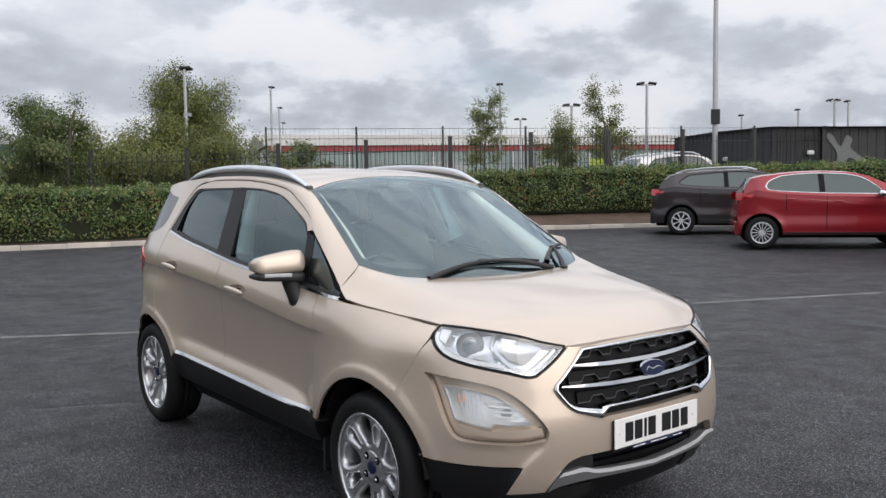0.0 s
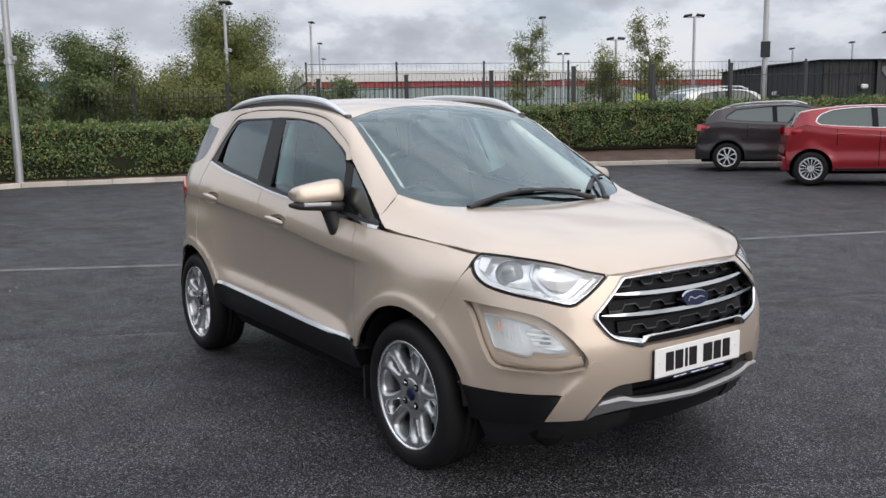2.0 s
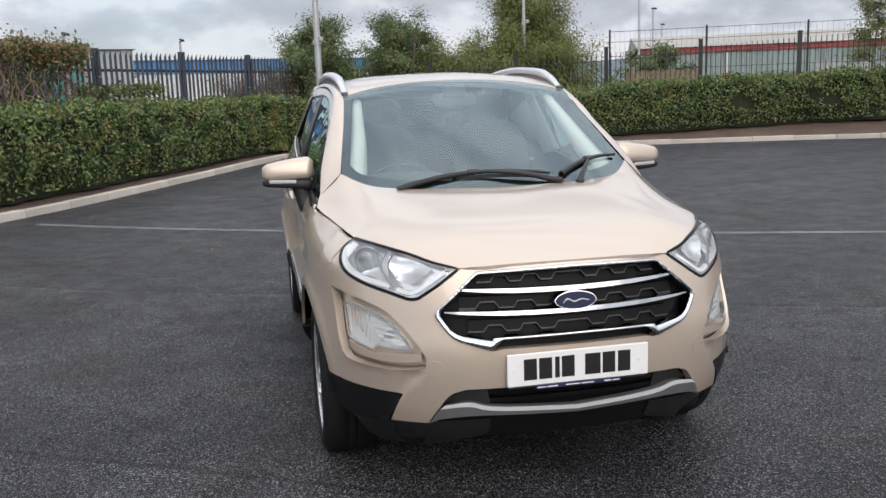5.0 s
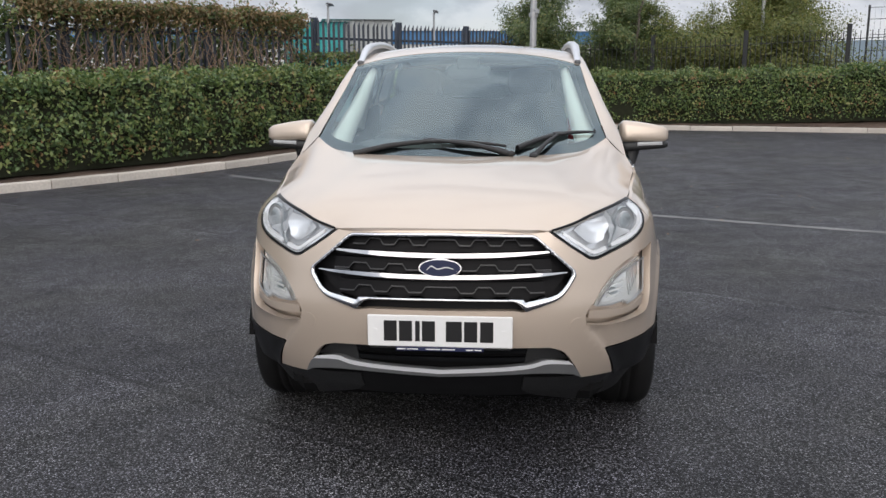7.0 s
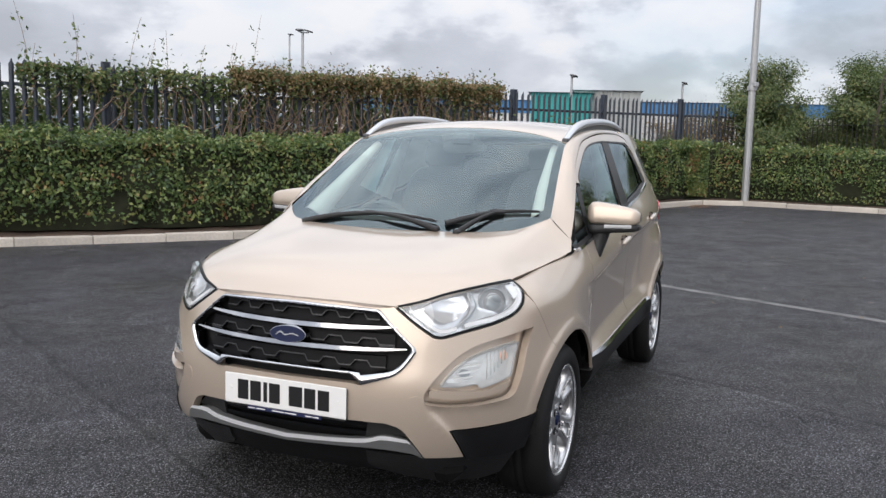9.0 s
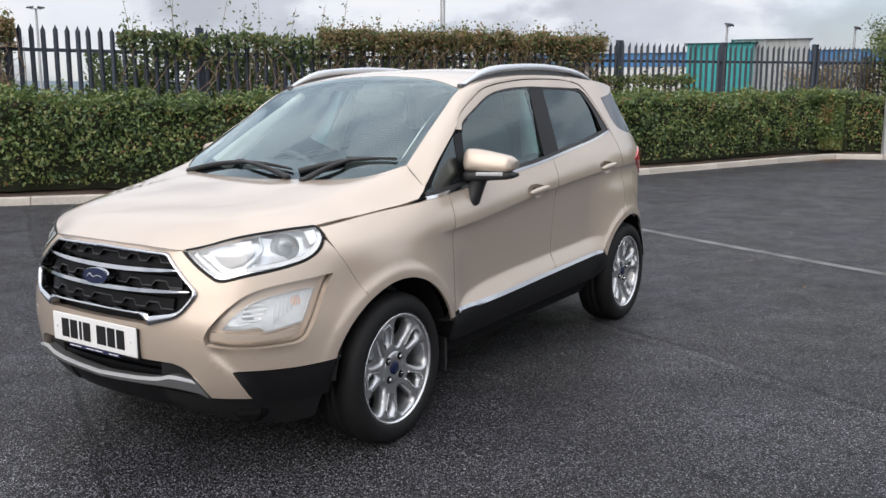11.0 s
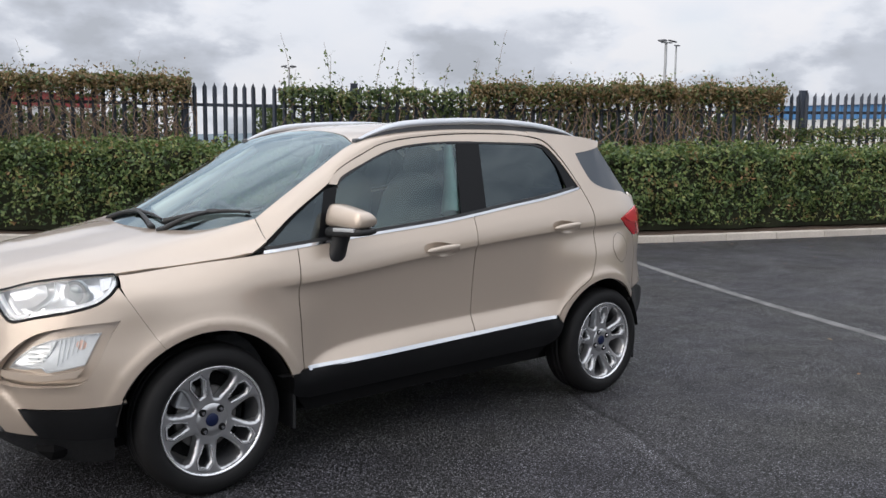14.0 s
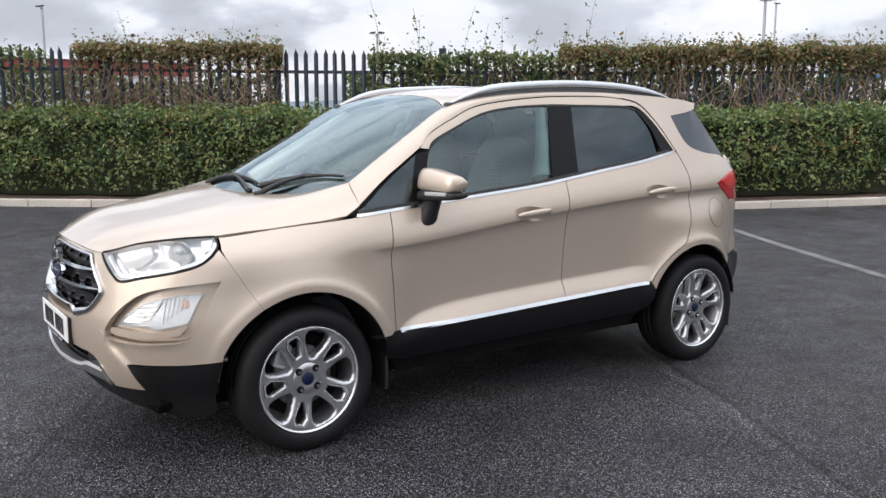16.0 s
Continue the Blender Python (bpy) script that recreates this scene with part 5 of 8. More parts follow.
HOOD_EDGE = list(zip(*sorted(tucked(*p) for p in ((-0.4, 0.800), (-0.2, 0.793), (0.083, 0.766), (0.345, 0.703), (0.47, 0.638), (0.60, 0.545), (0.712, 0.388), (0.80, 0.40)))))


def hood_base(x, y):
    x, y = np.asarray(x, float), np.asarray(y, float)
    zc = np.polyval((-0.917, 0.7235, 0.0124, -0.2551, -0.0617, 1.0740), x)
    ye = interp(x, HOOD_EDGE[0], HOOD_EDGE[1])
    ze = np.polyval((-0.4813, -0.0387, 0.1836, -0.0025, -0.0904, 0.9819), x)
    s = np.minimum(np.abs(y) / ye, 1.0)
    g = 0.30 * s ** 2 + 0.70 * s ** 6
    ridge = 0.006 * sstep(0.62 - np.abs(y) - 0.30 * (0.7 - x), 0.0, 0.12) * sstep(0.74 - x, 0.0, 0.2)
    return zc - (zc - ze) * g + ridge - 0.008


def hood_rear(y):
    """Where the bonnet ends at the glass and at the pillar's foot."""
    return interp(np.abs(y), (0, 0.12, 0.225, 0.32, 0.40, 0.475, 0.565, 0.61, 0.645, 0.668, 0.768, 0.793, 0.9), (0.030, 0.024, 0.010, -0.012, -0.038, -0.075, -0.140, -0.195, -0.248, -0.285, -0.288, -0.208, -0.205))


def hood_raw(x, y):
    """The bonnet, sweeping up at its rear edge to the glass and the pillars."""
    x, y = np.asarray(x, float), np.asarray(y, float)
    a, xr = np.abs(y), hood_rear(y)
    inner = np.minimum(a, 0.668)
    top = screen_z(hood_rear(inner), inner) + 0.005
    corner = float(screen_z(-0.285, 0.668)) + 0.005
    target = np.where(a <= 0.668, top, interp(a, (0.668, 0.71, 0.74, 0.768, 0.793), (corner, corner - 0.020, corner - 0.045, 1.045, 0.993)))
    reach = 0.34 + 0.28 * sstep(a, 0.25, 0.62) - 0.42 * sstep(a, 0.60, 0.785)
    f = (1 - np.clip((x - xr) / reach, 0, 1)) ** 2
    return hood_base(x, y) + (target - hood_base(xr, y)) * f


def hood_z(x, y):
    """The bonnet with its swells eased into one another away from its side edges."""
    x, y = np.asarray(x, float), np.asarray(y, float)
    z, total = 0.0, 0.0
    for i in range(-3, 4):
        for j in range(-3, 4):
            k = math.exp(-(i * i + j * j) / 4.5)
            z, total = z + k * hood_raw(x + 0.026 * i, y + 0.020 * j), total + k
    w = sstep(interp(x, HOOD_EDGE[0], HOOD_EDGE[1]) - np.abs(y), 0.0, 0.07) * sstep(x - hood_rear(y), 0.0, 0.06) * sstep(0.72 - x, 0.0, 0.1)
    return hood_raw(x, y) * (1 - w) + z / total * w


def on_hood(x, y, off=0.0):
    x, y = np.asarray(x, float), np.asarray(y, float)
    e = 0.004
    gx, gy = (hood_z(x + e, y) - hood_z(x - e, y)) / (2 * e), (hood_z(x, y + e) - hood_z(x, y - e)) / (2 * e)
    n = np.stack([-gx, -gy, np.ones_like(x)], -1)
    n /= np.linalg.norm(n, axis=-1)[..., None]
    return np.stack([x, y, hood_z(x, y)], -1) + n * off


def raised(h):
    return lambda a, b, off: skin(a, b, off + h)


def dense(ring):
    p = np.array(ring)
    q = np.roll(p, -1, 0)
    return np.concatenate([p + (q - p) * f for f in np.linspace(0, 1, 10, endpoint=False)])


def domed(h, outer, inner, rise):
    """Like raised, but swelling half-way between an outer and an inner ring."""
    outer, inner = dense(outer), dense(inner)

    def place(a, b, off):
        p = np.stack([np.ravel(a), np.ravel(b)], 1)
        d, e = edge_distance(p, outer), edge_distance(p, inner)
        t = (d / (d + e + 1e-9)).reshape(np.shape(a))
        return skin(a, b, off + h + rise * np.sin(math.pi * t))
    return place


def sunk(h, a0, b0, ra, rb, deep):
    """Like raised, but hollowed out as a bowl round a0, b0."""
    def place(a, b, off):
        q = ((np.abs(a) - a0) / ra) ** 2 + ((np.asarray(b) - b0) / rb) ** 2
        return skin(a, b, off + h - deep * np.maximum(0, 1 - q))
    return place


def over_screen(h):
    return lambda a, b, off: on_screen(a, b, off + h)


A = 0.0024   # half a shut line
# fine rows along the shoulder crease
CREASE = [(ux(x), float(crease(x)) - d) for x in np.arange(-2.76, -0.2, 0.018) for d in (0.0, 0.0055, 0.014, 0.026, 0.045, -0.005, -0.02)]
LEDGE = [(ux(x), float(ledge(x)) - d) for x in np.arange(-2.3, -0.4, 0.022) for d in (-0.014, -0.004, 0.004, 0.020, 0.050, 0.076, 0.084)]
ARCHES = [(ux(cx + r * math.cos(radians(a))), WHEEL_R + r * math.sin(radians(a))) for cx in (0.01, REAR_ARCH) for r in (0.408, 0.426, 0.437, 0.449, 0.470) for a in np.arange(5, 176, 2.6)]
CREASE = CREASE + LEDGE
# fender
panel("front_wing", sidepath([(0.362, 0.942), (0.330, 0.943), (0.083, 0.9655), (-0.21, 0.9895)], [(-0.21, 0.9895), (-0.42 + A, 1.012)], [(-0.42 + A, 1.012), (-0.405 + A, 0.82), (-0.415 + A, 0.66), (-0.425 + A, 0.478)], [(-0.425 + A, 0.478), (-0.352, 0.452)],
                              arc_pts(0.01, 0.388, 159, 60), [(0.2055, 0.6555), (0.2365, 0.70), (0.3366, 0.862)], [(0.3366, 0.862), (0.355, 0.899)], [(0.355, 0.899), (0.357, 0.922), (0.362, 0.942)]), skin, GOLD, car, mirror=True, lines=CREASE + ARCHES)
# doors
HANDLES = ((-1.222, 0.955), (-2.145, 1.022))


def scoop_ring(k):
    x, z = HANDLES[k]
    return [(ux(x) + 0.118 * math.cos(t), z + 0.012 * math.cos(t) * -1 + 0.036 * math.sin(t)) for t in np.linspace(0, 2 * math.pi, 36, endpoint=False)]


front_door = panel("front_door", sidepath([(-0.42 - A, 1.012), (-0.84, 1.048), (-1.30, 1.088), (-1.472 + A, 1.104)], [(-1.472 + A, 1.104), (-1.462 + A, 0.90), (-1.455 + A, 0.72), (-1.452 + A, 0.505)], [(-1.452 + A, 0.505), (-0.425 - A, 0.474)],
                                          [(-0.425 - A, 0.474), (-0.415 - A, 0.66), (-0.405 - A, 0.82), (-0.42 - A, 1.012)]), skin, GOLD, car, mirror=True, holes=[scoop_ring(0)], rim=0.004, lines=CREASE)
rear_door = panel("rear_door", sidepath([(-1.472 - A, 1.104), (-1.78, 1.148), (-2.05, 1.182), (-2.352, 1.232)], [(-2.352, 1.232), (-2.395, 1.12), (-2.400, 1.01), (-2.385, 0.85), (-2.33, 0.735), (-2.22, 0.665), (-2.12, 0.585), (-2.075, 0.528)],
                                        [(-2.075, 0.528), (-1.452 - A, 0.505)], [(-1.452 - A, 0.505), (-1.455 - A, 0.72), (-1.462 - A, 0.90), (-1.472 - A, 1.104)]), skin, GOLD, car, mirror=True, holes=[scoop_ring(1)], rim=0.004, lines=CREASE + ARCHES)
# rear quarter, up to the roof
ROOF_CUT = [(-0.655, 1.290), (-0.72, 1.350), (-0.878, 1.425), (-1.06, 1.488), (-1.43, 1.530), (-1.82, 1.540), (-2.02, 1.530), (-2.155, 1.497), (-2.262, 1.388), (-2.352, 1.240)]
panel("rear_quarter", sidepath([(-2.03, 1.533), (-2.161, 1.500), (-2.268, 1.390), (-2.358, 1.238)], [(-2.358, 1.238), (-2.402, 1.12), (-2.407, 1.01), (-2.392, 0.85), (-2.337, 0.733), (-2.227, 0.663), (-2.127, 0.583), (-2.080, 0.520)],
                               [(-2.080, 0.520), (-2.10, 0.485)], arc_pts(REAR_ARCH, 0.388, 25, 142), [(-2.761, 0.557), (-2.80, 0.60)], [(-2.80, 0.60), (-2.84, 0.70), (-2.86, 0.84), (-2.822, 0.935)],
                               [(-2.822, 0.935), (-2.665, 1.045)], [(-2.665, 1.045), (-2.78, 1.085), (-2.905, 1.118)], [(-2.905, 1.118), (-2.86, 1.17), (-2.77, 1.205)], [(-2.77, 1.205), (-2.60, 1.225), (-2.48, 1.268), (-2.43, 1.35), (-2.40, 1.435)], [(-2.40, 1.435), (-2.56, 1.455), (-2.66, 1.475)],
                               [(-2.66, 1.475), (-2.69, 1.508)], [(-2.69, 1.508), (-2.5, 1.532), (-2.03, 1.556)], [(-2.03, 1.556), (-2.03, 1.533)]), skin, GOLD, car, mirror=True, lines=CREASE + ARCHES)
# rear glass that wraps round to the quarter
panel("rear_side_glass", sidepath([(-2.77, 1.203), (-2.60, 1.223), (-2.48, 1.266), (-2.428, 1.35), (-2.398, 1.437)], [(-2.398, 1.437), (-2.56, 1.457), (-2.66, 1.477)], [(-2.66, 1.477), (-2.74, 1.34), (-2.84, 1.19)], [(-2.84, 1.19), (-2.77, 1.203)]), raised(-0.005), PRIVACY, car, "dark wrap-around rear side glass", mirror=True, step=0.03, rim=0.01)
# A pillar and roof side, a ribbon between the door cut and the glass
def ribbon(name, low, high, bulge, mat, n=60, m=7, mirror=True):
    a, b = side_line(low, 0.01), side_line(high, 0.01)
    t = np.linspace(0, 1, n)
    a = np.stack([np.interp(t, np.linspace(0, 1, len(a)), a[:, k]) for k in range(3)], 1)
    b = np.stack([np.interp(t, np.linspace(0, 1, len(b)), b[:, k]) for k in range(3)], 1)
    V, F = [], []
    for i in range(n):
        for j in range(m):
            s = j / (m - 1)
            p = a[i] * (1 - s) + b[i] * s + np.array([0.10, 0.75, 0.65]) * bulge * 4 * s * (1 - s) * min(1.0, i / 8)
            V.append(p)
    for i in range(n - 1):
        for j in range(m - 1):
            F.append((i * m + j, i * m + j + 1, (i + 1) * m + j + 1, (i + 1) * m + j))
    for side in ((1, -1) if mirror else (1,)):
        mesh_object(name, [(p[0], side * p[1], p[2]) for p in V], F if side == -1 else [f[::-1] for f in F], mat, car, smooth=True)


def on_side(x, z, off=0.0):
    p = skin(ux(x), z, off)
    return (x, float(p[1]), z)


ribbon("pillar", [on_side(-0.287, 1.046), on_side(-0.43, 1.155), *[on_side(*p) for p in ROOF_CUT[:7]], on_side(-2.03, 1.529)],
       [(-0.285, 0.669, float(screen_z(-0.285, 0.668)) + 0.005), (-0.45, 0.640, 1.237), (-0.65, 0.606, 1.353), (-0.86, 0.579, 1.471), (-1.1, 0.573, 1.526), (-1.45, 0.576, 1.554), (-1.9, 0.579, 1.561), (-2.03, 0.577, 1.558)], 0.012, GOLD)
# door frames round the side glass
WIN_TOP = [(-0.700, 1.280), (-0.735, 1.318), (-0.87, 1.378), (-1.05, 1.446), (-1.24, 1.478), (-1.47, 1.492), (-1.72, 1.492), (-2.0, 1.490), (-2.14, 1.478), (-2.24, 1.385), (-2.335, 1.243)]
panel("door_frame", sidepath([(x, z - 0.006) for x, z in ROOF_CUT], [(-2.352, 1.232), (-2.335, 1.243)], list(reversed(WIN_TOP)), [(-0.700, 1.280), (-0.655, 1.284)]), skin, GOLD, car, mirror=True, step=0.03)
belt = [(-0.235, 1.006), (-0.42, 1.022), (-0.84, 1.058), (-1.30, 1.098), (-1.77, 1.158), (-2.03, 1.190), (-2.335, 1.240)]
belt_z = lambda x: float(interp(-x, [-p[0] for p in belt], [p[1] for p in belt]))
# side glass pieces: more upright at the belt than at the roof
def curved_glass(a, b, off):
    a, b = np.asarray(a, float), np.asarray(b, float)
    x = np.interp(np.abs(a), PLAN_U, PLAN[:, 0])
    v = np.clip((b - interp(-x, [-p[0] for p in belt], [p[1] for p in belt])) / 0.36, 0, 1)
    return skin(a, b, off - 0.024 + 0.018 * np.sin(v * math.pi / 2))


panel("quarter_light", sidepath([(-0.275, 1.018), (-0.42, 1.030), (-0.535, 1.040)], [(-0.535, 1.040), (-0.625, 1.255)], [(-0.625, 1.255), (-0.43, 1.133), (-0.275, 1.018)]), raised(-0.006), GLASS_DARK, car, "small dark quarter light", mirror=True, step=0.04, rim=0)
panel("window", sidepath([(-0.60, 1.044), (-0.95, 1.075), (-1.395, 1.118)], [(-1.395, 1.118), (-1.485, 1.486)], [(-1.485, 1.486), (-1.24, 1.472), (-1.05, 1.440), (-0.87, 1.372), (-0.74, 1.31), (-0.70, 1.27)], [(-0.70, 1.27), (-0.60, 1.044)]),
      curved_glass, GLASS_SIDE, car, "clear front door window reflecting clouds", mirror=True, step=0.05, rim=0)
panel("window", sidepath([(-1.573, 1.141), (-1.77, 1.168), (-2.03, 1.200), (-2.235, 1.232)], [(-2.235, 1.232), (-2.20, 1.36), (-2.12, 1.462)], [(-2.12, 1.462), (-2.0, 1.483), (-1.80, 1.486), (-1.645, 1.486)], [(-1.645, 1.486), (-1.573, 1.141)]),
      curved_glass, GLASS_DARK, car, "dark tinted rear door window", mirror=True, step=0.05, rim=0)
panel("window_post", sidepath([(-1.395, 1.118), (-1.573, 1.141)], [(-1.573, 1.141), (-1.645, 1.488)], [(-1.645, 1.488), (-1.485, 1.487)], [(-1.485, 1.487), (-1.395, 1.118)]), raised(-0.004), GLOSS_BLACK, car, "black post between the door windows", mirror=True, step=0.05)
panel("window_post", sidepath([(-0.535, 1.036), (-0.60, 1.042)], [(-0.60, 1.042), (-0.70, 1.272)], [(-0.70, 1.272), (-0.625, 1.257)], [(-0.625, 1.257), (-0.535, 1.036)]), raised(-0.004), GLOSS_BLACK, car, "black post at the door mirror", mirror=True, step=0.05)
panel("window_trim", sidepath([(-2.235, 1.232), (-2.335, 1.243)], [(-2.335, 1.243), (-2.24, 1.385), (-2.145, 1.474)], [(-2.145, 1.474), (-2.12, 1.462)], [(-2.12, 1.462), (-2.20, 1.36), (-2.235, 1.232)]), raised(-0.004), GLOSS_BLACK, car, "black corner trim behind the rear window", mirror=True, step=0.05)
panel("seal", sidepath([(-0.70, 1.274), (-0.74, 1.315), (-0.87, 1.377), (-1.05, 1.445), (-1.24, 1.477), (-1.47, 1.491), (-2.0, 1.489), (-2.12, 1.474)], [(-2.12, 1.474), (-2.12, 1.462)], [(-2.12, 1.462), (-2.0, 1.480), (-1.47, 1.482), (-1.24, 1.468), (-1.05, 1.436), (-0.87, 1.368), (-0.74, 1.306), (-0.70, 1.262)], [(-0.70, 1.262), (-0.70, 1.274)]), raised(-0.002), BLACK_PLASTIC, car, mirror=True, step=0.05)
panel("seal", sidepath([(x, belt_z(x) - 0.001) for x in np.linspace(-0.27, -2.3, 12)], [(-2.3, 1.228), (-2.3, 1.246)], [(x, belt_z(x) + 0.014) for x in np.linspace(-2.3, -0.27, 12)], [(-0.27, 1.02), (-0.27, 1.006)]), raised(-0.003), BLACK_PLASTIC, car, mirror=True, step=0.05)
# bright trims
panel("belt_trim", sidepath([(x, belt_z(x) - 0.0115) for x in np.linspace(-0.252, -2.33, 16)], [(-2.33, 1.2285), (-2.338, 1.240)], [(x, belt_z(x) + 0.001) for x in np.linspace(-2.33, -0.257, 16)], [(-0.257, 1.0085), (-0.252, 0.996)]), raised(0.004), CHROME, car, "bright chrome strip under the side windows", mirror=True, step=0.05, rim=0.01)
panel("sill_trim", sidepath([(-0.452, 0.464), (-2.048, 0.514)], [(-2.048, 0.514), (-2.055, 0.531)], [(-2.055, 0.531), (-0.445, 0.483)], [(-0.445, 0.483), (-0.452, 0.464)]), lambda a, b, off: skin(a, 0.49 + 0 * np.asarray(b), off + 0.012 + 0.55 * (0.49 - np.asarray(b) + 0.030 * (np.asarray(a) - 2.6))) * np.array([1, 1, 0]) + np.stack([0 * np.asarray(a), 0 * np.asarray(a), np.asarray(b)], -1), CHROME, car, "bright chrome strip along the sill", mirror=True, step=0.05, rim=0.018)
# lower cladding
panel("sill", sidepath([(-0.352, 0.460), (-0.44, 0.468), (-2.06, 0.516)], [(-2.06, 0.516), (-2.105, 0.48)], [(-2.105, 0.48), (-2.08, 0.39), (-2.02, 0.355)], [(-2.02, 0.355), (-0.47, 0.330)], [(-0.47, 0.330), (-0.385, 0.36), (-0.352, 0.460)]), raised(0.004), SILL_BLACK, car, "black plastic sill cladding", mirror=True, step=0.03, rim=0.05)
panel("sill_lower", sidepath([(-0.42, 0.335), (-2.07, 0.352)], [(-2.07, 0.352), (-2.03, 0.265)], [(-2.03, 0.265), (-0.5, 0.250)], [(-0.5, 0.250), (-0.42, 0.335)]), raised(-0.03), MATT_DARK, car, mirror=True, step=0.05, rim=0.08)
panel("rear_cladding", sidepath([(-2.761, 0.553), (-2.80, 0.596), (-2.95, 0.60)], [(-2.95, 0.60), (-3.03, 0.55), (-3.0, 0.40)], [(-3.0, 0.40), (-2.86, 0.26)], [(-2.86, 0.26), (-2.83, 0.30), (-2.835, 0.40), (-2.80, 0.50), (-2.761, 0.553)]), raised(0.006), BLACK_PLASTIC, car, "black plastic bumper corner", mirror=True, step=0.04, rim=0.03)
# tail
panel("tail_lamp", sidepath([(-2.668, 1.043), (-2.78, 1.083), (-2.905, 1.116)], [(-2.905, 1.116), (-3.05, 1.10)], [(-3.05, 1.10), (-3.06, 0.97), (-2.97, 0.94)], [(-2.97, 0.94), (-2.826, 0.937)], [(-2.826, 0.937), (-2.668, 1.043)]), raised(0.004), RED_LENS, car, "red tail lamp", mirror=True, step=0.03)
panel("tail_lamp_upper", sidepath([(-2.70, 1.058), (-2.78, 1.084), (-2.905, 1.117)], [(-2.905, 1.117), (-3.03, 1.10)], [(-3.03, 1.10), (-3.035, 1.03)], [(-3.035, 1.03), (-2.80, 1.022), (-2.70, 1.058)]), raised(0.008), RED_PALE, car, "lighter red upper tail lamp lens", mirror=True, step=0.03, rim=0.004)
panel("tailgate", [(U_END, 1.19), (ux(-3.05), 1.19), (ux(-2.87), 1.165), (ux(-2.91), 1.122), (ux(-3.055), 1.105), (ux(-3.065), 0.965), (ux(-2.98), 0.932), (ux(-2.83), 0.93), (ux(-2.868), 0.84), (ux(-2.848), 0.70), (ux(-2.81), 0.605), (U_END, 0.605)], skin, GOLD, car, mirror=True, step=0.05)
panel("rear_bumper", [(ux(-2.96), 0.602), (U_END, 0.602), (U_END, 0.30), (ux(-2.90), 0.27), (ux(-3.0), 0.42), (ux(-3.03), 0.54)], skin, BLACK_PLASTIC, car, "black plastic rear bumper", mirror=True, step=0.05)


# ---- nose ----
def mir(half):
    """Closes a left half that runs from the middle top to the middle bottom."""
    pts = [tuple(p) for p in half]
    return pts + [(-a, b) for a, b in reversed(pts) if a > 1e-6]


def runs(*r, step=0.02):
    out = []
    for q in r:
        p, _ = spline(q, step)
        out += [tuple(v) for v in p]
    clean = [out[0]]
    for p in out[1:]:
        if math.hypot(p[0] - clean[-1][0], p[1] - clean[-1][1]) > 1e-4:
            clean.append(p)
    return clean


GRILLE_OUT = runs([(0, 0.872), (0.31, 0.866), (0.345, 0.858)], [(0.345, 0.858), (0.474, 0.742)], [(0.474, 0.742), (0.478, 0.722), (0.43, 0.660), (0.395, 0.637)], [(0.395, 0.637), (0.295, 0.606)], [(0.295, 0.606), (0.262, 0.637)], [(0.262, 0.637), (0.24, 0.641), (0, 0.643)])
GRILLE_IN = runs([(0, 0.862), (0.308, 0.856), (0.341, 0.849)], [(0.341, 0.849), (0.460, 0.742)], [(0.460, 0.742), (0.463, 0.727), (0.42, 0.672), (0.385, 0.655)], [(0.385, 0.655), (0.292, 0.638)], [(0.292, 0.638), (0.27, 0.648), (0, 0.651)])
GRILLE_HOLE = runs([(0, 0.866), (0.31, 0.860), (0.342, 0.853)], [(0.342, 0.853), (0.468, 0.742)], [(0.468, 0.742), (0.471, 0.722), (0.425, 0.662), (0.393, 0.641)], [(0.393, 0.641), (0.30, 0.605)], [(0.30, 0.605), (0.27, 0.600), (0.25, 0.607), (0, 0.607)])
HEADLIGHT = runs([(0.392, 0.877), (0.49, 0.897), (0.62, 0.926), (0.80, 0.945), (0.963, 0.9512)], [(0.963, 0.9512), (0.972, 0.9435)], [(0.972, 0.9435), (0.9785, 0.925), (0.977, 0.908), (0.940, 0.866), (0.885, 0.835), (0.79, 0.812)], [(0.79, 0.812), (0.66, 0.790), (0.575, 0.772), (0.54, 0.776)], [(0.54, 0.776), (0.47, 0.820), (0.392, 0.877)], step=0.012)
FOG_HOLE = runs([(0.985, 0.779), (0.945, 0.716), (0.898, 0.620), (0.862, 0.560)], [(0.862, 0.560), (0.835, 0.543), (0.79, 0.536), (0.70, 0.531), (0.60, 0.531), (0.512, 0.545)], [(0.512, 0.545), (0.510, 0.585), (0.57, 0.662), (0.66, 0.727), (0.78, 0.757), (0.985, 0.779)], step=0.012)
FOG_LAMP = runs([(0.912, 0.730), (0.888, 0.690), (0.852, 0.614)], [(0.852, 0.614), (0.78, 0.598), (0.715, 0.586)], [(0.715, 0.586), (0.694, 0.604)], [(0.694, 0.604), (0.63, 0.598), (0.563, 0.601)], [(0.563, 0.601), (0.61, 0.651), (0.69, 0.697), (0.81, 0.722), (0.912, 0.730)], step=0.012)
FOLD = [(uy(float(np.interp(z, (0.33, 0.44, 0.55), (0.645, 0.572, 0.488))) + d), z) for z in np.arange(0.345, 0.545, 0.014) for d in (-0.006, 0.002, 0.010, 0.018)]
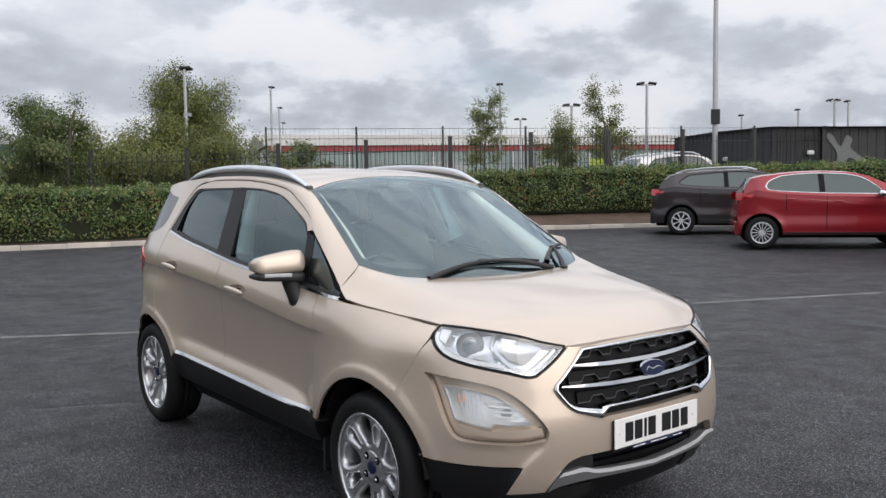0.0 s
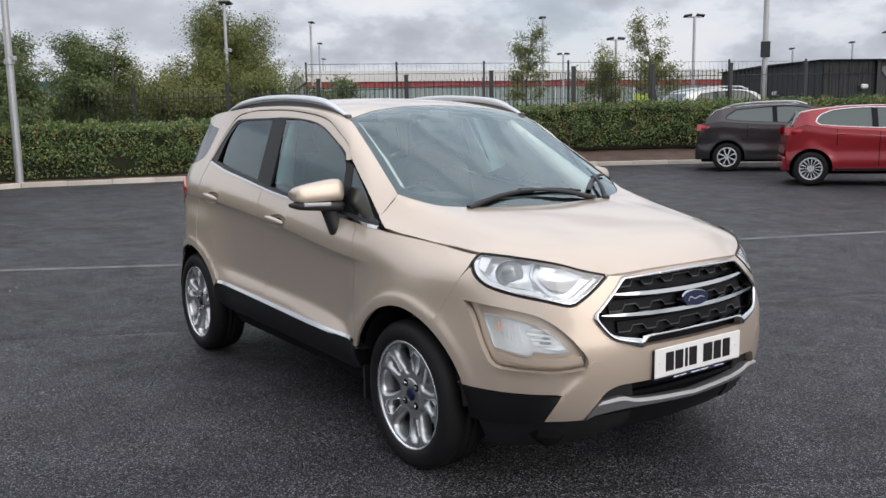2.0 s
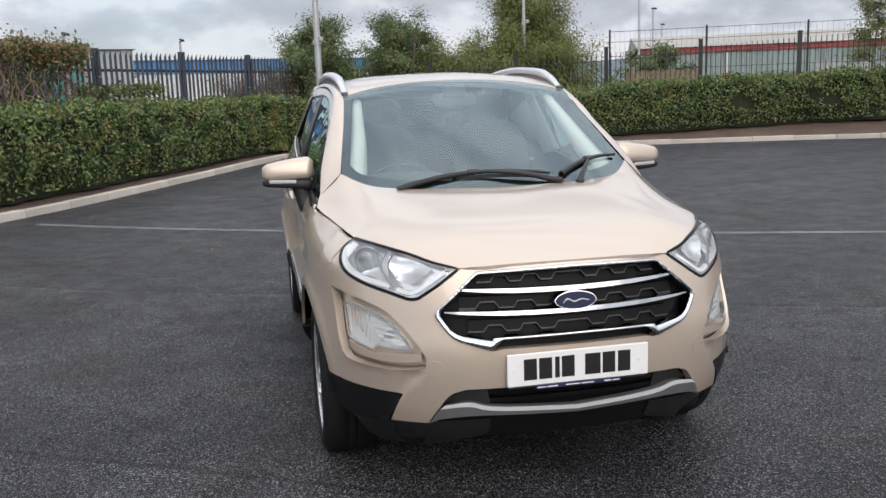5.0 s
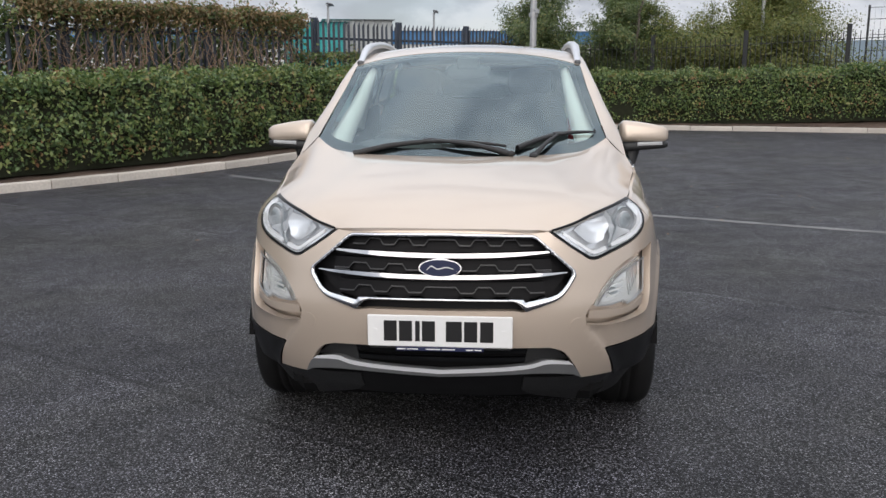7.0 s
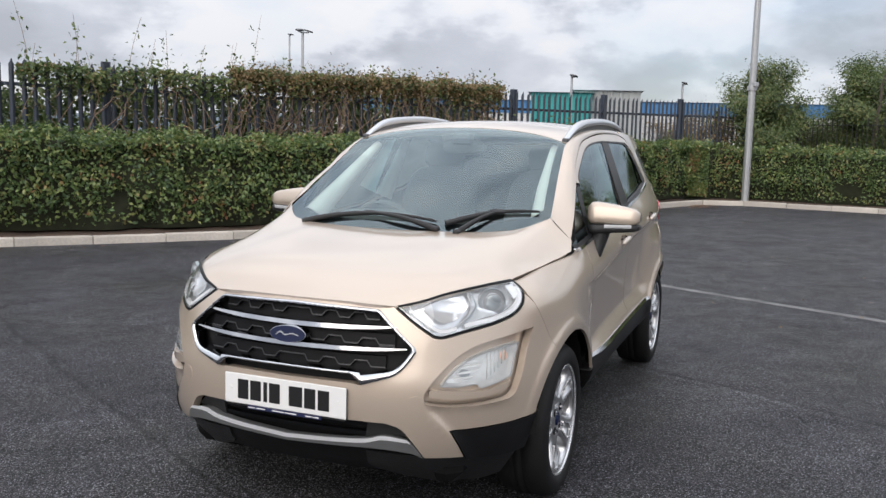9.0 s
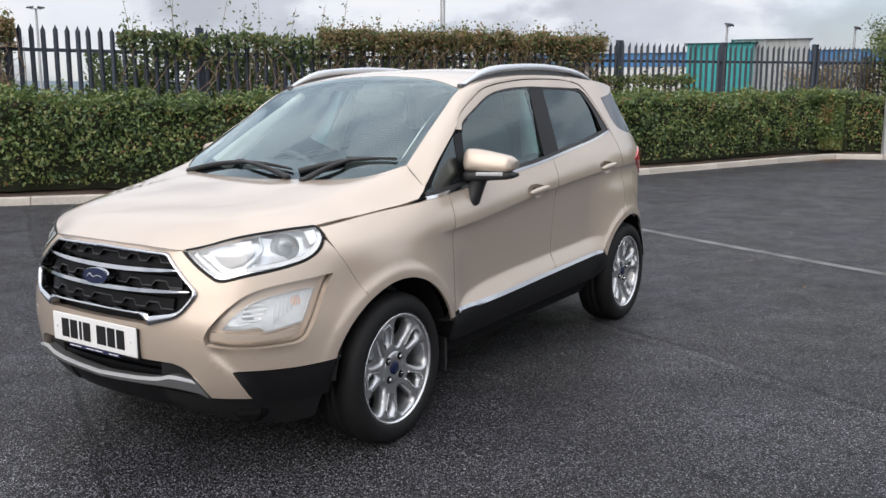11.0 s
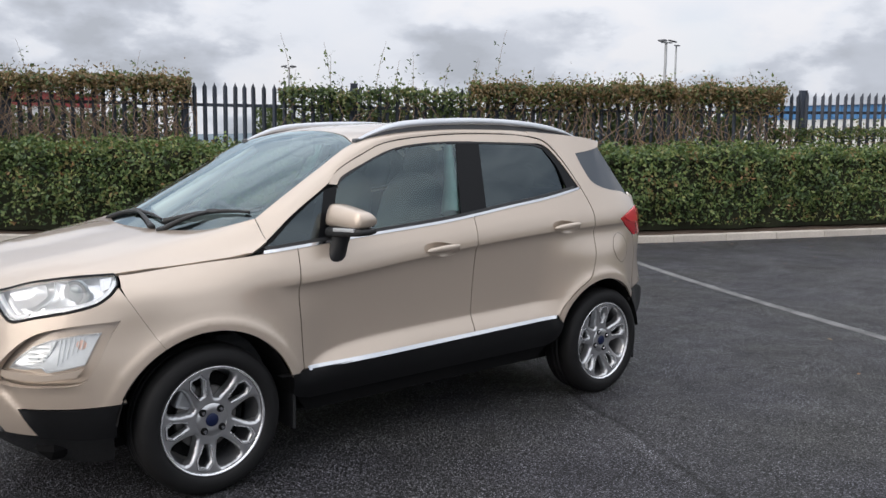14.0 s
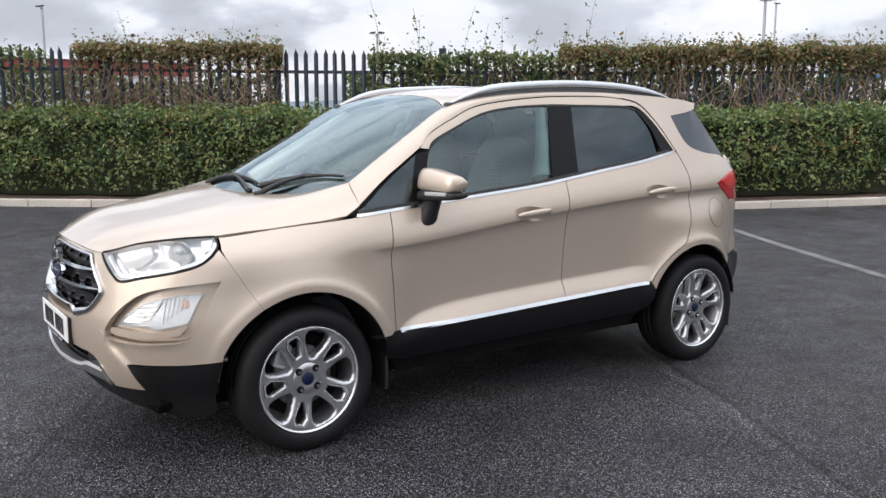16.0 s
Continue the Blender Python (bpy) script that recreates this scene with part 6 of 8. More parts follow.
BUMPER = runs([(0, 0.879), (0.30, 0.873), (0.36, 0.872), (0.388, 0.874)], [(0.388, 0.874), (0.468, 0.817), (0.538, 0.772)], [(0.538, 0.772), (0.575, 0.768), (0.66, 0.786), (0.79, 0.808), (0.885, 0.831), (0.942, 0.862), (0.979, 0.899)],
              [(0.979, 0.899), (ux(0.338), 0.862)], [(ux(0.338), 0.862), (ux(0.238), 0.70), (ux(0.207), 0.656)], [(ux(x), z) for x, z in arc_pts(0.01, 0.388, 59, 23)], [(ux(0.367), 0.470), (0.985, 0.458), (0.80, 0.445), (0.597, 0.443)],
              [(0.597, 0.443), (0.66, 0.334)], [(0.66, 0.334), (0.515, 0.338)], [(0.515, 0.338), (0.47, 0.405), (0.43, 0.452), (0.38, 0.470)], [(0.38, 0.470), (0.2, 0.473), (0, 0.473)])
bumper, = panel("front_bumper", mir(BUMPER), skin, GOLD, car, "gold front bumper cover", holes=[mir(GRILLE_HOLE), FOG_HOLE, [(-a, b) for a, b in FOG_HOLE]], step=0.022, rim=0.032, lines=ARCHES + FOLD + [(-a, b) for a, b in FOLD])
# hood
rear_edge = [(float(hood_rear(y)), y) for y in (0.668, 0.645, 0.61, 0.565, 0.52, 0.475, 0.40, 0.32, 0.225, 0.12, 0.0)]
half = runs([(0.760, 0.0), (0.757, 0.15), (0.748, 0.29), (0.726, 0.365)], [(0.726, 0.365), (0.704, 0.402), (0.66, 0.475), (0.59, 0.553), (0.47, 0.636), (0.352, 0.700)], [(0.352, 0.700), (0.22, 0.737), (0.083, 0.763), (-0.204, 0.791)], [(-0.206, 0.791), (-0.286, 0.766)], [(-0.286, 0.766), (-0.2835, 0.668)], rear_edge)
half = [(x, y - 0.0035 * float(sstep(x, -0.30, -0.15)) * float(sstep(y, 0.55, 0.68))) for x, y in half]
half = [tucked(x, y) if y > 0.69 or (y > 0.36 and x > 0.3) else (x, y) for x, y in half]
hood_ring = [(x, y) for x, y in half] + [(x, -y) for x, y in reversed(half) if y > 1e-6]
panel("bonnet", hood_ring, on_hood, GOLD, car, "smooth gold bonnet reflecting the clouds", step=0.025, rim=0.014)
# windscreen, roof
screen_half = runs([(x + 0.022, max(0.0, y - 0.008)) for x, y in reversed(rear_edge[1:])] + [(-0.280, 0.667)], [(-0.280, 0.667), (-0.45, 0.640), (-0.65, 0.606), (-0.86, 0.579)], [(-0.86, 0.579), (-0.92, 0.40), (-0.945, 0.20), (-0.955, 0.0)])
ring = [(x, y) for x, y in screen_half] + [(x, -y) for x, y in reversed(screen_half) if y > 1e-6]
inner_half = runs([(-0.040, 0.0), (-0.055, 0.22), (-0.118, 0.42), (-0.235, 0.575), (-0.33, 0.622)], [(-0.33, 0.622), (-0.45, 0.600), (-0.65, 0.567), (-0.84, 0.545)], [(-0.84, 0.545), (-0.885, 0.40), (-0.905, 0.20), (-0.915, 0.0)])
inner = [(x, y) for x, y in inner_half] + [(x, -y) for x, y in reversed(inner_half) if y > 1e-6]
windscreen, = panel("windscreen", ring, over_screen(0.0), GLASS, car, "clear windscreen mirroring the grey sky", step=0.04, rim=0)
windscreen.visible_shadow = False
panel("screen_band", ring, over_screen(-0.004), GLOSS_BLACK, windscreen, "black printed border of the windscreen", holes=[inner], step=0.04, rim=0)
roof_half = runs([(-0.962, 0.0), (-0.952, 0.20), (-0.927, 0.40), (-0.868, 0.575)], [(-0.868, 0.575), (-1.1, 0.571), (-1.45, 0.574), (-1.9, 0.577), (-2.3, 0.567), (-2.6, 0.551), (-2.70, 0.547)], [(-2.70, 0.547), (-2.73, 0.3), (-2.74, 0.0)], step=0.03)
panel("roof", [(x, y) for x, y in roof_half] + [(x, -y) for x, y in reversed(roof_half) if y > 1e-6], over_screen(0.0), GOLD, car, step=0.04, rim=0.02)
# rear glass
V, F = [], []
for i, z in enumerate(np.linspace(1.215, 1.47, 9)):
    xb = -2.93 + (z - 1.215) * 0.95
    for j, s in enumerate(np.linspace(-1, 1, 25)):
        y = s * 0.84 * (0.772 - 0.36 * (z - 1.215))
        V.append((xb + (0.24 + 0.2 * (z - 1.215)) * abs(s) ** 3.4, y, z))
for i in range(8):
    for j in range(24):
        F.append((i * 25 + j, i * 25 + j + 1, (i + 1) * 25 + j + 1, (i + 1) * 25 + j))
mesh_object("rear_window", V, F, GLASS_DARK, car, "dark tinted rear window", smooth=True)
part("spoiler", box_bm(-2.74, -2.45, -0.55, 0.55, 1.462, 1.500, 0.012, 2), GOLD, car, smooth=True)


# grille
panel("grille_surround", mir(GRILLE_OUT), domed(0.010, mir(GRILLE_OUT), mir(GRILLE_IN), 0.008), CHROME, car, "bright chrome six-sided grille surround", holes=[mir(GRILLE_IN)], step=0.0055, rim=0.04)
panel("grille_back", mir(runs([(0, 0.872), (0.33, 0.866)], [(0.33, 0.866), (0.475, 0.742)], [(0.475, 0.742), (0.47, 0.70), (0.39, 0.63)], [(0.39, 0.63), (0.30, 0.598), (0, 0.598)])), raised(-0.044), MESH_BLACK, car, step=0.05, rim=0)
for zc, w, h, bow in ((0.795, 0.405, 0.0078, 0.012), (0.722, 0.447, 0.0075, 0.012)):
    xs = np.linspace(0, w, 12)
    top = [(a, zc + h * (1 - 0.75 * (a / w) ** 4) + bow * (a / w) ** 2) for a in xs]
    low = [(a, zc - h * (1 - 0.75 * (a / w) ** 4) + bow * (a / w) ** 2) for a in reversed(xs)]
    bar, = panel("grille_bar", mir(top + low), raised(0.004), CHROME, car, "chrome grille bar", step=0.03, rim=0.03)
    xs = np.linspace(0, w - 0.01, 12)
    top = [(a, zc - h * 0.3 + bow * (a / w) ** 2) for a in xs]
    low = [(a, zc - h * 1.9 + bow * (a / w) ** 2) for a in reversed(xs)]
    panel("bar_underside", mir(top + low), raised(-0.012), MESH_BLACK, bar, step=0.04, rim=0.03)


def wave_bar(zc, w, h):
    """A black mesh bar whose lower edge steps up and down."""
    n = 6
    top = [(a, zc + h) for a in np.linspace(0, w, 14)]
    low, p = [], w / n
    for k in range(n, 0, -1):
        up = 0.020 if k % 2 else 0.0
        low += [(k * p - 0.008 if k < n else w, zc - h + up), ((k - 1) * p + 0.008, zc - h + up)]
    low.append((0, low[-1][1]))
    panel("grille_mesh_bar", mir(top + low), raised(-0.028), MESH_BLACK, car, step=0.03, rim=0.03)
    # thin strip along the stepped edge, coloured as its highlight
    edge = [(a, b + 0.0035) for a, b in low]
    panel("grille_mesh_edge", mir(list(reversed(edge)) + [(a, b - 0.0005) for a, b in low]), raised(-0.0255), MESH_HIGHLIGHT, car, step=0.05, rim=0.004)


wave_bar(0.838, 0.335, 0.016)
wave_bar(0.757, 0.40, 0.020)
wave_bar(0.680, 0.37, 0.020)


def ellipse(cu, cz, a, b, n=40):
    return [(cu + a * math.cos(t), cz + b * math.sin(t)) for t in np.linspace(0, 2 * math.pi, n, endpoint=False)]


badge, = panel("badge", ellipse(0, 0.757, 0.074, 0.030), raised(0.020), CHROME, car, "blue oval badge with a silver rim", step=0.02, rim=0.03)
panel("badge_field", ellipse(0, 0.757, 0.0715, 0.0278), raised(0.023), BADGE_BLUE, badge, "deep blue oval field", step=0.02, rim=0.004)
panel("badge_mark", runs([(-0.046, 0.752), (-0.030, 0.766), (-0.008, 0.756), (0.02, 0.762), (0.046, 0.756)], [(0.046, 0.756), (0.046, 0.7535)], [(0.046, 0.7535), (0.02, 0.7585), (-0.008, 0.7525), (-0.030, 0.7615), (-0.046, 0.749)], step=0.006), raised(0.0245), SATIN, badge, "pale curved mark", step=0.02, rim=0.001)
# number plate: glyphs as plain bars
plate = part("number_plate", box_bm(0, 0.006, -0.255, 0.255, 0.478, 0.592, 0.004, 2), PLATE_WHITE, car, "white number plate with black bars")
plate.location = (0.838, 0, 0)
part("plate_holder", box_bm(0.815, 0.838, -0.25, 0.25, 0.468, 0.585, 0.004), BLACK_PLASTIC, car)
for k, (y0, w) in enumerate(((-0.197, 0.046), (-0.143, 0.046), (-0.086, 0.016), (-0.062, 0.046), (0.022, 0.056), (0.086, 0.046), (0.142, 0.046))):
    part("plate_bar", box_bm(0.006, 0.0075, y0, y0 + w, 0.498, 0.572, 0.001), PLATE_INK, plate)
part("dealer_strip", box_bm(0.0, 0.0075, -0.155, 0.155, 0.463, 0.477, 0.001), PLATE_BLUE, plate, "dark blue strip with pale print bars")
for y0, w in ((-0.150, 0.030), (-0.115, 0.038), (-0.048, 0.050), (0.008, 0.046), (0.092, 0.026), (0.123, 0.024)):
    part("print_bar", box_bm(0.0076, 0.0082, y0, y0 + w, 0.468, 0.472, 0.0005), PLATE_WHITE, plate)
for y in (-0.228, 0.222):
    part("screw_cap", cyl_bm(0.006, 0.006, 0, 0.003, 10, m=pose(0.0065, y, 0.537, 0, 90, 0)), PLATE_WHITE, plate)
# lower intake, skid plate, chin, side cladding
panel("intake_back", mir(runs([(0, 0.478), (0.42, 0.475)], [(0.42, 0.475), (0.53, 0.335)], [(0.53, 0.335), (0, 0.315)])), raised(-0.06), MATT_DARK, car, step=0.06, rim=0)
for zc in (0.448, 0.415):
    panel("intake_slat", mir([(a, zc + 0.008) for a in np.linspace(0, 0.33, 8)] + [(a, zc - 0.008) for a in np.linspace(0.33, 0, 8)]), raised(-0.035), GLOSS_BLACK, car, step=0.05, rim=0.03)
panel("intake_cheek", runs([(0.31, 0.462), (0.40, 0.462)], [(0.40, 0.462), (0.47, 0.41)], [(0.47, 0.41), (0.37, 0.418), (0.30, 0.40)], [(0.30, 0.40), (0.31, 0.462)]), raised(-0.03), BLACK_PLASTIC, car, mirror=True, step=0.03)
panel("skid_plate", mir(runs([(0, 0.382), (0.29, 0.400), (0.37, 0.418), (0.455, 0.405)], [(0.455, 0.405), (0.475, 0.392), (0.510, 0.340)], [(0.510, 0.340), (0.46, 0.362), (0.32, 0.374), (0, 0.362)])), raised(0.012), SKID_GREY, car, "satin grey skid plate under the intake", step=0.025, rim=0.05)
# upright strip; its bright colour stands for sky light on the edge
panel("skid_edge", mir(runs([(0, 0.388), (0.29, 0.406), (0.37, 0.424), (0.452, 0.413)], [(0.452, 0.413), (0.466, 0.398)], [(0.466, 0.402), (0.37, 0.4105), (0.29, 0.3925), (0, 0.3745)])), raised(0.015), SKID_EDGE_LIT, car, "bright silver upper edge of the skid plate", step=0.025, rim=0.01)
panel("front_cladding", runs([(0.605, 0.438), (0.80, 0.440), (0.985, 0.453), (ux(0.366), 0.464)], [(ux(0.366), 0.464), (ux(0.385), 0.41), (ux(0.388), 0.318)], [(ux(0.388), 0.318), (0.80, 0.312), (0.672, 0.325)], [(0.672, 0.325), (0.605, 0.438)]), raised(0.004), SILL_BLACK, car, "black plastic bumper corner", mirror=True, step=0.03, rim=0.03)
panel("chin", mir(runs([(0, 0.370), (0.32, 0.382), (0.51, 0.345)], [(0.51, 0.345), (0.50, 0.262)], [(0.50, 0.262), (0.3, 0.255), (0, 0.255)])), raised(-0.030), SILL_BLACK, car, "black plastic chin set back under the skid plate", step=0.04, rim=0.06)
panel("chin_flap", runs([(0.30, 0.347), (0.51, 0.338), (0.67, 0.330), (ux(0.40), 0.322)], [(ux(0.40), 0.322), (ux(0.40), 0.195)], [(ux(0.40), 0.195), (0.80, 0.175), (0.62, 0.195), (0.44, 0.235)], [(0.44, 0.235), (0.34, 0.262), (0.30, 0.290)], [(0.30, 0.290), (0.30, 0.347)]), raised(-0.022), BLACK_PLASTIC, car, "black plastic corner air deflector", mirror=True, step=0.04, rim=0.06)
# fog lamps in their recess
panel("fog_recess", [(a, b) for a, b in runs([(1.00, 0.790), (0.88, 0.52)], [(0.88, 0.52), (0.50, 0.52)], [(0.50, 0.525), (0.495, 0.62), (0.64, 0.745)], [(0.64, 0.74), (0.98, 0.788)])], raised(-0.040), GOLD, car, mirror=True, step=0.03, rim=0)
panel("fog_shelf", runs([(0.845, 0.600), (0.78, 0.588), (0.71, 0.578), (0.60, 0.586), (0.528, 0.590)], [(0.528, 0.590), (0.524, 0.566)], [(0.524, 0.566), (0.60, 0.556), (0.70, 0.556), (0.82, 0.568)], [(0.82, 0.568), (0.845, 0.600)]), raised(-0.014), GOLD, car, mirror=True, step=0.02, rim=0.026)
fogs = panel("fog_lamp", FOG_LAMP, raised(-0.034), FOG_REFLECTOR, car, "clear front fog and turn lamp", mirror=True, step=0.02, rim=0.006)
for fog, s in zip(fogs, (1, -1)):
    def side(poly):
        return [(s * a, b) for a, b in poly]
    lens, = panel("lens", side(FOG_LAMP), raised(-0.017), GLASS_LAMP, fog, step=0.03, rim=0.016)
    lens.visible_shadow = False
    c = np.array(FOG_LAMP).mean(0)
    panel("lamp_edge", side(FOG_LAMP), raised(-0.016), SATIN, fog, holes=[side([tuple(c + (np.array(p) - c) * np.array([0.968, 0.94])) for p in FOG_LAMP])], step=0.03, rim=0.004)
    panel("fog_chamber", side(runs([(0.575, 0.615), (0.62, 0.655), (0.70, 0.698), (0.745, 0.708)], [(0.745, 0.708), (0.722, 0.66), (0.698, 0.625)], [(0.698, 0.625), (0.63, 0.612), (0.575, 0.615)])), sunk(-0.020, 0.665, 0.650, 0.085, 0.048, 0.016), FOG_REFLECTOR, fog, "fog lamp chamber", step=0.012, rim=0.006)
    panel("fog_bulb", side([(0.655 + 0.022 * math.cos(t), 0.642 + 0.014 * math.sin(t)) for t in np.linspace(0, 2 * math.pi, 20, endpoint=False)]), raised(-0.026), LENS_GREY, fog, step=0.02, rim=0.004)
    for q in range(4):
        a0, b0 = 0.612 + 0.012 * q, 0.628 + 0.0185 * q
        panel("fog_louvre", side([(a0, b0), (a0 + 0.085, b0 + 0.006), (a0 + 0.088, b0 - 0.001), (a0 + 0.003, b0 - 0.006)]), raised(-0.0215), FOG_REFLECTOR, fog, step=0.03, rim=0.006)
    panel("turn_bulb", side([(0.835 + 0.020 * math.cos(t), 0.688 + 0.018 * math.sin(t)) for t in np.linspace(0, 2 * math.pi, 20, endpoint=False)]), raised(-0.0315), AMBER, fog, "pale amber turn signal bulb", step=0.02, rim=0.004)
    for k in range(6):
        u0 = 0.745 + 0.018 * k
        z0, z1 = 0.612 + 0.012 * min(k, 5), 0.706 + 0.002 * k
        panel("facet", side([(u0, z0), (u0 + 0.003, z0 + 0.001), (u0 + 0.003 + 0.012, z1), (u0 + 0.012, z1)]), raised(-0.0275), FOG_REFLECTOR, fog, step=0.03, rim=0.004)
# parking sensor caps
for s in (1, -1):
    panel("tow_cap", [(s * a, b) for a, b in ellipse(0.478, 0.545, 0.028, 0.028, 24)], raised(0.0015), GOLD, car, step=0.02, rim=0.004)


# headlamps
def inset(poly, d):
    """The outline moved inwards by d."""
    p = np.array(poly)
    e = np.roll(p, -1, 0) - np.roll(p, 1, 0)
    e /= np.linalg.norm(e, axis=1)[:, None] + 1e-9
    area = np.sum(p[:, 0] * np.roll(p[:, 1], -1) - np.roll(p[:, 0], -1) * p[:, 1])
    n = np.stack([-e[:, 1], e[:, 0]], 1) * (1 if area > 0 else -1)
    q = p + n * d
    return [tuple(v) for v in q]


def band(points, w):
    """A narrow strip along a line of points."""
    pts, _ = spline(points, 0.012)
    e = np.gradient(pts, axis=0)
    e /= np.linalg.norm(e, axis=1)[:, None]
    n = np.stack([-e[:, 1], e[:, 0]], 1) * w / 2
    return [tuple(p) for p in pts + n] + [tuple(p) for p in (pts - n)[::-1]]


for s in (1, -1):
    def side(poly):
        return [(s * a, b) for a, b in poly]
    lamp, = panel("headlamp", side(inset(HEADLIGHT, 0.002)), raised(-0.048), REFLECTOR, car, "clear headlamp with a black edge and a round projector", step=0.025, rim=0)
    panel("bezel", side(HEADLIGHT), raised(0.001), GLOSS_BLACK, lamp, "black lamp edge", holes=[side(inset(HEADLIGHT, 0.0075))], step=0.03, rim=0.006)
    panel("lamp_wall", side(inset(HEADLIGHT, 0.0066)), raised(-0.004), REFLECTOR, lamp, holes=[side(inset(HEADLIGHT, 0.0085))], step=0.03, rim=0.044)
    lens, = panel("lens", side(inset(HEADLIGHT, 0.0075)), raised(0.000), GLASS_LAMP, lamp, step=0.03, rim=0)
    lens.visible_shadow = False
    c = skin(s * 0.812, 0.880, -0.030)
    n = skin(s * 0.812, 0.880, 0.0) - c
    n = Vector(n).normalized() * 0.6 + Vector((1, 0.12 * s, 0)) * 0.4
    m = Matrix.Translation(Vector(c)) @ n.to_track_quat("Z", "Y").to_matrix().to_4x4()
    bm = bmesh.new()
    for r0, r1, z0, z1 in ((0.047, 0.045, 0.0, 0.015), (0.036, 0.033, 0.015, 0.020)):
        cyl_bm(r0, r1, z0, z1, 32, bm, m)
    part("projector_ring", bm, SATIN, lamp, smooth=False)
    # grey ring and grey line: shading between the lamp's parts, put in as colour
    part("projector_shroud", cyl_bm(0.0535, 0.0515, 0.0, 0.0135, 32, m=m), LENS_GREY, lamp)
    panel("divider", side(band([(0.712, 0.922), (0.722, 0.875), (0.690, 0.842), (0.640, 0.806)], 0.005)), raised(-0.004), LENS_GREY, lamp, step=0.03, rim=0.006)
    bm = bmesh.new()
    bmesh.ops.create_uvsphere(bm, u_segments=28, v_segments=12, radius=0.031)
    for v in bm.verts:
        v.co.z *= 0.28
        v.co = m @ (v.co + Vector((0, 0, 0.018)))
    part("projector_lens", bm, LENS_GREY, lamp, "round grey projector lens", smooth=True)
    # a wing-like fin that folds round the projector, the hooked guide along the inner corner, and the stepped bowl above it
    panel("reflector_fin", side(runs([(0.645, 0.812), (0.74, 0.828), (0.82, 0.838)], [(0.82, 0.838), (0.79, 0.862), (0.785, 0.905)], [(0.785, 0.905), (0.70, 0.918)], [(0.70, 0.918), (0.715, 0.87), (0.645, 0.812)])), sunk(-0.010, 0.745, 0.875, 0.10, 0.06, 0.030), REFLECTOR, lamp, step=0.012, rim=0.004)
    panel("light_guide", side(band([(0.964, 0.924), (0.950, 0.894), (0.90, 0.857), (0.82, 0.832), (0.72, 0.818), (0.66, 0.810)], 0.013)), raised(-0.005), LAMP_WHITE, lamp, "pale light guide along the lamp's lower edge", step=0.03, rim=0.012)
    panel("light_guide", side(band([(0.63, 0.802), (0.585, 0.793), (0.555, 0.797), (0.505, 0.828), (0.45, 0.864)], 0.011)), raised(-0.005), LAMP_WHITE, lamp, "pale hooked light guide at the inner corner", step=0.03, rim=0.012)
    panel("high_beam_bowl", side(runs([(0.50, 0.872), (0.58, 0.893), (0.675, 0.910)], [(0.675, 0.910), (0.69, 0.872), (0.64, 0.830)], [(0.64, 0.830), (0.57, 0.822), (0.50, 0.872)])), sunk(-0.008, 0.60, 0.868, 0.105, 0.052, 0.036), REFLECTOR, lamp, "hollow silver reflector bowl", step=0.012, rim=0.004)
    panel("marker_block", side(runs([(0.905, 0.930), (0.955, 0.935)], [(0.955, 0.935), (0.945, 0.900)], [(0.945, 0.900), (0.912, 0.885)], [(0.912, 0.885), (0.905, 0.930)])), raised(-0.008), LAMP_WHITE, lamp, step=0.02, rim=0.004)


# ---- wheels ----
def lathe(profile, n=48):
    """A ring body turned round the y axis from (radius, y) points."""
    bm = bmesh.new()
    rows = []
    for k in range(n):
        a = 2 * math.pi * k / n
        rows.append([bm.verts.new((r * math.cos(a), y, r * math.sin(a))) for r, y in profile])
    for k in range(n):
        p, q = rows[k], rows[(k + 1) % n]
        for j in range(len(profile) - 1):
            bm.faces.new((p[j], p[j + 1], q[j + 1], q[j]))
    bmesh.ops.recalc_face_normals(bm, faces=bm.faces[:])
    return bm


